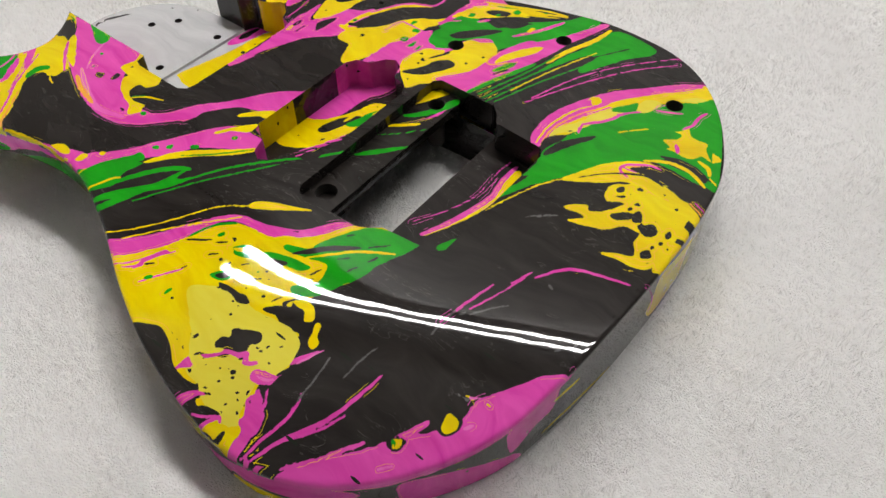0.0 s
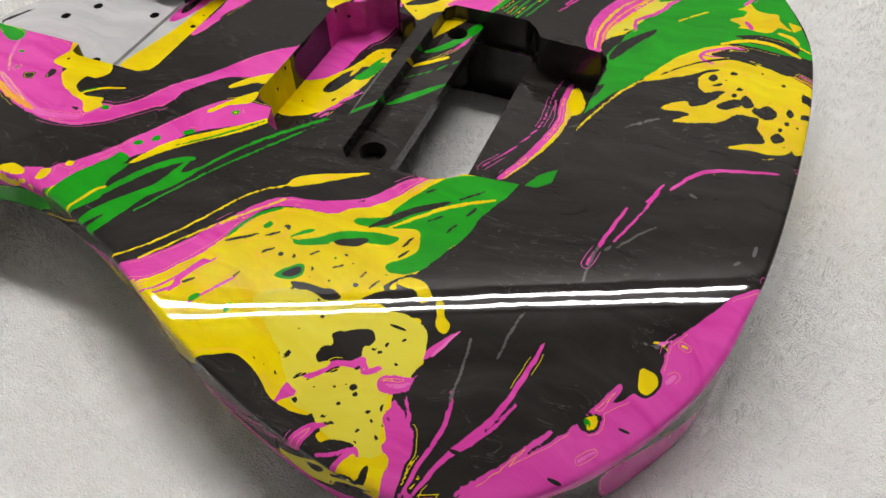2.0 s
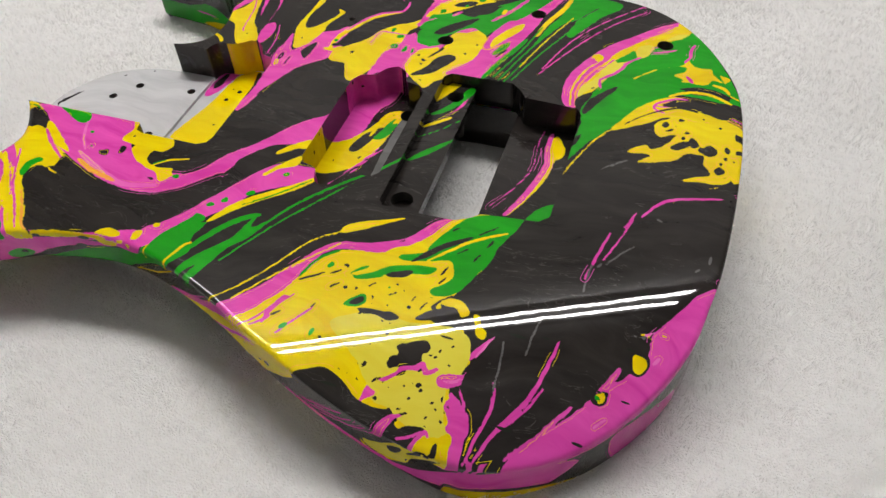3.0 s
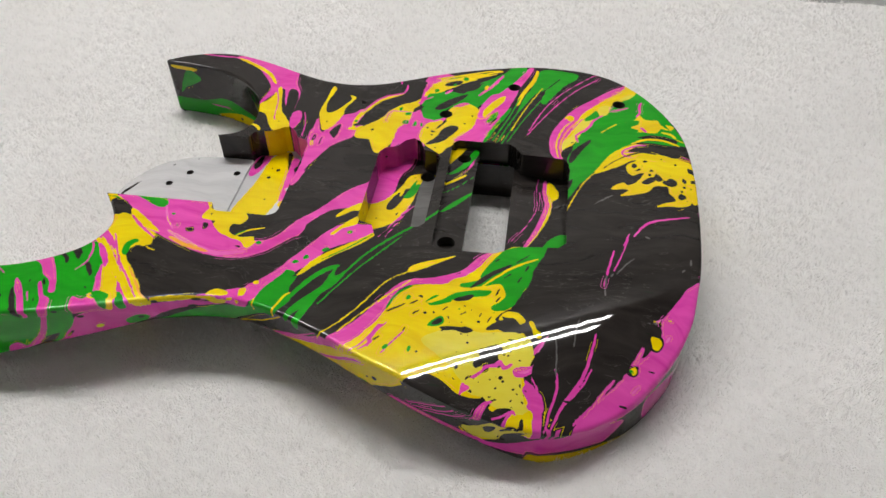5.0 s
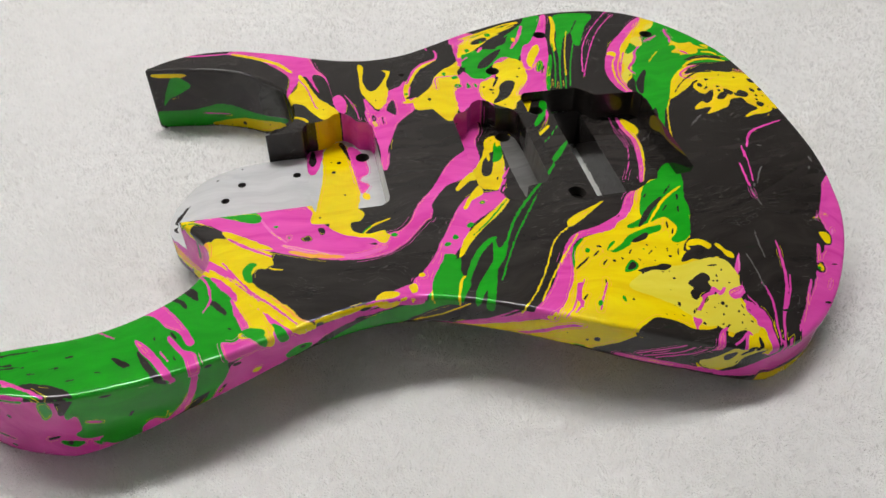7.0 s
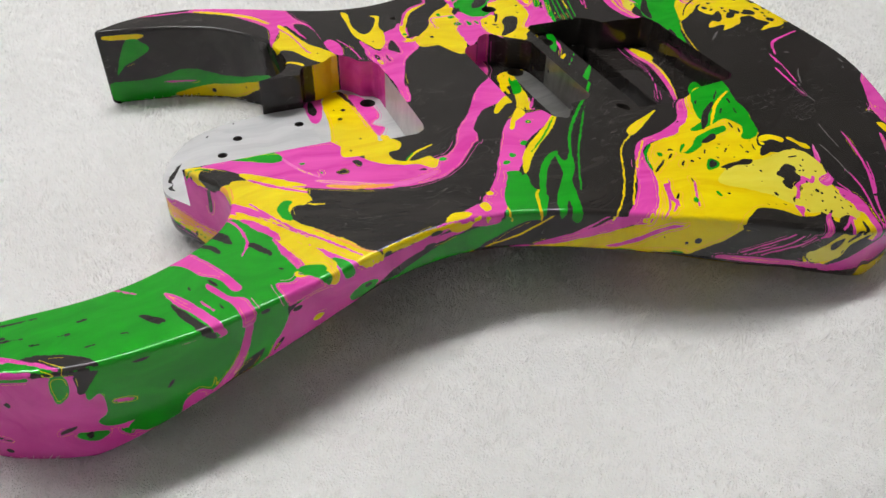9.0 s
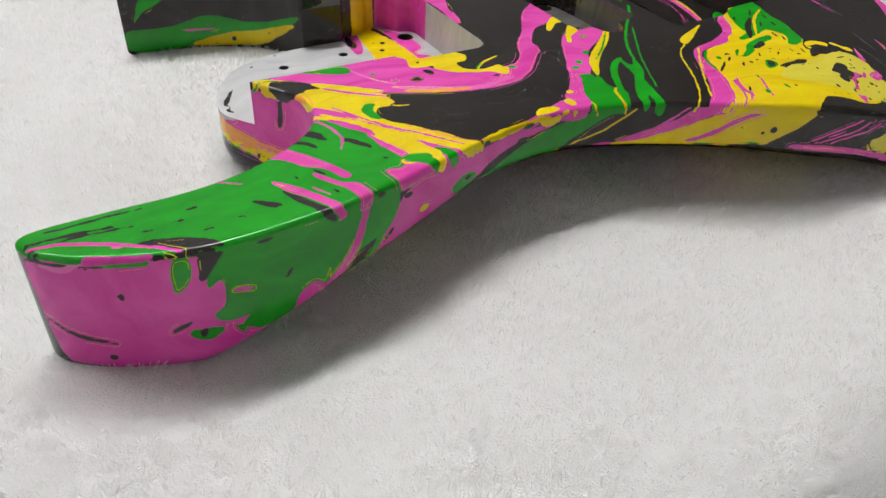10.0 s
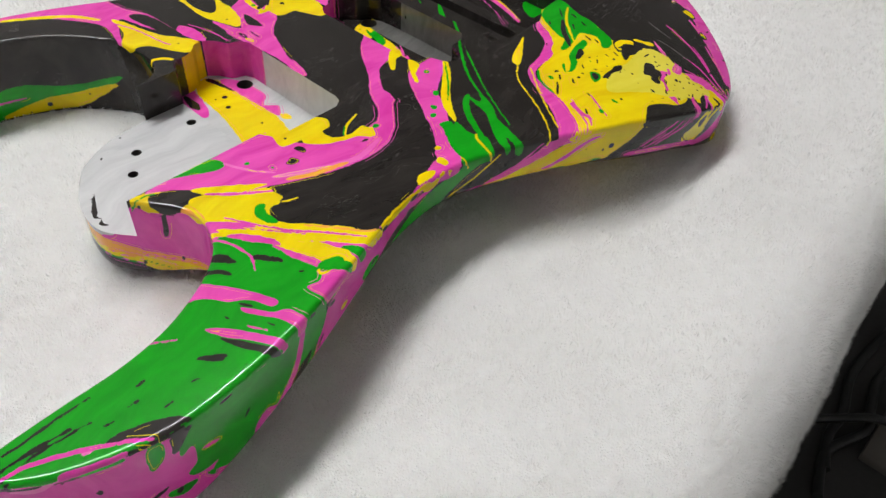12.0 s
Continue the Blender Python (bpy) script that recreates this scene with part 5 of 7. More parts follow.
# top
pool("skin", "g", [(-175.9, -81.9), (-173.6, -80.2), (-162.4, -92.4), (-156.9, -103.6), (-153.8, -111.6), (-152.1, -123.1), (-158.2, -124.6), (-165.6, -126.2), (-170.8, -127.1), (-177.4, -118.4), (-181.6, -109.5), (-185.2, -102.1), (-181.4, -94.7)])
pool("skin", "p", [(-178, -83.2), (-174.3, -80.7), (-164.6, -93.5), (-159.5, -103.5), (-158.3, -108.3), (-161.4, -108), (-164.1, -101.4), (-170.1, -96.6), (-174.7, -90.3), (-182.2, -85.6)])
pool("skin", "p", [(-168.4, -101.7), (-165.7, -105.8), (-162, -110.8), (-157.7, -113.4), (-155.5, -124), (-157.3, -124.4), (-160, -125), (-162, -115.9), (-166, -109.2), (-169, -104.2)])
pool("skin", "p", [(-182.2, -100.8), (-176.1, -106.9), (-168.5, -119), (-165.4, -126.1), (-167.7, -126.6), (-174.6, -115.2), (-180.4, -106.9)])
pool("skin", "k", [(-180.8, -107.4), (-175.1, -115.9), (-168.7, -126.7), (-171, -127.1), (-176.9, -118.2), (-179.9, -112.1)])
vein("skin", "k", 1.2, [(-167.9, -99.8), (-165.4, -104)])
vein("skin", "k", .8, [(-166.5, -112.8), (-165.5, -115.1)])
vein("skin", "k", .8, [(-174.6, -101.4), (-174.2, -102.8)])
vein("skin", "p", .8, [(-171.7, -109.3), (-170.2, -112.4), (-168.4, -115.2)])
# neck
pool("neck", "y", [(-101.6, -13.1), (-95.5, 13.2), (-92.3, 38.7), (-82.9, 47.7), (-77.6, 38.1), (-77.3, 18), (-75.9, 2.8), (-80.3, -16.3), (-90.2, -19.3), (-99.2, -17.1)])
pool("neck", "p", [(-78.2, 40.4), (-71.1, 34.9), (-69, 16.7), (-74.9, 10), (-70.4, 4.4), (-75.5, -2.1), (-77.1, 10.4)])
pool("neck", "p", [(-102.7, 21.9), (-101.5, 42.8), (-96.3, 56), (-91.2, 52.4), (-94.4, 31), (-98.6, 20.2)])
pool("neck", "k", [(-83, 45.5), (-79.7, 43.9), (-78.1, 28.5), (-79.3, 31.3)])
pool("neck", "k", [(-101.6, 32.1), (-98.2, 42.3), (-97.1, 31.4), (-99.8, 26.6)])
vein("neck", "y", 4, [(-74, -2.3), (-72.7, -7.3)])
# black along the heel edge: smudges, plus the rounded edge's shading put into paint
vein("neck", "k", 2.4, [(-172.3, -19.1), (-172.7, -10.3), (-169.2, -0.9), (-164.6, 7.7)])
vein("neck", "k", 1, [(-155.7, 19.4), (-143.6, 28.1), (-131, 33.4)])
# bridge
pool("bridge", "p", [(-21.8, -11), (-21.4, 7.7), (-19.7, 28.1), (-15, 43.6), (-0.9, 55.3), (0.8, 40.5), (-4.5, 26.1), (-5.5, 14.5), (-10.7, 2.8), (-22.1, -5)])
pool("bridge", "y", [(-18.5, -22.7), (-23.3, -5.4), (-11.9, 2.4), (-5.2, 12), (0.6, 24.2), (9.1, 30.5), (8.1, 16.3), (6, 2), (2.6, -8.2), (-5.5, -19.3)])
pool("bridge", "k", [(-8.3, -3.4), (-5.1, 8.7), (2.8, 17.1), (0.8, 7.7), (-3.6, -3.5)])
pool("bridge", "k", [(-5.7, 16.1), (-3.7, 30.9), (4.3, 38.9), (5.9, 29.5), (-2.5, 21.5)])
pool("bridge", "g", [(0.5, 8.4), (4.5, 18.1), (8.6, 21.6), (6.5, 10.3), (2.5, 7)])
vein("bridge", "p", 1, [(-8.4, -29.5), (-0.2, -13.8), (6, 2)])
vein("bridge", "p", .8, [(-3.9, -28.1), (4.4, -6.5), (10, 5.3)])
# ledge
pool("ledge", "y", [(13.9, 30.9), (22.2, 44.8), (35.5, 53.6), (28.3, 35.4), (19.3, 23.9)])
pool("ledge", "g", [(25.8, 20.8), (33.6, 31.8), (39.1, 46.9), (42.6, 44.4), (38.4, 33.3), (32.3, 24.6)])
pool("ledge", "p", [(25.6, 11.2), (35.2, 23.8), (40.6, 38.4), (39.4, 30.2), (31.9, 18.6)])
vein("ledge", "y", 2, [(25.6, 11.2), (31.4, 16.3), (37.1, 21.9)])
pool("ledge", "g", [(25.7, -14.7), (31.9, -5.2), (43.2, 6.9), (40.7, 1.4), (33.2, -8.5)])
vein("ledge", "g", .8, [(21.1, -0.2), (32.7, 9.4), (41.5, 20.4)])
# bridge
pool("bridge", "s", [(9.1, 23.2), (18.6, 26.7), (19.8, -27.3), (10.3, -27.6)])
vein("bridge", "y", 2.5, [(-1.5, 8.7), (1, 26.2), (7.8, 30.3), (16.5, 30.5)])
vein("bridge", "g", 1.5, [(3.2, 16.6), (6.3, 24.7)])
# round the control holes
pool("skin", "k", [(-68, 100), (-47.2, 98.4), (-24, 105.6), (-3.2, 113.6), (-1.6, 104.8), (-12, 84.8), (-37.6, 58.4), (-61.6, 44), (-64.8, 58.4)])
pool("skin", "p", [(-64.8, 60.8), (-58.4, 45.6), (-51.2, 64), (-42.4, 69.6), (-37.6, 74.4), (-34.4, 54.4), (-37.6, 44), (-49.6, 31.2), (-57.6, 12), (-62.4, 12), (-64.8, 40.8)])
pool("skin", "p", [(-10.4, 60.8), (-4.8, 75.2), (6.4, 74.4), (11.2, 58.4), (5.6, 44.8), (-1.6, 45.6), (-10.4, 38.4), (-12.8, 46.4)])
pool("skin", "y", [(-64, 98.4), (-60.8, 95.2), (-63.2, 80), (-60.8, 68), (-56, 69.6), (-50.4, 79.2), (-48, 85.6), (-50.4, 89.6), (-45.6, 88), (-46.4, 83.2), (-49.6, 74.4), (-49.6, 65.6), (-53.6, 52), (-58.4, 48), (-61.6, 54.4), (-65.6, 67.2), (-64.8, 82.4)])
vein("skin", "y", 3.4, [(-40, 52.8), (-39.2, 64.8), (-33.6, 77.6), (-24.8, 89.6), (-15.2, 96)])
vein("skin", "p", 1.8, [(-37.6, 71.2), (-31.2, 84.8), (-24.8, 92), (-14.4, 97.6), (-13.6, 107.2)])
pool("skin", "k", [(-37.6, 60.8), (-33.6, 73.6), (-27.2, 85.6), (-19.2, 90.4), (-17.6, 85.6), (-24.8, 72.8), (-31.2, 62.4), (-36.8, 57.6)])
pool("skin", "y", [(-37.6, 48), (-34.4, 54.4), (-25.6, 64), (-17.6, 76), (-9.6, 84.8), (-3.2, 88.8), (-4.8, 77.6), (-5.6, 66.4), (-11.2, 56), (-12, 44), (-16, 32.8), (-20.8, 31.2), (-24, 39.2), (-28.8, 42.4), (-35.2, 42.4)])
vein("skin", "y", 3, [(-42.4, 52), (-37.6, 52), (-34.4, 55.2)])
vein("skin", "k", 3, [(-40, 56), (-34.4, 58.4), (-25.6, 64.8)])
pool("skin", "g", [(-9.6, 64), (-8.8, 65.6), (-6.4, 65.6), (-5.6, 63.2), (-6.4, 61.6), (-8.8, 61.6)])
pool("skin", "g", [(-9.6, 73.6), (-8.8, 74.4), (-6.4, 75.2), (-5.6, 72.8), (-6.4, 72), (-8.8, 71.2)])
pool("skin", "g", [(-14.4, 78.4), (-13.6, 80), (-12, 80), (-12, 77.6), (-12.8, 76), (-13.6, 76)])
pool("skin", "g", [(-2.4, 63.2), (-1.6, 65.6), (-0.8, 65.6), (0, 62.4), (-0.8, 60), (-2.4, 60)])
pool("skin", "g", [(2.4, 62.4), (2.4, 64), (3.2, 64), (4, 61.6), (3.2, 60), (2.4, 60)])
pool("skin", "g", [(-40.8, 60.8), (-40, 61.6), (-39.2, 61.6), (-38.4, 60), (-39.2, 59.2), (-40, 59.2)])
vein("skin", "p", 1, [(-20.8, 63.2), (-19.2, 74.4), (-13.6, 75.2), (-4.8, 75.2)])
pool("skin", "k", [(-53.6, 47.2), (-49.6, 55.2), (-48, 53.6), (-48.8, 40.8), (-52, 43.2)])
pool("skin", "k", [(-63.2, 39.2), (-62.4, 42.4), (-61.6, 42.4), (-60.8, 39.2), (-61.6, 36), (-62.4, 36)])
pool("skin", "k", [(-57.6, 36.8), (-57.6, 39.2), (-56.8, 40), (-56.8, 36), (-56.8, 33.6), (-57.6, 32.8)])
pool("skin", "y", [(-63.2, 33.6), (-63.2, 36), (-61.6, 36), (-60.8, 32.8), (-61.6, 31.2), (-62.4, 30.4)])
pool("skin", "g", [(4.8, 102.4), (14.4, 96.8), (22.4, 98.4), (28, 102.4), (44, 124), (52, 131.2), (64, 134.4), (58.4, 120), (46.4, 100.8), (36, 88), (27.2, 91.2), (16, 80), (12, 69.6), (3.2, 70.4), (0.8, 81.6), (6.4, 90.4)])
pool("skin", "y", [(2.4, 104.8), (6.4, 112.8), (16.8, 119.2), (28, 125.6), (37.6, 128.8), (29.6, 120), (21.6, 112.8), (12.8, 104), (7.2, 100), (0, 99.2)])
pool("skin", "k", [(11.2, 111.2), (16, 116), (23.2, 117.6), (21.6, 112.8), (14.4, 109.6)])
pool("skin", "k", [(20, 103.2), (28.8, 112), (36, 114.4), (32.8, 107.2), (24, 103.2)])
pool("skin", "k", [(8.8, 80.8), (12.8, 88.8), (20.8, 96.8), (28.8, 101.6), (25.6, 94.4), (16, 82.4)])
pool("skin", "g", [(23.2, 120), (24, 122.4), (26.4, 122.4), (27.2, 120), (26.4, 118.4), (24, 118.4)])
pool("skin", "g", [(5.6, 103.2), (6.4, 104.8), (8, 105.6), (8.8, 103.2), (8, 101.6), (6.4, 100.8)])
pool("skin", "g", [(17.6, 112), (17.6, 112.8), (19.2, 113.6), (19.2, 112), (19.2, 111.2), (17.6, 110.4)])
vein("skin", "p", 3, [(-0.8, 108.8), (4, 113.6), (8, 116.8)])
vein("skin", "p", 2.4, [(36, 100.8), (44, 113.6), (50.4, 128)])
vein("skin", "p", 2, [(13.6, 100), (17.6, 105.6)])
pool("skin", "y", [(39.2, 112), (40, 113.6), (41.6, 113.6), (41.6, 111.2), (40.8, 108.8), (39.2, 108.8)])
pool("skin", "p", [(65.6, 134.4), (60.8, 114.4), (56, 86.4), (47.2, 60), (44.8, 48), (25.6, 47.2), (33.6, 59.2), (37.6, 69.6), (37.6, 83.2), (44, 101.6), (49.6, 105.6), (58.4, 120)])
pool("skin", "y", [(29.6, 88.8), (32.8, 88.8), (37.6, 83.2), (36.8, 67.2), (33.6, 59.2), (26.4, 49.6), (20, 33.6), (16, 35.2), (9.6, 40), (4, 47.2), (4, 56.8), (8, 65.6), (16.8, 67.2), (20.8, 80)])
pool("skin", "k", [(8.8, 41.6), (14.4, 50.4), (17.6, 60), (23.2, 64), (27.2, 61.6), (24, 53.6), (17.6, 44.8)])
vein("skin", "k", 1.5, [(12.8, 58.4), (16, 64), (18.4, 68.8)])
pool("skin", "y", [(40.8, 80), (42.4, 87.2), (48.8, 98.4), (53.6, 102.4), (53.6, 96), (47.2, 84.8), (42.4, 76)])
vein("skin", "o", 1, [(38.4, 85.6), (37.6, 75.2), (41.6, 74.4), (50.4, 84)])
pool("skin", "g", [(44, 71.2), (47.2, 80), (50.4, 83.2), (50.4, 77.6), (46.4, 70.4)])
vein("skin", "k", 1, [(46.4, 68), (50.4, 76)])
vein("skin", "g", 3, [(44.8, 48.8), (48.8, 62.4), (54.4, 76.8), (58.4, 88)])
# upper corner of the lower bout
pool("skin", "g", [(96.8, 36.8), (100, 52), (106.4, 68.8), (113.6, 84), (122.4, 96.8), (134.4, 108.8), (142.4, 112), (148, 103.2), (154.4, 90.4), (161.6, 73.6), (164.8, 60.8), (156.8, 68), (144.8, 66.4), (136, 59.2), (125.6, 50.4), (119.2, 39.2), (112, 26.4), (101.6, 12), (100, 24)])
pool("skin", "p", [(88, 39.2), (85.6, 48), (85.6, 60), (90.4, 72), (96, 82.4), (102.4, 92), (113.6, 103.2), (124.8, 114.4), (132, 123.2), (133.6, 121.6), (128, 115.2), (118.4, 104.8), (108.8, 92.8), (101.6, 78.4), (97.6, 65.6), (93.6, 55.2), (93.6, 41.6), (93.6, 37.6)])
pool("skin", "y", [(104, 84.8), (108.8, 92.8), (119.2, 103.2), (129.6, 116.8), (133.6, 121.6), (140, 115.2), (136.8, 112.8), (129.6, 104.8), (122.4, 97.6), (118.4, 92), (111.2, 88.8), (105.6, 82.4)])
pool("skin", "c", [(93.6, 46.4), (93.6, 55.2), (99.2, 63.2), (101.6, 72.8), (105.6, 80), (110.4, 81.6), (108.8, 72), (102.4, 64), (102.4, 57.6), (96.8, 52)])
pool("skin", "c", [(115.2, 88.8), (116, 96.8), (120.8, 100), (124, 98.4), (121.6, 90.4), (118.4, 87.2)])
pool("skin", "c", [(128.8, 106.4), (134.4, 113.6), (140, 115.2), (136, 110.4)])
pool("skin", "y", [(96, 80), (95.2, 83.2), (97.6, 84.8), (100, 83.2), (100, 80), (98.4, 78.4)])
vein("skin", "p", 1.8, [(103.2, 56.8), (101.6, 63.2), (108.8, 72), (112.8, 81.6), (118.4, 88)])
vein("skin", "y", 1.2, [(91.2, 39.2), (89.6, 52.8), (92.8, 68), (98.4, 78.4)])
vein("skin", "o", 1, [(93.6, 39.2), (92, 51.2), (95.2, 65.6), (101.6, 78.4)])
pool("skin", "g", [(107.2, 80.8), (111.2, 88.8), (114.4, 92.8), (116, 86.4), (109.6, 80.8)])
vein("skin", "p", 1.5, [(124, 93.6), (129.6, 96), (135.2, 99.2)])
pool("skin", "k", [(93.6, 39.2), (93.6, 46.4), (99.2, 52), (100, 49.6), (97.6, 42.4)])
pool("skin", "k", [(97.6, 36), (100, 47.2), (109.6, 59.2), (110.4, 56.8), (104.8, 46.4), (100, 35.2)])
pool("skin", "y", [(127.2, 80), (132, 82.4), (139.2, 86.4), (141.6, 92), (144.8, 87.2), (149.6, 86.4), (153.6, 86.4), (155.2, 81.6), (160, 76.8), (155.2, 77.6), (152.8, 73.6), (148.8, 72), (144, 72.8), (140, 72), (140.8, 74.4), (136, 76.8), (140.8, 80.8), (141.6, 84.8), (137.6, 84.8)])
vein("skin", "p", 1.8, [(140, 88.8), (142.4, 94.4), (142.4, 101.6), (144, 106.4)])
vein("skin", "p", 2, [(142.4, 77.6), (145.6, 72.8)])
vein("skin", "y", 0.9, [(117.6, 68.8), (123.2, 75.2), (127.2, 79.2)])
pool("skin", "k", [(140, 66.4), (147.2, 69.6), (156, 69.6), (163.2, 66.4), (164, 64), (163.2, 62.4), (154.4, 64.8), (146.4, 65.6)])
pool("skin", "y", [(112.8, 26.4), (116.8, 35.2), (122.4, 45.6), (130.4, 54.4), (138.4, 59.2), (144.8, 58.4), (139.2, 56.8), (132, 51.2), (128, 42.4), (135.2, 45.6), (141.6, 49.6), (151.2, 48.8), (159.2, 45.6), (152, 41.6), (136.8, 42.4), (126.4, 34.4), (117.6, 28)])
pool("skin", "k", [(133.6, 50.4), (136.8, 54.4), (144.8, 58.4), (152.8, 58.4), (162.4, 59.2), (165.6, 56), (166.4, 50.4), (161.6, 47.2), (151.2, 50.4), (141.6, 51.2)])
vein("skin", "p", 1.5, [(135.2, 45.6), (130.4, 47.2), (131.2, 52), (139.2, 57.6), (144.8, 58.4)])
vein("skin", "y", 2, [(136, 59.2), (145.6, 64.8), (156, 64.8), (164.8, 60)])
vein("skin", "y", 2.2, [(155.2, 73.6), (160.8, 72), (163.2, 68)])
vein("skin", "k", 0.8, [(118.4, 32), (128, 42.4), (140.8, 50.4), (150.4, 49.6)])
vein("skin", "p", 0.8, [(71.2, 60), (80, 79.2), (89.6, 97.6), (100.8, 115.2), (116, 132)])
# below the neck pocket
pool("skin", "p", [(-159.2, -30.4), (-130.4, -30.4), (-103.2, -31.2), (-99.2, -48), (-92.8, -54.4), (-77.6, -58.4), (-68, -56.8), (-60.8, -54.4), (-46.4, -36.8), (-46.4, -50.4), (-61.6, -65.6), (-76.8, -72), (-92, -71.2), (-108, -66.4), (-124, -59.2), (-136, -52.8), (-152, -36)])
pool("skin", "y", [(-105.6, -30.4), (-100.8, -33.6), (-96, -36.8), (-87.2, -37.6), (-83.2, -35.2), (-78.4, -40), (-80.8, -45.6), (-85.6, -46.4), (-84.8, -53.6), (-77.6, -56), (-68.8, -57.6), (-68.8, -60), (-72, -64), (-77.6, -58.4), (-88, -55.2), (-93.6, -50.4), (-93.6, -45.6), (-97.6, -44.8), (-103.2, -44), (-104.8, -41.6), (-103.2, -35.2)])
pool("skin", "g", [(-147.2, -29.6), (-130.4, -30.4), (-128, -36.8), (-132.8, -37.6), (-142.4, -32.8)])
pool("skin", "k", [(-110.4, -52.8), (-108.8, -52), (-106.4, -51.2), (-104.8, -53.6), (-105.6, -55.2), (-108.8, -55.2)])
pool("skin", "k", [(-101.6, -49.6), (-101.6, -47.2), (-99.2, -47.2), (-98.4, -49.6), (-99.2, -52), (-100.8, -52)])
pool("skin", "k", [(-80, -62.4), (-78.4, -62.4), (-76, -62.4), (-75.2, -63.2), (-76, -64), (-78.4, -63.2)])
pool("skin", "g", [(-122.4, -42.4), (-122.4, -41.6), (-120.8, -41.6), (-120, -42.4), (-120.8, -43.2), (-121.6, -43.2)])
pool("skin", "g", [(-68, -58.4), (-67.2, -57.6), (-65.6, -57.6), (-64.8, -59.2), (-65.6, -60), (-67.2, -60)])
pool("skin", "g", [(-116, -51.2), (-116, -50.4), (-115.2, -50.4), (-115.2, -51.2), (-115.2, -52), (-116, -52)])
vein("skin", "l", 1.6, [(-128, -36), (-123.2, -46.4), (-116.8, -54.4)])
vein("skin", "l", 3, [(-119.2, -56), (-103.2, -64), (-87.2, -69.6), (-72, -66.4)])
vein("skin", "o", 2.6, [(-116, -60.8), (-105.6, -65.6), (-92, -68.8)])
pool("skin", "y", [(-151.2, -46.4), (-141.6, -48), (-132.8, -57.6), (-124, -62.4), (-124, -68), (-131.2, -68.8), (-135.2, -72.8), (-132, -80), (-124.8, -88), (-117.6, -97.6), (-112, -104.8), (-116, -107.2), (-120, -104), (-125.6, -96.8), (-132, -88), (-138.4, -76.8), (-144.8, -64)])
pool("skin", "k", [(-156, -35.2), (-152.8, -35.2), (-144.8, -42.4), (-144, -45.6), (-149.6, -44), (-153.6, -40.8)])
pool("skin", "y", [(-146.4, -40.8), (-139.2, -44.8), (-124.8, -56), (-124.8, -57.6), (-133.6, -54.4), (-144, -46.4)])
vein("skin", "p", 1.5, [(-144, -46.4), (-134.4, -55.2), (-124, -62.4)])
vein("skin", "p", 1.2, [(-146.4, -62.4), (-136, -80.8), (-124, -95.2), (-116, -105.6)])
pool("skin", "k", [(-124, -61.6), (-116.8, -63.2), (-101.6, -68.8), (-88.8, -72.8), (-74.4, -72), (-61.6, -65.6), (-46.4, -50.4), (-46.4, -68.8), (-57.6, -85.6), (-69.6, -92.8), (-76, -94.4), (-80.8, -98.4), (-94.4, -100.8), (-105.6, -104.8), (-111.2, -105.6), (-115.2, -100.8), (-120, -92.8), (-128.8, -82.4), (-133.6, -74.4), (-131.2, -69.6), (-124, -69.6)])
vein("skin", "g", 4, [(-134.4, -76.8), (-136, -71.2), (-134.4, -67.2), (-132, -66.4)])
vein("skin", "y", 1, [(-125.6, -69.6), (-123.2, -71.2), (-120, -72)])
pool("skin", "p", [(-152, -70.4), (-146.4, -74.4), (-140, -84.8), (-140.8, -88), (-146.4, -80), (-151.2, -72.8)])
pool("skin", "y", [(-152, -65.6), (-144, -73.6), (-130.4, -90.4), (-120, -102.4), (-116, -108), (-119.2, -107.2), (-130.4, -92.8), (-142.4, -79.2), (-151.2, -68.8)])
pool("skin", "y", [(-140.8, -84.8), (-137.6, -84.8), (-132.8, -92.8), (-127.2, -102.4), (-125.6, -107.2), (-128.8, -109.6), (-132.8, -105.6), (-136.8, -96.8)])
pool("skin", "g", [(-139.2, -105.6), (-136, -104), (-130.4, -105.6), (-129.6, -108.8), (-136, -108)])
vein("skin", "o", 1.2, [(-128, -85.6), (-121.6, -93.6), (-114.4, -103.2), (-110.4, -105.6)])
pool("skin", "p", [(-109.6, -105.6), (-97.6, -102.4), (-83.2, -99.2), (-69.6, -93.6), (-60, -89.6), (-46.4, -71.2), (-46.4, -78.4), (-53.6, -90.4), (-57.6, -100), (-69.6, -100), (-84.8, -100.8)])
pool("skin", "y", [(-81.6, -98.4), (-76.8, -94.4), (-70.4, -96), (-71.2, -98.4), (-79.2, -99.2)])
pool("skin", "y", [(-65.6, -94.4), (-64.8, -92.8), (-62.4, -92), (-61.6, -95.2), (-62.4, -97.6), (-64.8, -97.6)])
pool("skin", "y", [(-60, -87.2), (-59.2, -86.4), (-57.6, -86.4), (-56.8, -88), (-57.6, -88.8), (-59.2, -88.8)])
vein("skin", "y", 2, [(-108, -105.6), (-94.4, -102.4), (-76, -100)])
pool("skin", "y", [(-70.4, -100), (-69.6, -99.2), (-68, -99.2), (-67.2, -100), (-68, -100), (-69.6, -100)])
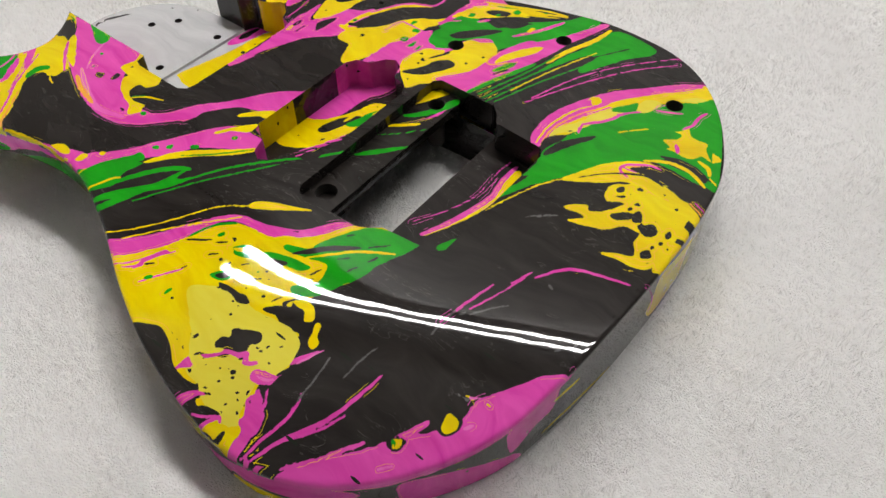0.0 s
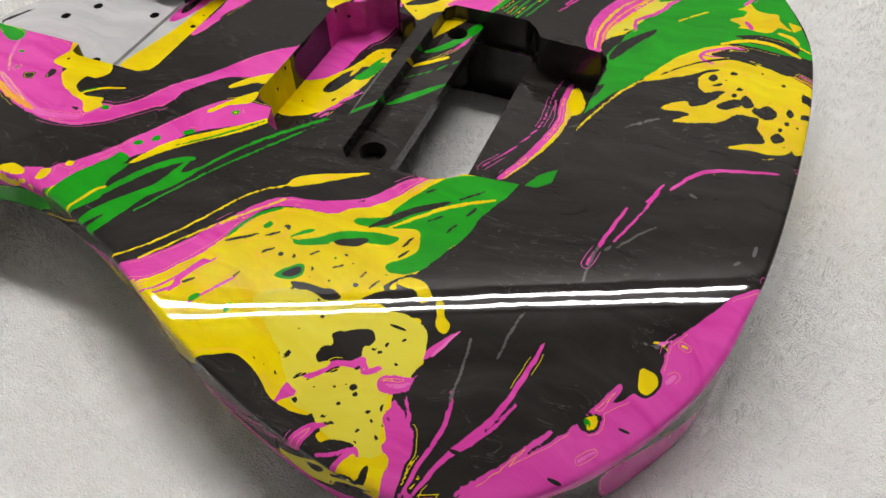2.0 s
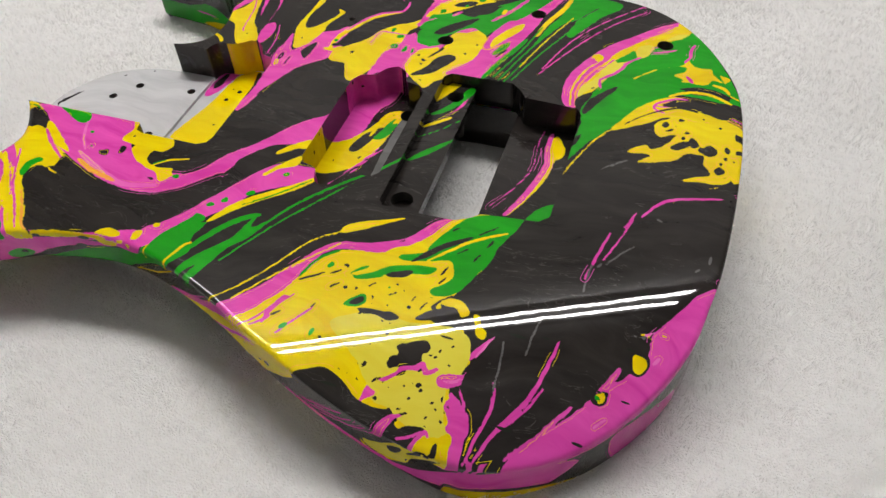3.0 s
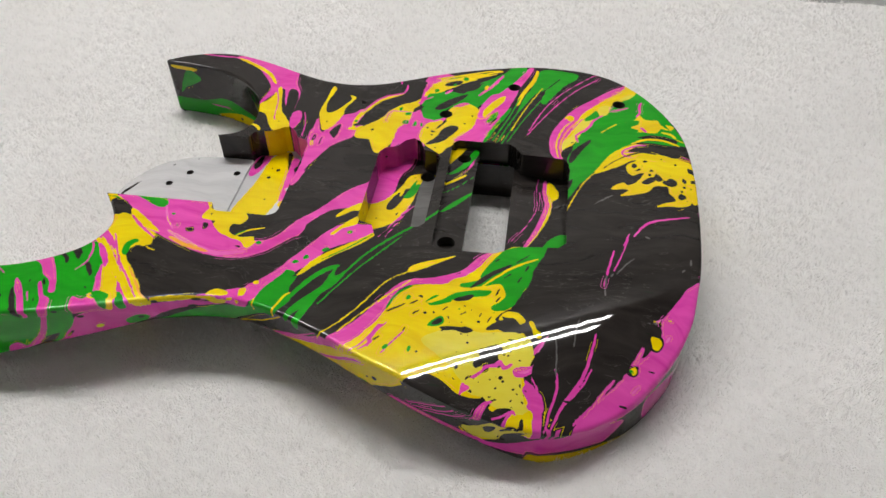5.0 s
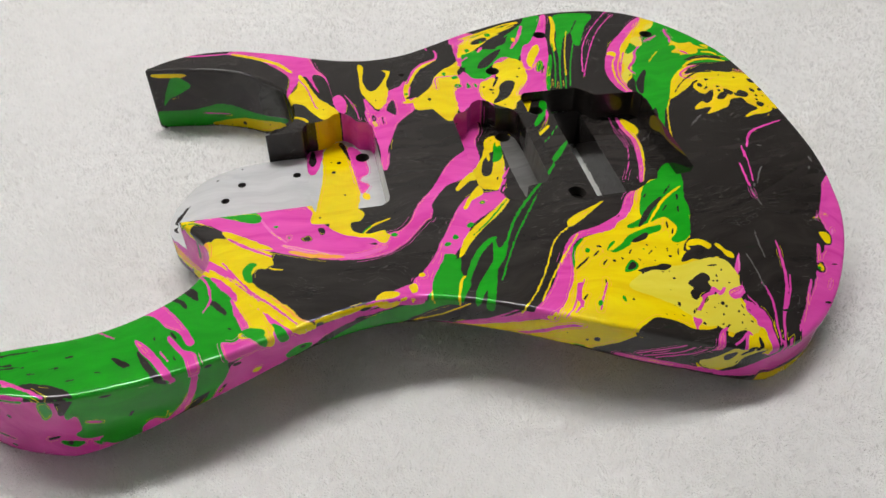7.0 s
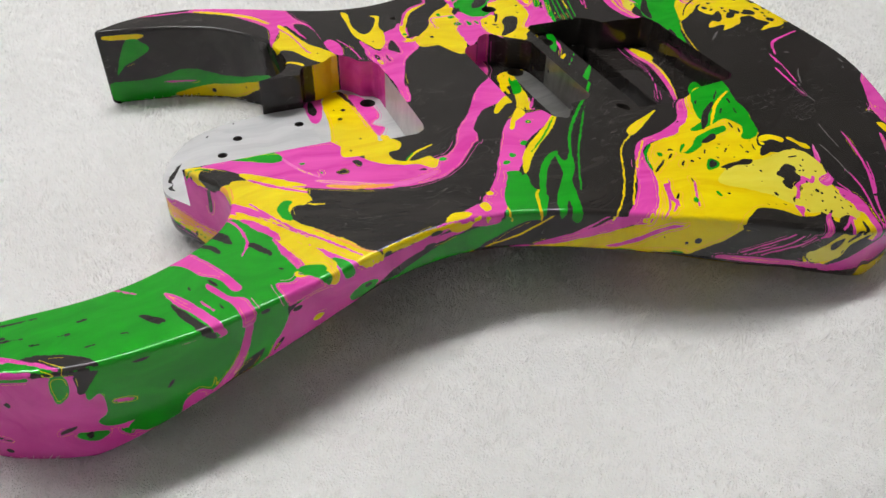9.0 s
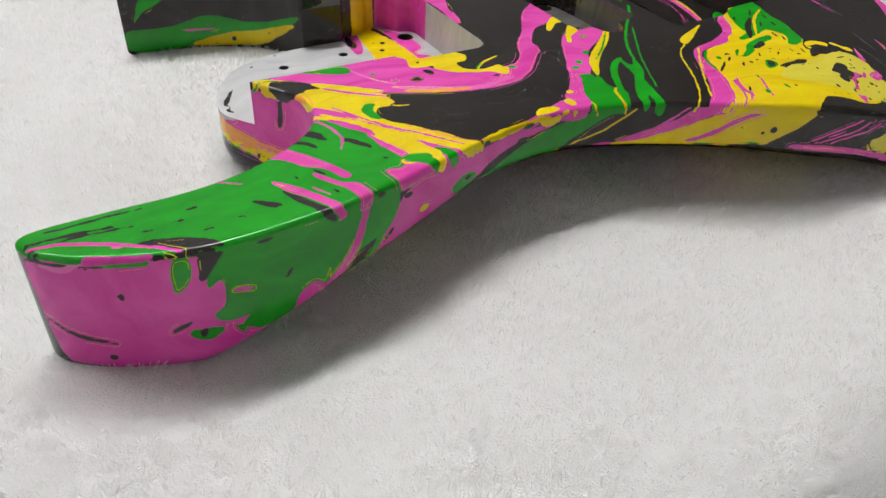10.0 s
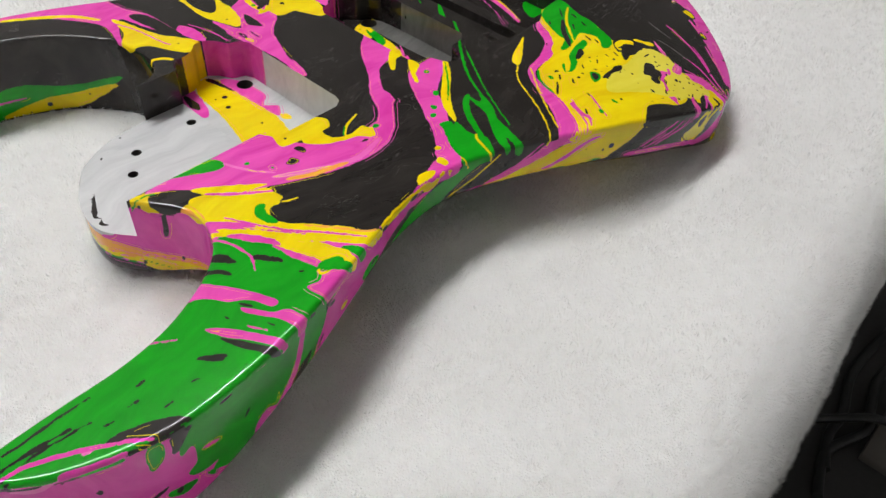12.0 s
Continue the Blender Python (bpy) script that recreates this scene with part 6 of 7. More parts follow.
# green tail of the yellow pool
pool("skin", "y", [(39.2, -74.4), (50.4, -66.4), (57.6, -53.6), (64.8, -44.8), (73.6, -43.2), (71.2, -60), (72.8, -86.4), (65.6, -91.2), (45.6, -90.4)])
pool("skin", "g", [(55.2, -66.4), (58.4, -59.2), (64.8, -48), (71.2, -44), (77.6, -42.4), (85.6, -41.6), (87.2, -46.4), (82.4, -58.4), (79.2, -71.2), (72.8, -86.4), (65.6, -90.4), (62.4, -88), (67.2, -83.2), (68.8, -78.4), (65.6, -72), (57.6, -74.4), (47.2, -76.8), (45.6, -74.4), (54.4, -70.4)])
pool("skin", "g", [(30.4, -89.6), (37.6, -88), (40.8, -83.2), (48, -79.2), (60.8, -76.8), (60, -80.8), (53.6, -82.4), (41.6, -86.4), (36, -89.6)])
pool("skin", "k", [(50.4, -76.8), (54.4, -70.4), (60.8, -63.2), (70.4, -56.8), (68.8, -60), (61.6, -66.4), (56, -72.8)])
pool("skin", "k", [(43.2, -85.6), (46.4, -83.2), (52.8, -80.8), (52, -84), (46.4, -86.4)])
vein("skin", "y", 1.4, [(56.8, -74.4), (64, -66.4), (71.2, -59.2), (80.8, -52.8), (84, -51.2)])
vein("skin", "y", 2.4, [(65.6, -44.8), (69.6, -42.4), (73.6, -42.4)])
vein("skin", "k", 1, [(61.6, -56), (64, -53.6)])
vein("skin", "k", 1, [(67.2, -67.2), (70.4, -64)])
vein("skin", "k", 1, [(77.6, -60.8), (79.2, -56.8)])
vein("skin", "k", 1, [(74.4, -69.6), (76, -65.6)])
vein("skin", "k", 1, [(72.8, -55.2), (79.2, -48.8)])
vein("skin", "k", 1, [(64, -80), (65.6, -75.2)])
vein("skin", "k", 1, [(64.8, -84), (66.4, -80.8)])
pool("skin", "k", [(68, -92), (72.8, -88), (81.6, -89.6), (88.8, -100), (88.8, -104), (84, -104), (79.2, -98.4), (71.2, -96.8)])
pool("skin", "y", [(68, -92.8), (71.2, -89.6), (76.8, -90.4), (80, -94.4), (77.6, -96.8), (74.4, -93.6), (70.4, -93.6)])
pool("skin", "y", [(81.6, -94.4), (84, -94.4), (85.6, -98.4), (88, -100), (88, -103.2), (84.8, -102.4), (83.2, -98.4)])
# later pours: side of the long waist horn, lower bout, tremolo recess
pool("skin", "p", [(-222.3, -123.8), (-214.2, -127.4), (-204.4, -127.7), (-189.8, -128.6), (-172.5, -127.4), (-170.3, -148.9), (-180, -157.4), (-190.8, -166.4), (-219.8, -164.6), (-234.9, -158.4), (-239.7, -142.4), (-230.2, -132.2)])
pool("skin", "g", [(-205.3, -126.8), (-189.9, -127.8), (-172.6, -126.6), (-167.9, -131.5), (-170.3, -148.9), (-175.8, -148), (-181.6, -152.7), (-182.9, -159.3), (-190, -162.3), (-202.4, -156.5), (-196.2, -153.9), (-207.9, -153.9), (-213.1, -150.2), (-207.5, -146.7), (-206.9, -138), (-211.8, -139.9), (-211.2, -135.2)])
pool("skin", "g", [(-219.2, -127.1), (-214.4, -128.2), (-216.8, -135), (-222, -137.9), (-222.4, -135.3)])
pool("skin", "k", [(-212.4, -128.5), (-204.4, -127.7), (-207.6, -132.3), (-212.6, -136.6), (-213.7, -136.4), (-214.2, -133.1)])
vein("skin", "p", 2, [(-213.2, -127.6), (-214.2, -133.1), (-217.5, -138.2)])
pool("skin", "g", [(-224.5, -152.9), (-220.6, -153), (-210.8, -155.3), (-212.6, -157.5), (-218.7, -158.3), (-223.9, -155.6)])
pool("skin", "k", [(-220.7, -153.8), (-219.2, -153.3), (-217.9, -153.6), (-218.3, -155.9), (-219.8, -156.5), (-221.1, -155.4)])
vein("skin", "k", 1.6, [(-230, -150.7), (-226.3, -150), (-222.4, -149.4)])
vein("skin", "g", 2.2, [(-205.2, -156.4), (-201.1, -159.7)])
vein("skin", "k", 1.4, [(-185.5, -143.4), (-183.8, -140.9)])
vein("skin", "k", 2, [(-194.7, -128.2), (-189.9, -127.8)])
vein("skin", "p", 1.6, [(-203.6, -142.9), (-196.7, -144.3)])
pool("skin", "g", [(-229.6, -116), (-221.6, -113.6), (-208.8, -117.6), (-200, -125.6), (-205.6, -125.6), (-213.6, -124.8), (-219.2, -123.2), (-236, -117.6), (-248.8, -109.6), (-247.2, -107.2), (-237.6, -111.2)])
pool("skin", "k", [(-225.6, -116), (-220, -116), (-212.8, -118.4), (-206.4, -122.4), (-204, -125.6), (-205.6, -125.6), (-213.6, -124.8), (-219.2, -120.8)])
vein("skin", "p", 1.6, [(-252, -106.4), (-244.8, -107.2), (-236.8, -110.4), (-228, -115.2), (-221.6, -119.2), (-215.2, -124)])
vein("skin", "p", 1.4, [(-239.2, -116), (-230.4, -120), (-223.2, -122.4)])
vein("skin", "k", 0.8, [(-252, -104), (-244, -104), (-230.4, -104.8)])
vein("skin", "k", 1, [(-247.2, -100), (-240.8, -100), (-231.2, -99.2), (-220.8, -99.2)])
vein("skin", "y", 0.8, [(20, -75.2), (4, -94.4), (-9.6, -113.6)])
vein("skin", "p", 1.2, [(12.8, -104.8), (6.4, -115.2), (8, -117.6), (2.4, -123.2)])
vein("skin", "p", 3, [(12.5, -150.9), (27.8, -156.7), (49.1, -162.7), (67.7, -166.3)])
pool("skin", "k", [(51.3, -152.5), (61.7, -150.2), (74.5, -147.7), (85, -148.1), (84.1, -150.5), (73.5, -158.1), (63.1, -162.5), (53.6, -161.9)])
pool("skin", "c", [(52.3, -157.6), (60.1, -154.9), (69.7, -148), (71.4, -149.8), (78.3, -148), (84, -148.1), (81.1, -150.5), (73.8, -154.9), (70.2, -160.9), (63.1, -162.5), (55.7, -162.3)])
pool("skin", "k", [(64.2, -153.8), (70.3, -151.3), (67.9, -155.8), (64.8, -157.1)])
vein("skin", "k", 1.6, [(72.1, -153.1), (76.2, -150.3), (80.2, -148.1)])
pool("skin", "k", [(86, -166.4), (95.5, -163.7), (111.7, -156.5), (135.8, -145.9), (166.4, -130.7), (187.5, -116.4), (200.4, -100.7), (205.9, -83.8), (209.6, -84.6), (204, -102.1), (194.9, -120.7), (180.8, -141.7), (154, -169.1), (124.1, -186.6), (100.9, -193.4), (87.6, -195)])
pool("skin", "y", [(86.2, -168.8), (95.8, -165.2), (112.6, -158.7), (136.8, -147.2), (159.1, -137), (176.9, -124.3), (187.9, -131.9), (174, -150.1), (154, -169.1), (124.1, -186.6), (100.9, -193.4), (87.6, -195)])
pool("skin", "p", [(167.6, -51.3), (169.2, -57.3), (183, -62.4), (182.1, -72.2), (184.7, -82.7), (182.4, -87.1), (164.4, -83), (167.6, -71.6)])
vein("skin", "y", 2.2, [(178.2, -61.7), (182.5, -46.7)])
vein("skin", "y", 2, [(197.3, -68.6), (200, -56.1), (205.4, -37.6), (210.2, -20.5)])
pool("skin", "y", [(185.5, 67.7), (180.6, 67.6), (193.9, 70.4), (209, 58), (206.8, 34.4), (208.8, 13.9), (197.9, 4.4), (188.3, 7.2), (177, 8.7), (178.5, 26.2)])
vein("skin", "g", 4, [(172, 65.8), (193.1, 70.3), (208.3, 62.5), (211.3, 38.2)])
vein("skin", "p", 1.2, [(170.8, -3.8), (190.7, 7.2), (201.1, 7.6)])
vein("skin", "p", 1, [(183.8, 47.4), (189.2, 34), (184.7, 16.8)])
pool("skin", "k", [(119.2, 12.8), (127.2, 26.4), (131.2, 34.4), (140, 27.2), (152.8, 23.2), (160.8, 13.6), (168.8, 4.8), (162.4, 0), (148, -3.2), (128.8, 4)])
pool("skin", "y", [(132, 32.8), (133.6, 38.4), (141.6, 43.2), (151.2, 44), (160, 44.8), (167.2, 42.4), (168, 36.8), (168.8, 24.8), (168.8, 12), (167.2, 4.8), (161.6, 1.6), (156, 1.6), (147.2, 0), (152.8, 4), (159.2, 7.2), (156, 13.6), (155.2, 19.2), (148, 18.4), (142.4, 12), (128, 7.2), (132.8, 13.6), (122.4, 12.8), (129.6, 20), (132.8, 17.6), (138.4, 22.4), (142.4, 31.2), (135.2, 27.2)])
pool("skin", "k", [(135.2, 35.2), (135.2, 36.8), (136.8, 39.2), (138.4, 37.6), (138.4, 36), (136.8, 34.4)])
pool("skin", "k", [(142.4, 40.8), (142.4, 42.4), (143.2, 43.2), (144.8, 42.4), (144.8, 41.6), (143.2, 40.8)])
pool("skin", "k", [(145.6, 32), (145.6, 33.6), (146.4, 34.4), (148, 33.6), (148, 32.8), (146.4, 32)])
pool("skin", "k", [(140.8, 20), (141.6, 23.2), (146.4, 27.2), (149.6, 26.4), (148, 23.2), (144, 20)])
pool("skin", "k", [(148.8, 24.8), (148, 28), (149.6, 30.4), (152, 28), (152.8, 24.8), (150.4, 23.2)])
pool("skin", "k", [(154.4, 20.8), (154.4, 24), (157.6, 27.2), (160.8, 24.8), (160.8, 21.6), (157.6, 19.2)])
pool("skin", "k", [(160.8, 9.6), (160.8, 11.2), (162.4, 13.6), (164.8, 12), (164.8, 9.6), (162.4, 8)])
pool("skin", "k", [(164, 24.8), (164, 26.4), (164.8, 28), (166.4, 26.4), (166.4, 24.8), (165.6, 23.2)])
pool("skin", "k", [(164, 19.2), (164, 20), (164.8, 20.8), (165.6, 20.8), (165.6, 19.2), (164.8, 18.4)])
pool("skin", "k", [(144.8, 28), (144.8, 29.6), (145.6, 30.4), (146.4, 29.6), (146.4, 28.8), (145.6, 28)])
pool("skin", "k", [(162.4, 15.2), (162.4, 16), (163.2, 16.8), (164, 16), (164, 15.2), (163.2, 14.4)])
pool("skin", "k", [(136.8, 32), (137.6, 32.8), (139.2, 34.4), (140.8, 34.4), (140, 32.8), (138.4, 32)])
pool("skin", "k", [(168, 18.4), (168, 19.2), (168.8, 19.2), (168.8, 18.4), (168.8, 17.6)])
pool("skin", "k", [(152.8, 21.6), (152.8, 23.2), (153.6, 24.8), (156, 23.2), (155.2, 21.6), (154.4, 20.8)])
vein("skin", "p", 1, [(128.8, -34.4), (132, -24.8)])
vein("recess", "p", 0.8, [(68, -23), (76, -8), (81, 8), (80, 27), (81, 36)])
pool("recess", "y", [(87, 34), (93, 26), (93, 19), (88, 16), (86, 21)])
vein("recess", "y", 2.6, [(77, -26), (82, -14), (87, 0), (89, 12), (89, 22)])
vein("recess", "p", 3, [(76, -26), (81, -14), (85, -0), (87, 12), (85, 23), (85, 35)])
pool("recess", "g", [(86, -28), (88, -21), (91, -17), (98, -13), (100, -24), (95, -28)])
pool("skin", "p", [(193.1, -82.2), (172.8, -98), (155.7, -109.9), (144.2, -121.2), (162.5, -130.5), (184.7, -116.4), (201, -99.3), (205.5, -82.1)])
# thin veins over the lower bout
pool("skin", "k", [(85.6, -124), (85.6, -116), (92, -100), (96.8, -87.2), (108, -80.8), (130.4, -107.2), (124, -115.2), (112.8, -130.4), (102.4, -141.6), (96, -144.8), (92.8, -142.4), (91.2, -132)])
vein("skin", "p", 1.2, [(92.8, -146.4), (94.4, -137.6), (96.8, -128), (96.8, -120.8), (95.2, -117.6)])
vein("skin", "p", 1.5, [(95.2, -145.6), (100, -133.6), (108.8, -118.4), (112.8, -104), (114.4, -95.2)])
vein("skin", "p", 0.9, [(101.6, -132), (108.8, -122.4), (112.8, -113.6)])
vein("skin", "p", 1.6, [(105.6, -140), (113.6, -131.2), (119.2, -122.4), (124, -116)])
vein("skin", "s", 0.8, [(96, -120), (96, -111.2), (95.2, -101.6)])
vein("skin", "s", 0.8, [(104, -104), (104.8, -94.4), (106.4, -88)])
vein("skin", "p", 0.9, [(-1.6, -124), (4, -118.4), (9.6, -106.4)])
vein("skin", "p", 1, [(68.8, -146.4), (73.6, -144), (76, -141.6)])


def paint_fields(p, where, base=0):
    """How deep, in millimetres, each point lies in each of the colours; what was poured later lies on top."""
    p = p + 0.10 * np.stack([np.sin(p[:, 1] * 0.9 + 1.3 * np.sin(p[:, 0] * 0.5)), np.sin(p[:, 0] * 0.8 + 1.7 * np.sin(p[:, 1] * 0.6))], 1)
    field = np.full((len(p), 9), -3.0)
    field[:, base] = 3.0
    for colour, line, half, closed in POURED[where]:
        lo, hi = line.min(0) - half - 4, line.max(0) + half + 4
        some = np.nonzero(((p > lo) & (p < hi)).all(1))[0]
        if not len(some):
            continue
        q = p[some]
        if closed:
            deep = near_line(q, line, True) * np.where(within(q, line), 1, -1)
        else:
            far, run = along_line(q, line, False)
            deep = np.maximum(0.4, half * (0.45 + 0.55 * np.sqrt(np.sin(math.pi * np.clip(run, 0.0, 1.0)) + 1e-6))) - far
        deep = np.clip(deep, -3, 3)
        rows = field[some]
        rows = np.minimum(rows, -deep[:, None])
        rows[:, colour] = np.maximum(field[some, colour], deep)
        field[some] = rows
    return field


def give_paint(data, skin, where="skin", base=0):
    field = paint_fields(np.asarray(skin, float), where, base)
    for name, cols in (("paint_a", field[:, :3]), ("paint_b", field[:, 3:6]), ("paint_c", field[:, 6:])):
        data.attributes.new(name, "FLOAT_VECTOR", "POINT").data.foreach_set("vector", np.ascontiguousarray(cols, np.float32).ravel())


# ---- the guitar body ----
def top_height(p):
    """The top: flat, with the forearm contour falling away at the lower bout."""
    u = 0.546 * p[:, 0] - 0.838 * p[:, 1] - 112.8
    return TOP - 0.00418 * ((u + np.sqrt(u * u + 60)) / 2) ** 2


def bottom_height(p):
    """The back's edge: raised by the belly contour along the waist."""
    return -1.0 + 26 * np.interp(p[:, 0], [-215, -165, -110, -50, 5, 50, 95], [0, 0.62, 1, 0.95, 0.88, 0.6, 0]) * np.clip(-p[:, 1] / 60 - 0.3, 0, 1)


# outline from the treble-side cutaway round by the lower bout and the long horn to the neck pocket
UPPER_EDGE = [(-123, 34), (-112, 40), (-107, 48), (-106, 60), (-110, 76), (-120, 90), (-134, 102), (-152, 110), (-172, 114), (-190, 116.5), (-192, 118), (-190, 120), (-178, 127), (-161, 132), (-142, 132), (-124, 127), (-106, 120), (-88, 112), (-70, 106), (-52, 104), (-33, 107), (-14, 115), (7, 125), (28, 133), (49, 139), (69, 143), (90, 143), (110, 140), (128, 131.5), (144, 116.5), (157.5, 96), (168, 70.5), (171.8, 38), (171.8, 3)]
LOWER_EDGE = [(170.4, -26), (168.6, -47), (166, -62), (163, -77), (157, -92), (148, -107), (136, -122), (121, -135), (104, -144), (86, -148), (68, -147), (50, -144), (30, -138), (6, -128), (-14, -118), (-30, -111), (-46, -105), (-61, -101), (-76, -100), (-92, -102), (-108, -106), (-125, -111), (-145, -117), (-165, -122), (-186, -125), (-206, -126), (-222, -123), (-238, -117), (-249, -110), (-254, -104), (-254, -99), (-247, -96.5), (-228, -95.5), (-209, -95), (-194, -92.5), (-181.5, -88), (-169.5, -81.5), (-160, -73.5), (-154.5, -64), (-153, -54), (-157, -44), (-167, -30)]
POCKET_EDGE = [(-167, -30), (-103, -30), (-102, -35), (-98, -36.5), (-69, -36.5), (-65, -34), (-64, -30), (-64, 32), (-66, 36), (-72, 38), (-75, 44), (-79, 48), (-84, 48), (-88, 44), (-92, 42), (-100, 41), (-102, 38), (-103, 34), (-123, 34)]
HEEL_EDGE = [(-167, -30), (-175.5, -17), (-174.5, -2), (-168.5, 11), (-159, 23), (-142, 31.5), (-123, 34)]
BRIDGE_ROUTE = [(-18, -30), (-16, -34), (-9, -36), (-6, -44), (-1, -47), (4, -44), (7, -36), (17, -34.5), (20, -31), (20, 29), (17, 34), (9, 36), (6, 44), (1, 47), (-4, 44), (-8, 37), (-15, 35), (-18, 30)]
TREMOLO_ROUTE = [(26, -47), (29, -50.5), (60, -50), (66, -47), (70, -43.5), (94, -41), (98, -37), (98, 33), (95, 37.5), (69, 39), (66, 44), (61, 48.5), (29, 48.5), (26, 45)]
HOLES = {"control_hole": [(17, 76, 4.2), (59, 114, 4.2), (129, 102, 4.2)], "screw_hole": [(-39, 82, 1.8)]}
STEP = 0.95

outside = even(glide(UPPER_EDGE + LOWER_EDGE, 8, False), STEP)
pocket = even(np.array(POCKET_EDGE, float), STEP)
heel = even(glide(HEEL_EDGE, 8, False), STEP)


def outward(line, closed=False):
    """Normals to the right-hand side of the way the line goes."""
    if closed:
        d = np.roll(line, -1, 0) - np.roll(line, 1, 0)
    else:
        d = np.gradient(line, axis=0)
    d = d / np.maximum(np.linalg.norm(d, axis=1), 1e-9)[:, None]
    return np.stack([-d[:, 1], d[:, 0]], 1)


def strips(rings, closed):
    """Quads between rings that have equally many points."""
    n, faces = len(rings[0]), []
    for r in range(len(rings) - 1):
        for i in range(n if closed else n - 1):
            j = (i + 1) % n
            faces.append((r * n + i, r * n + j, (r + 1) * n + j, (r + 1) * n + i))
    return faces


def sheet(loops, step, extra=()):
    """A flat triangulated sheet inside the first loop and outside the others, with points at even steps all over."""
    from mathutils.geometry import delaunay_2d_cdt
    outer = loops[0]
    lo, hi = outer.min(0), outer.max(0)
    pts, edges = [], []
    for loop in loops:
        s = len(pts)
        pts += [tuple(p) for p in loop]
        edges += [(s + i, s + (i + 1) % len(loop)) for i in range(len(loop))]
    if step:
        gx, gy = np.meshgrid(np.arange(lo[0], hi[0], step), np.arange(lo[1], hi[1], step * 0.87))
        gx[1::2] += step / 2
        g = np.stack([gx.ravel(), gy.ravel()], 1)
        keep = within(g, outer)
        g = g[keep]
        for loop in loops[1:]:
            g = g[~within(g, loop)]
        for loop in loops:
            g = g[near_line(g, loop, True) > step * 0.55]
        pts += [tuple(p) for p in g]
    v, _, f, *_ = delaunay_2d_cdt([Vector(p) for p in pts], edges, [], 0, 1e-4)
    v, f = np.array([tuple(p) for p in v]), np.array([tuple(t) for t in f])
    mid = v[f].mean(1)
    keep = within(mid, outer)
    for loop in loops[1:]:
        keep &= ~within(mid, loop)
    return v, f[keep]


guitar = tagged(new("guitar_body"), "glossy marbled black, pink, yellow and green guitar body without its neck", "guitar body")


def build_shell():
    """Top, rounded edge, sides and back as one skin; the routes are cut through."""
    r = 1.6
    way = outward(outside)
    zt, zb = top_height(outside), bottom_height(outside)
    fade = np.minimum(1, np.minimum(np.arange(len(outside)), np.arange(len(outside))[::-1]) / 8)[:, None]
    rings, heights, skins = [], [], []
    # a long easy break of the edge, then a tight round
    soft, turn = 5.0, radians(12)
    profile = [(r * (1 - math.sin(turn)) + soft * (math.sin(turn) - math.sin(a)), soft * (1 - math.cos(a))) for a in np.linspace(0, turn, 4)]
    profile += [(r * (1 - math.sin(a)), soft * (1 - math.cos(turn)) + r * (math.cos(turn) - math.cos(a))) for a in np.linspace(turn, math.pi / 2, 6)[1:]]
    for inset, drop in profile:
        at = outside - way * inset * fade
        rings.append(at), heights.append(top_height(at) - drop), skins.append(at)
    drop = profile[-1][1]
    for k in np.linspace(0, 1, 33)[1:]:
        z = (zt - drop) + (zb + 3 - (zt - drop)) * k
        rings.append(outside), heights.append(z), skins.append(outside + way * (zt - z)[:, None])
    for a in np.linspace(0, 90, 5)[1:]:
        s, c = math.sin(radians(a)), math.cos(radians(a))
        rings.append(outside - way * 3 * (1 - c)), heights.append(zb + 3 * (1 - s)), skins.append(outside + way * (zt - zb)[:, None])
    n = len(outside)
    verts = [np.c_[p, z] for p, z in zip(rings, heights)]
    faces = strips(rings, False)
    flat_loop = np.vstack([rings[0], pocket[1:-1]])
    holes = [even(np.array(BRIDGE_ROUTE, float), STEP, True), even(np.array(TREMOLO_ROUTE, float), STEP, True)]
    for some in HOLES.values():
        for x, y, q in some:
            holes.append(np.array([(x + q * math.cos(a), y + q * math.sin(a)) for a in np.linspace(0, 2 * math.pi, 20, endpoint=False)]))
    v, f = sheet([flat_loop, *holes], 0.78)
    s = sum(len(a) for a in verts)
    verts.append(np.c_[v, top_height(v)])
    skins.append(v)
    faces += [tuple(t + s) for t in f]
    # the back, with the tremolo's opening in it
    back = np.vstack([rings[-1], heel[10:-10] + 8 * (np.array([-120, 0]) - heel[10:-10]) / np.linalg.norm(np.array([-120, 0]) - heel[10:-10], axis=1)[:, None]])
    opening = np.array([(22, -47.5), (65, -47.5), (65, 46), (22, 46)], float)
    v, f = sheet([even(back, 4, True), opening], 12)
    s = sum(len(a) for a in verts)
    edge = np.c_[v, bottom_height(v) * np.clip(1 - near_line(v, outside, False) / 70, 0, 1) - 1.0 * np.clip(near_line(v, outside, False) / 70, 0, 1)]
    verts.append(edge)
    skins.append(v)
    faces += [tuple(t[::-1] + s) for t in f]
    data = mesh_of("shell", np.vstack(verts) * MM, faces)
    give_paint(data, np.vstack(skins))
    return part("shell", data, PAINT, guitar)


def build_walls(name, loop, closed, floor, parent=None, label="", levels=9, where="skin"):
    """The upright walls of a route from the top down to its floor."""
    zt = top_height(loop)
    rings = [np.c_[loop, zt + (floor - zt) * k] for k in np.linspace(0, 1, levels)]
    data = mesh_of(name, np.vstack(rings) * MM, strips(rings, closed))
    give_paint(data, np.vstack([loop] * levels), where)
    return part(name, data, PAINT, parent or guitar, label)


def build_floor(name, loop, z, where, base, parent, label="", holes=(), step=1.2):
    v, f = sheet([loop, *holes], step)
    data = mesh_of(name, np.c_[v, np.full(len(v), z)] * MM, f)
    give_paint(data, v, where, base)
    return part(name, data, PAINT, parent, label)


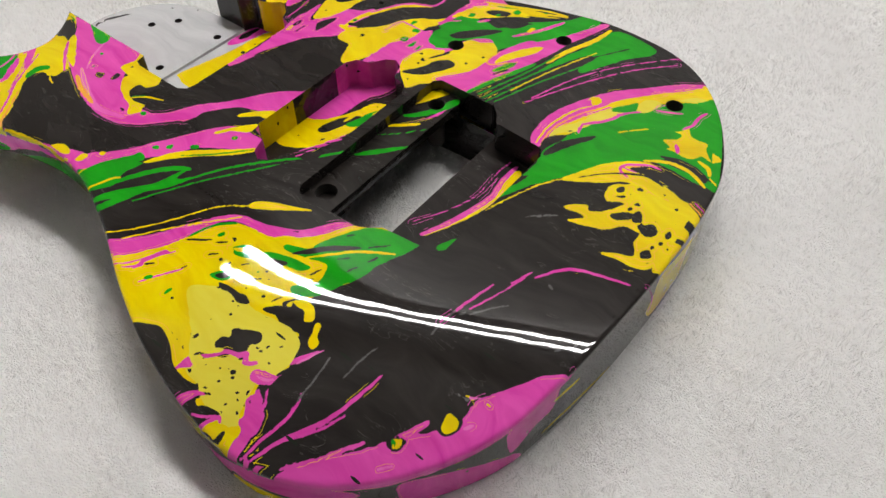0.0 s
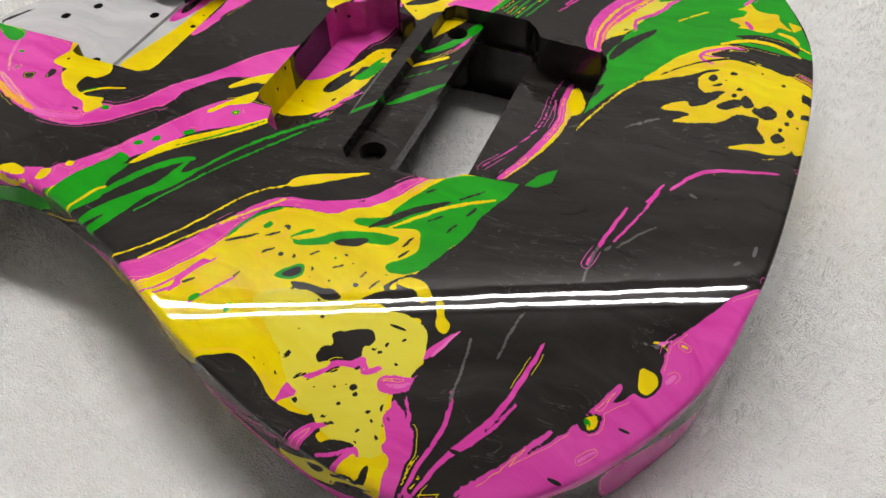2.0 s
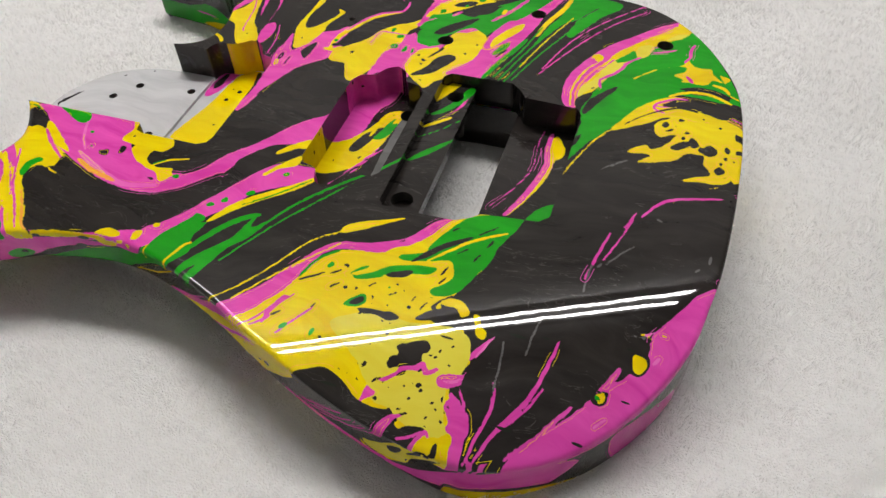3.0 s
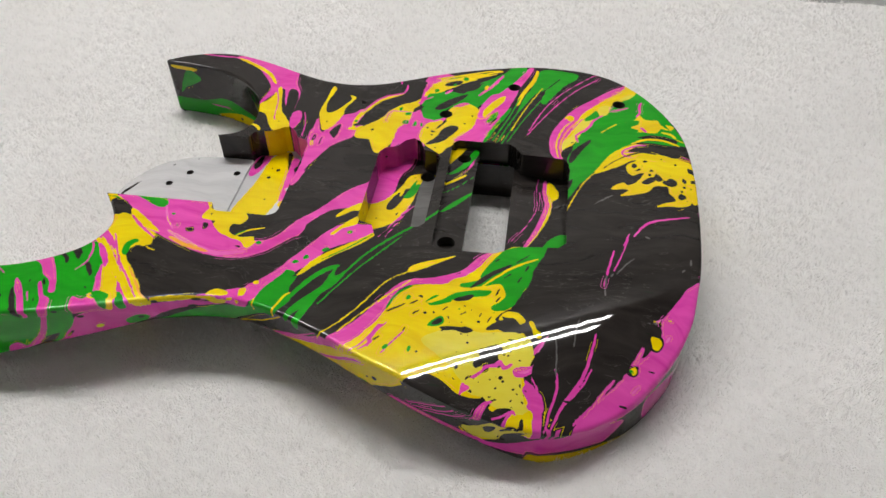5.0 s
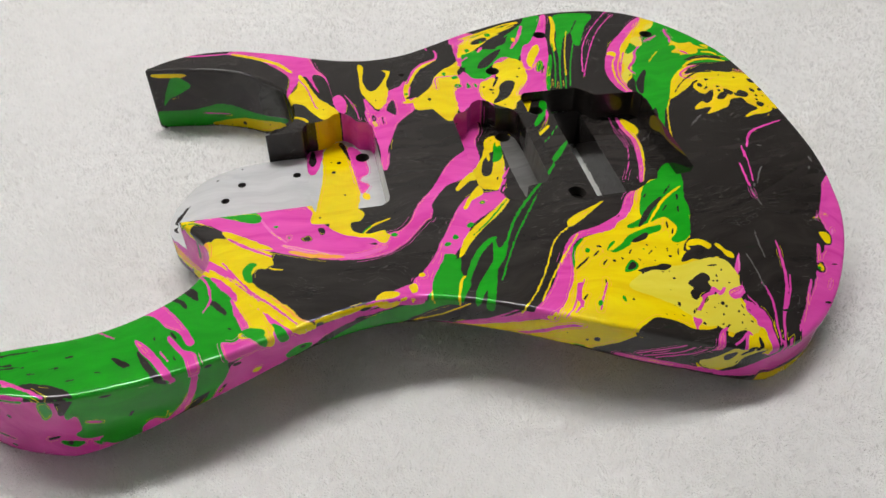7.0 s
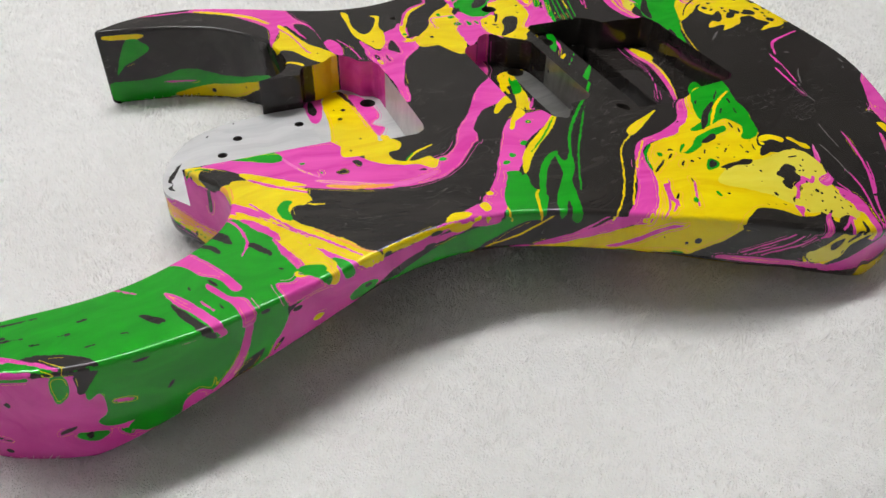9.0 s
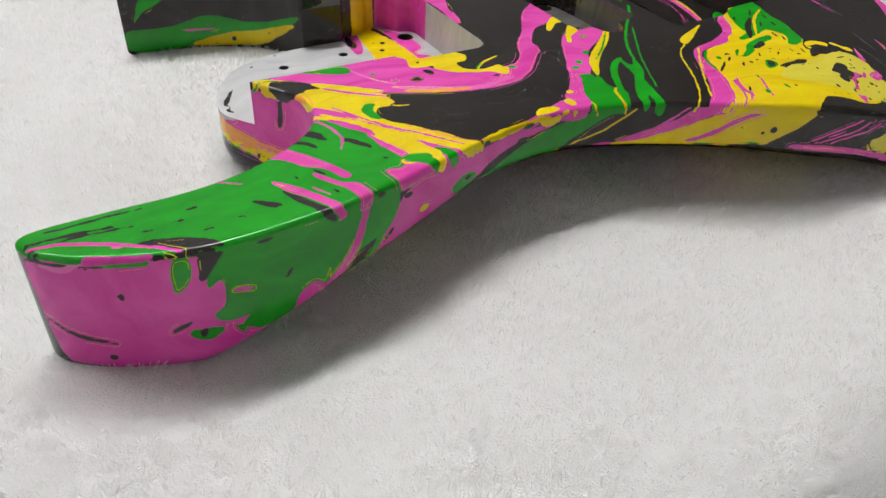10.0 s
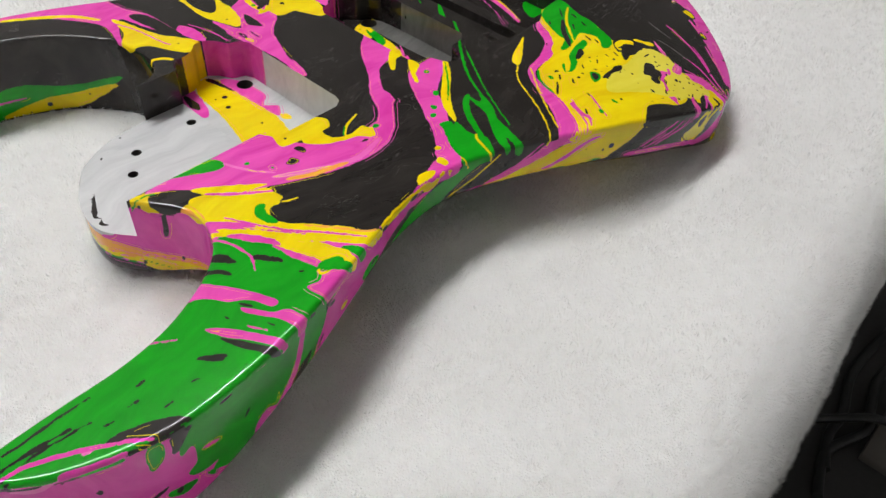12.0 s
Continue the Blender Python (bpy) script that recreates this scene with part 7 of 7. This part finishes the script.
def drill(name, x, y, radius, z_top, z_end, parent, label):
    """A drilled hole: its wall and its end, coloured near black for the shade inside."""
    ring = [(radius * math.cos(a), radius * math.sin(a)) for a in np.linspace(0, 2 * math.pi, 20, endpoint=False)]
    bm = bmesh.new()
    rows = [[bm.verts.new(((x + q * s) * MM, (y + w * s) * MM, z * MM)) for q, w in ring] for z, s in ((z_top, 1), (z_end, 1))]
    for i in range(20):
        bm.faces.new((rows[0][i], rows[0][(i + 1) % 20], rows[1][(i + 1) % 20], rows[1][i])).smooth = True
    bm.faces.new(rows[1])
    return part(name, bm, SHADOWED_WOOD, parent, label)


def circle(x, y, r, n=20):
    return np.array([(x + r * math.cos(a), y + r * math.sin(a)) for a in np.linspace(0, 2 * math.pi, n, endpoint=False)])


shell = build_shell()

# neck pocket and neck pickup route
SCREWS = [(-139, 16, 2.2), (-148, 4, 2.2), (-109, 19, 2.2), (-112, -19, 2.2)]
OVERSPRAY = COLOURS.index("w")
POURED["neck_wall"] = [
    (COLOURS.index("y"), np.array([(-95, 36), (-82, 36), (-80, 55), (-95, 55)], float), 0.0, True),
    (COLOURS.index("p"), np.array([(-80.5, 36), (-62, 10), (-60, 60), (-79, 60)], float), 0.0, True),
    (COLOURS.index("p"), np.array([(-175, -40), (-120, -40), (-120, -22), (-175, -22)], float), 0.0, True),
    (OVERSPRAY, np.array([(-65.2, -34), (-62, -34), (-62, 22), (-65.2, 22)], float), 0.0, True)]
POURED["bridge_wall"] = [
    (COLOURS.index("y"), np.array([(-22, -30), (-12, -30), (-12, -8), (-22, -8)], float), 0.0, True),
    (COLOURS.index("p"), np.array([(-22, 22), (-12, 22), (3, 38), (3, 50), (-22, 50)], float), 0.0, True),
    (COLOURS.index("p"), np.array([(-20, -31), (-14, -31), (4, -50), (-20, -50)], float), 0.0, True),
    (COLOURS.index("s"), np.array([(18.6, -36), (22, -36), (22, 12), (18.6, 12)], float), 0.0, True)]
neck_pocket = build_walls("neck_pocket", pocket, False, 22.5, where="neck_wall", label="bare white neck pocket with four screw holes")
step_x = -103.0
pocket_loop = np.vstack([heel, [(-103.2, 34), (-103.2, -30)]])
build_floor("pocket_floor", even(pocket_loop, 1.5, True), 24.0, "neck", 5, neck_pocket, "bare white primed wood", [circle(*s) for s in SCREWS], 3.0)
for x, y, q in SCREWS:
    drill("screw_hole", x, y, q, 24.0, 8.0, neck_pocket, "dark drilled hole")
neck_loop = np.array([(-103.2, -30), (-102, -35), (-98, -36.5), (-69, -36.5), (-65, -34), (-64, -30), (-64, 32), (-66, 36), (-72, 38), (-75, 44), (-79, 48), (-84, 48), (-88, 44), (-92, 42), (-100, 41), (-102, 38), (-103.2, 34)], float)
build_floor("pickup_route_floor", even(neck_loop, STEP, True), 22.5, "neck", 5, neck_pocket, "route floor splashed with yellow and pink paint", [circle(-71, 30, 4)])
drill("wire_hole", -71, 30, 4, 22.5, 6, neck_pocket, "dark drilled hole")
rise = [(-103.2, -30, 24), (-103.2, 34, 24), (-103.2, 34, 22.5), (-103.2, -30, 22.5)]
lip = mesh_of("step", np.array(rise) * MM, [(0, 1, 2, 3)])
give_paint(lip, np.array(rise)[:, :2], "neck", 5)
part("step", lip, PAINT, neck_pocket)

# heel below the pocket
heel_out = outward(heel)
heel_out = heel_out * np.sign((heel_out * (heel - np.array([-120, 0]))).sum(1))[:, None]
zs = np.linspace(24, 8, 12)
heel_rings = [np.c_[heel, np.full(len(heel), z)] for z in zs] + [np.c_[heel - heel_out * 8 * (1 - math.cos(a)), np.full(len(heel), 8 - 9 * math.sin(a))] for a in np.linspace(0, math.pi / 2, 6)[1:]]
heel_data = mesh_of("heel", np.vstack(heel_rings) * MM, strips(heel_rings, False))
heel_run = np.arange(len(heel)) * STEP
POURED["heel"] = []
vein("heel", "w", 4, [(10, 18), (35, 18), (60, 17)])
vein("heel", "o", 6.5, [(-5, 28.5), (15, 24), (35, 20), (60, 17.5), (120, 18)])
vein("heel", "y", 4, [(-5, 32.5), (15, 28), (35, 24), (60, 21), (120, 21)])
vein("heel", "o", 1.2, [(-5, 32), (15, 27.6), (35, 23.5), (60, 20.6)])
vein("heel", "g", 1.2, [(-5, 35), (15, 30.3), (35, 26.4), (60, 23)])
pool("heel", "k", [(-5, 45), (-5, 36), (15, 31.2), (35, 27.2), (70, 23), (130, 23), (130, 46)])
vein("heel", "k", 2.5, [(40, 18), (52, 19), (60, 18)])
give_paint(heel_data, np.vstack([np.c_[heel_run, np.full(len(heel), TOP - z)] for z in zs] + [np.c_[heel_run, np.full(len(heel), 34 + 8 * math.sin(a))] for a in np.linspace(0, math.pi / 2, 6)[1:]]), "heel", 1)
part("heel", heel_data, PAINT, guitar, "rounded heel with pink and yellow bands")

# bridge pickup route
bridge_loop = even(np.array(BRIDGE_ROUTE, float), STEP, True)
bridge_route = build_walls("bridge_pickup_route", bridge_loop, True, 26.0, where="bridge_wall", label="pickup route with pink and yellow floor")
build_floor("route_floor", bridge_loop, 26.0, "bridge", 0, bridge_route, "", [circle(12, 29, 4.5)])
drill("wire_hole", 12, 29, 4.5, 26.0, 8, bridge_route, "dark drilled hole")

# tremolo route: stud ledge, through hole and recess
trem_loop = even(np.array(TREMOLO_ROUTE, float), STEP, True)
POURED["plain"] = []
trem_route = build_walls("tremolo_route", trem_loop, True, 26.0, where="plain", label="stepped black tremolo route with an opening through the body")


def clip_loop(loop, lo, hi):
    p = np.array([q for q in loop], float)
    p[:, 0] = np.clip(p[:, 0], lo, hi)
    keep = [i for i in range(len(p)) if np.linalg.norm(p[i] - p[i - 1]) > 0.05]
    return p[keep]


STUDS = [(33, -39, 5.0), (34, 38, 4.2)]
build_floor("stud_ledge", clip_loop(trem_loop, 26, 42.5), 36.0, "ledge", 0, trem_route, "", [circle(*s) for s in STUDS])
for x, y, q in STUDS:
    drill("stud_hole", x, y, q, 36.0, 12, trem_route, "dark stud hole")
build_floor("recess_floor", clip_loop(trem_loop, 65.0, 98), 26.0, "recess", 0, trem_route)
# the spring cavity behind is wider than the opening, so the ledge overhangs it
front = even(np.array([(42.5, -47.5), (65, -47.5), (65, 46), (42.5, 46)], float), 2, True)
behind = front.copy()
behind[:, 0] = np.where(front[:, 0] < 43, 22.0, front[:, 0])
tops = np.where(front[:, 0] < 43, 36.0, np.where(front[:, 0] > 64.5, 26.0, 27.0))
well_rings = [np.c_[front, tops], np.c_[front, np.minimum(tops, 31.0)], np.c_[behind, np.minimum(tops, 30.5)], np.c_[behind, np.full(len(front), 1.5)]]
well_data = mesh_of("well", np.vstack(well_rings) * MM, strips(well_rings, True), False)
give_paint(well_data, np.vstack([front] * 4), "plain", 0)
part("well", well_data, PAINT, trem_route, "black inner walls of the opening")

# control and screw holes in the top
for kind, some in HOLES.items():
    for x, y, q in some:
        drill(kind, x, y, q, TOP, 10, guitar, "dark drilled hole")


# ---- the plush blanket on the bench ----
FRONT, BACK, SIDE = -0.257, 0.363, 0.75


def tuft(x, y):
    """Soft mounds in the pile, a thumb's width across."""
    return 0.0008 * np.sin(x * 210 + 2.2 * np.sin(y * 130) + np.sin(y * 61)) * np.sin(y * 190 + 2.2 * np.sin(x * 120) + np.sin(x * 53))


def lay(x, y):
    """The blanket's height: gentle rumples, rolling over the bench's front edge."""
    z = 0.0013 * np.sin(x * 31 + 2 * np.sin(y * 17)) + 0.0018 * np.sin(y * 43 + 1.7 * np.sin(x * 13)) + 0.0007 * np.sin(x * 83 + y * 61)
    return z - 0.0008 + tuft(x, y)


def drape(u, v):
    """Place and normal for a point v along the blanket from its back edge to its hanging front."""
    bend = 0.036
    run = BACK - v
    edge = FRONT + bend + 0.08 * np.clip(u, -0.12, 0.12)
    a = np.clip((edge - run) / bend, 0, math.pi / 2)
    down = np.maximum(0, (edge - run) - bend * math.pi / 2)
    flat = run > edge
    y = np.where(flat, run, edge - bend * np.sin(a))
    z = np.where(flat, lay(u, run), lay(u, edge) - bend * (1 - np.cos(a)) - down)
    ny, nz = np.where(flat, 0.0, -np.sin(a)), np.where(flat, 1.0, np.cos(a))
    return np.stack([u, y, z], -1), np.stack([0 * u, ny, nz], -1)


def build_blanket():
    us, vs = np.linspace(-SIDE, SIDE, 401), np.linspace(0, BACK - FRONT + 0.25, 241)
    uu, vv = np.meshgrid(us, vs)
    p, _ = drape(uu.ravel(), vv.ravel())
    n = len(us)
    faces = [(r * n + i, (r + 1) * n + i, (r + 1) * n + i + 1, r * n + i + 1) for r in range(len(vs) - 1) for i in range(n - 1)]
    blanket = tagged(part("blanket", mesh_of("blanket", p, faces), FUR_BACKING), "white short-pile plush blanket spread over the bench", "blanket")
    rng = np.random.default_rng(7)
    count = 640000
    u = rng.uniform(-0.44, 0.44, count)
    v = rng.uniform(0, BACK - FRONT + 0.16, count)
    root, up = drape(u, v)
    # tufts lean together in soft patches
    cell = 0.0075
    wu = u + 0.0022 * np.sin(u * 310 + v * 140) + 0.0012 * np.sin(v * 517)
    wv = v + 0.0022 * np.sin(v * 290 - u * 160) + 0.0012 * np.sin(u * 611)
    cu, cv = np.floor(wu / cell), np.floor(wv / cell)
    wisp = np.abs(np.sin(cu * 12.9898 + cv * 78.233) * 43758.5453) % 1.0
    bulk = np.abs(np.sin(cu * 39.346 + cv * 11.135) * 24634.6345) % 1.0
    pull = np.stack([(cu + 0.5 + 0.5 * (bulk - 0.5)) * cell - wu, -((cv + 0.5 + 0.5 * (wisp - 0.5)) * cell - wv) * up[:, 2], 0 * u], 1)
    turn = 2.4 * np.sin(u * 90 + 2 * np.sin(v * 70)) + 2.0 * np.sin(v * 110 + 2 * np.sin(u * 60)) + 1.2 * wisp + rng.normal(0, 0.9, count)
    lean = np.stack([np.cos(turn), np.sin(turn) * np.abs(up[:, 2]), 0 * turn], 1)
    tall = rng.uniform(0.0022, 0.0040, count)[:, None] * (0.66 + 0.32 * bulk + 0.18 * np.sin(u * 57 + 2 * np.sin(v * 41)) + 0.15 * np.sin(u * 210 + 3 * np.sin(v * 170)) * np.sin(v * 190 + 2 * np.sin(u * 130)))[:, None]
    run = BACK - v
    fall = -np.stack([tuft(u + 0.001, run) - tuft(u - 0.001, run), (tuft(u, run + 0.001) - tuft(u, run - 0.001)) * up[:, 2], 0 * u], 1) / 0.002
    wide = rng.uniform(0.00009, 0.00018, count)[:, None]
    side = np.cross(lean, up) * wide
    slope = rng.uniform(0.05, 0.65, count)[:, None]
    mid = root + up * tall * 0.6 + lean * tall * slope * 0.35 + pull * 0.22 + fall * tall * 1.1
    tip = root + up * tall * 0.9 + lean * tall * slope * 0.7 + pull * 0.52 + fall * tall * 2.6
    verts = np.stack([root - side, root + side, mid + side * 0.8, mid - side * 0.8, tip], 1).reshape(-1, 3)
    k = np.arange(count)[:, None] * 5
    data = bpy.data.meshes.new("pile")
    data.vertices.add(count * 5)
    data.vertices.foreach_set("co", verts.astype(np.float32).ravel())
    loops = np.concatenate([k + [0, 1, 2, 3], k + [3, 2, 4]], 1)
    data.loops.add(count * 7)
    data.loops.foreach_set("vertex_index", loops.astype(np.int32).ravel())
    starts = (np.arange(count)[:, None] * 7 + [0, 4]).ravel()
    data.polygons.add(count * 2)
    data.polygons.foreach_set("loop_start", starts.astype(np.int32))
    data.update(calc_edges=True)
    tagged(part("plush", data, FUR, blanket, "soft white plush fibres"), kind="stuff")
    return blanket


build_blanket()


# ---- bench, floor, room ----
def build_bench():
    bench = tagged(new("workbench"), "grey workbench under the plush blanket", "bench")
    part("worktop", box(bmesh.new(), (-0.95, FRONT + 0.028, -0.050), (0.95, 0.80, -0.014), 0.003), BENCH, bench)
    for x in (-0.88, 0.88):
        for y in (-0.20, 0.74):
            part("leg", box(bmesh.new(), (x - 0.03, y - 0.03, -0.78), (x + 0.03, y + 0.03, -0.050), 0.003), METAL, bench)
    return bench


build_bench()


def slab(name, lo, hi, mat):
    return tagged(part(name, box(bmesh.new(), lo, hi), mat), kind="structure")


X0, X1, Y0, Y1, Z0, Z1 = -2.6, 2.4, -2.4, 1.75, -0.78, 2.05
slab("floor", (X0, Y0, Z0 - 0.1), (X1, Y1, Z0), FLOOR)
slab("ceiling", (X0, Y0, Z1), (X1, Y1, Z1 + 0.1), CEILING)
slab("wall_north", (X0, Y1, Z0 - 0.1), (X1, Y1 + 0.12, Z1 + 0.1), GREY_WALL)
slab("wall_south", (X0, Y0 - 0.12, Z0 - 0.1), (X1, Y0, Z1 + 0.1), DULL_WALL)
slab("wall_west", (X0 - 0.12, Y0 - 0.12, Z0 - 0.1), (X0, Y1 + 0.12, Z1 + 0.1), WALL)
slab("wall_east", (X1, Y0 - 0.12, Z0 - 0.1), (X1 + 0.12, Y1 + 0.12, Z1 + 0.1), GREY_WALL)


def build_light(y):
    """A twin-tube ceiling light along the bench."""
    lamp = tagged(new("ceiling_light"), "twin-tube ceiling light on a black steel batten", "ceiling light")
    z, x0, x1 = 1.93, -1.42, 0.74
    part("batten", box(bmesh.new(), (x0 - 0.03, y - 0.10, z + 0.05), (x1 + 0.03, y + 0.10, Z1 - 0.03), 0.006), BLACK_STEEL, lamp)
    # unseen panel, added so the gloss mirrors a dark band round the tubes
    part("unseen_panel", box(bmesh.new(), (x0 - 0.6, y - 0.55, Z1 - 0.03), (x1 + 0.9, y + 0.21, Z1 - 0.002), 0.004), BLACK_STEEL, lamp, "unseen dark panel added above the batten to darken the gloss reflection")
    for dy in (-0.058, 0.058):
        part("tube", tube(bmesh.new(), [(x0, y + dy, z), (x1, y + dy, z)], 0.019, 16), GLOW, lamp, "lit white tube")
        for x in (x0 - 0.012, x1 + 0.012):
            part("socket", box(bmesh.new(), (x - 0.012, y + dy - 0.02, z - 0.025), (x + 0.012, y + dy + 0.02, z + 0.05), 0.003), METAL, lamp)
    return lamp


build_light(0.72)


# ---- cables on the floor in front of the bench ----
def build_cable(points, radius, label):
    bm = tube(bmesh.new(), [tuple(p) for p in np.array([np.r_[a, b] for a, b in zip(glide([q[:2] for q in points], 8, False), np.interp(np.linspace(0, len(points) - 1, 8 * (len(points) - 1) + 1), range(len(points)), [q[2] for q in points]))])], radius, 8)
    return tagged(part("cable", bm, CABLE), label, "cable", "cables below the bench")


build_cable([(0.60, -0.32, -0.772), (0.66, -0.30, -0.772), (0.72, -0.30, -0.772), (0.82, -0.28, -0.772), (1.0, -0.30, -0.772)], 0.008, "black rubber cable lying on the dark floor")
build_cable([(0.55, -0.33, -0.772), (0.63, -0.31, -0.772), (0.71, -0.34, -0.772), (0.76, -0.33, -0.772), (0.85, -0.32, -0.772), (1.0, -0.38, -0.772)], 0.008, "black rubber cable lying on the dark floor")
build_cable([(0.60, -0.20, -0.765), (0.66, -0.27, -0.756), (0.73, -0.34, -0.756), (0.76, -0.40, -0.772), (0.80, -0.52, -0.772)], 0.007, "black rubber cable lying on the dark floor")


def build_mat():
    """A brown board lying on the floor beside the cables."""
    return tagged(part("floor_board", box(bmesh.new(), (0.66, -0.80, -0.78), (1.15, -0.35, -0.768), 0.002), BOARD), "dull brown board lying flat on the dark floor", "board")


build_mat()
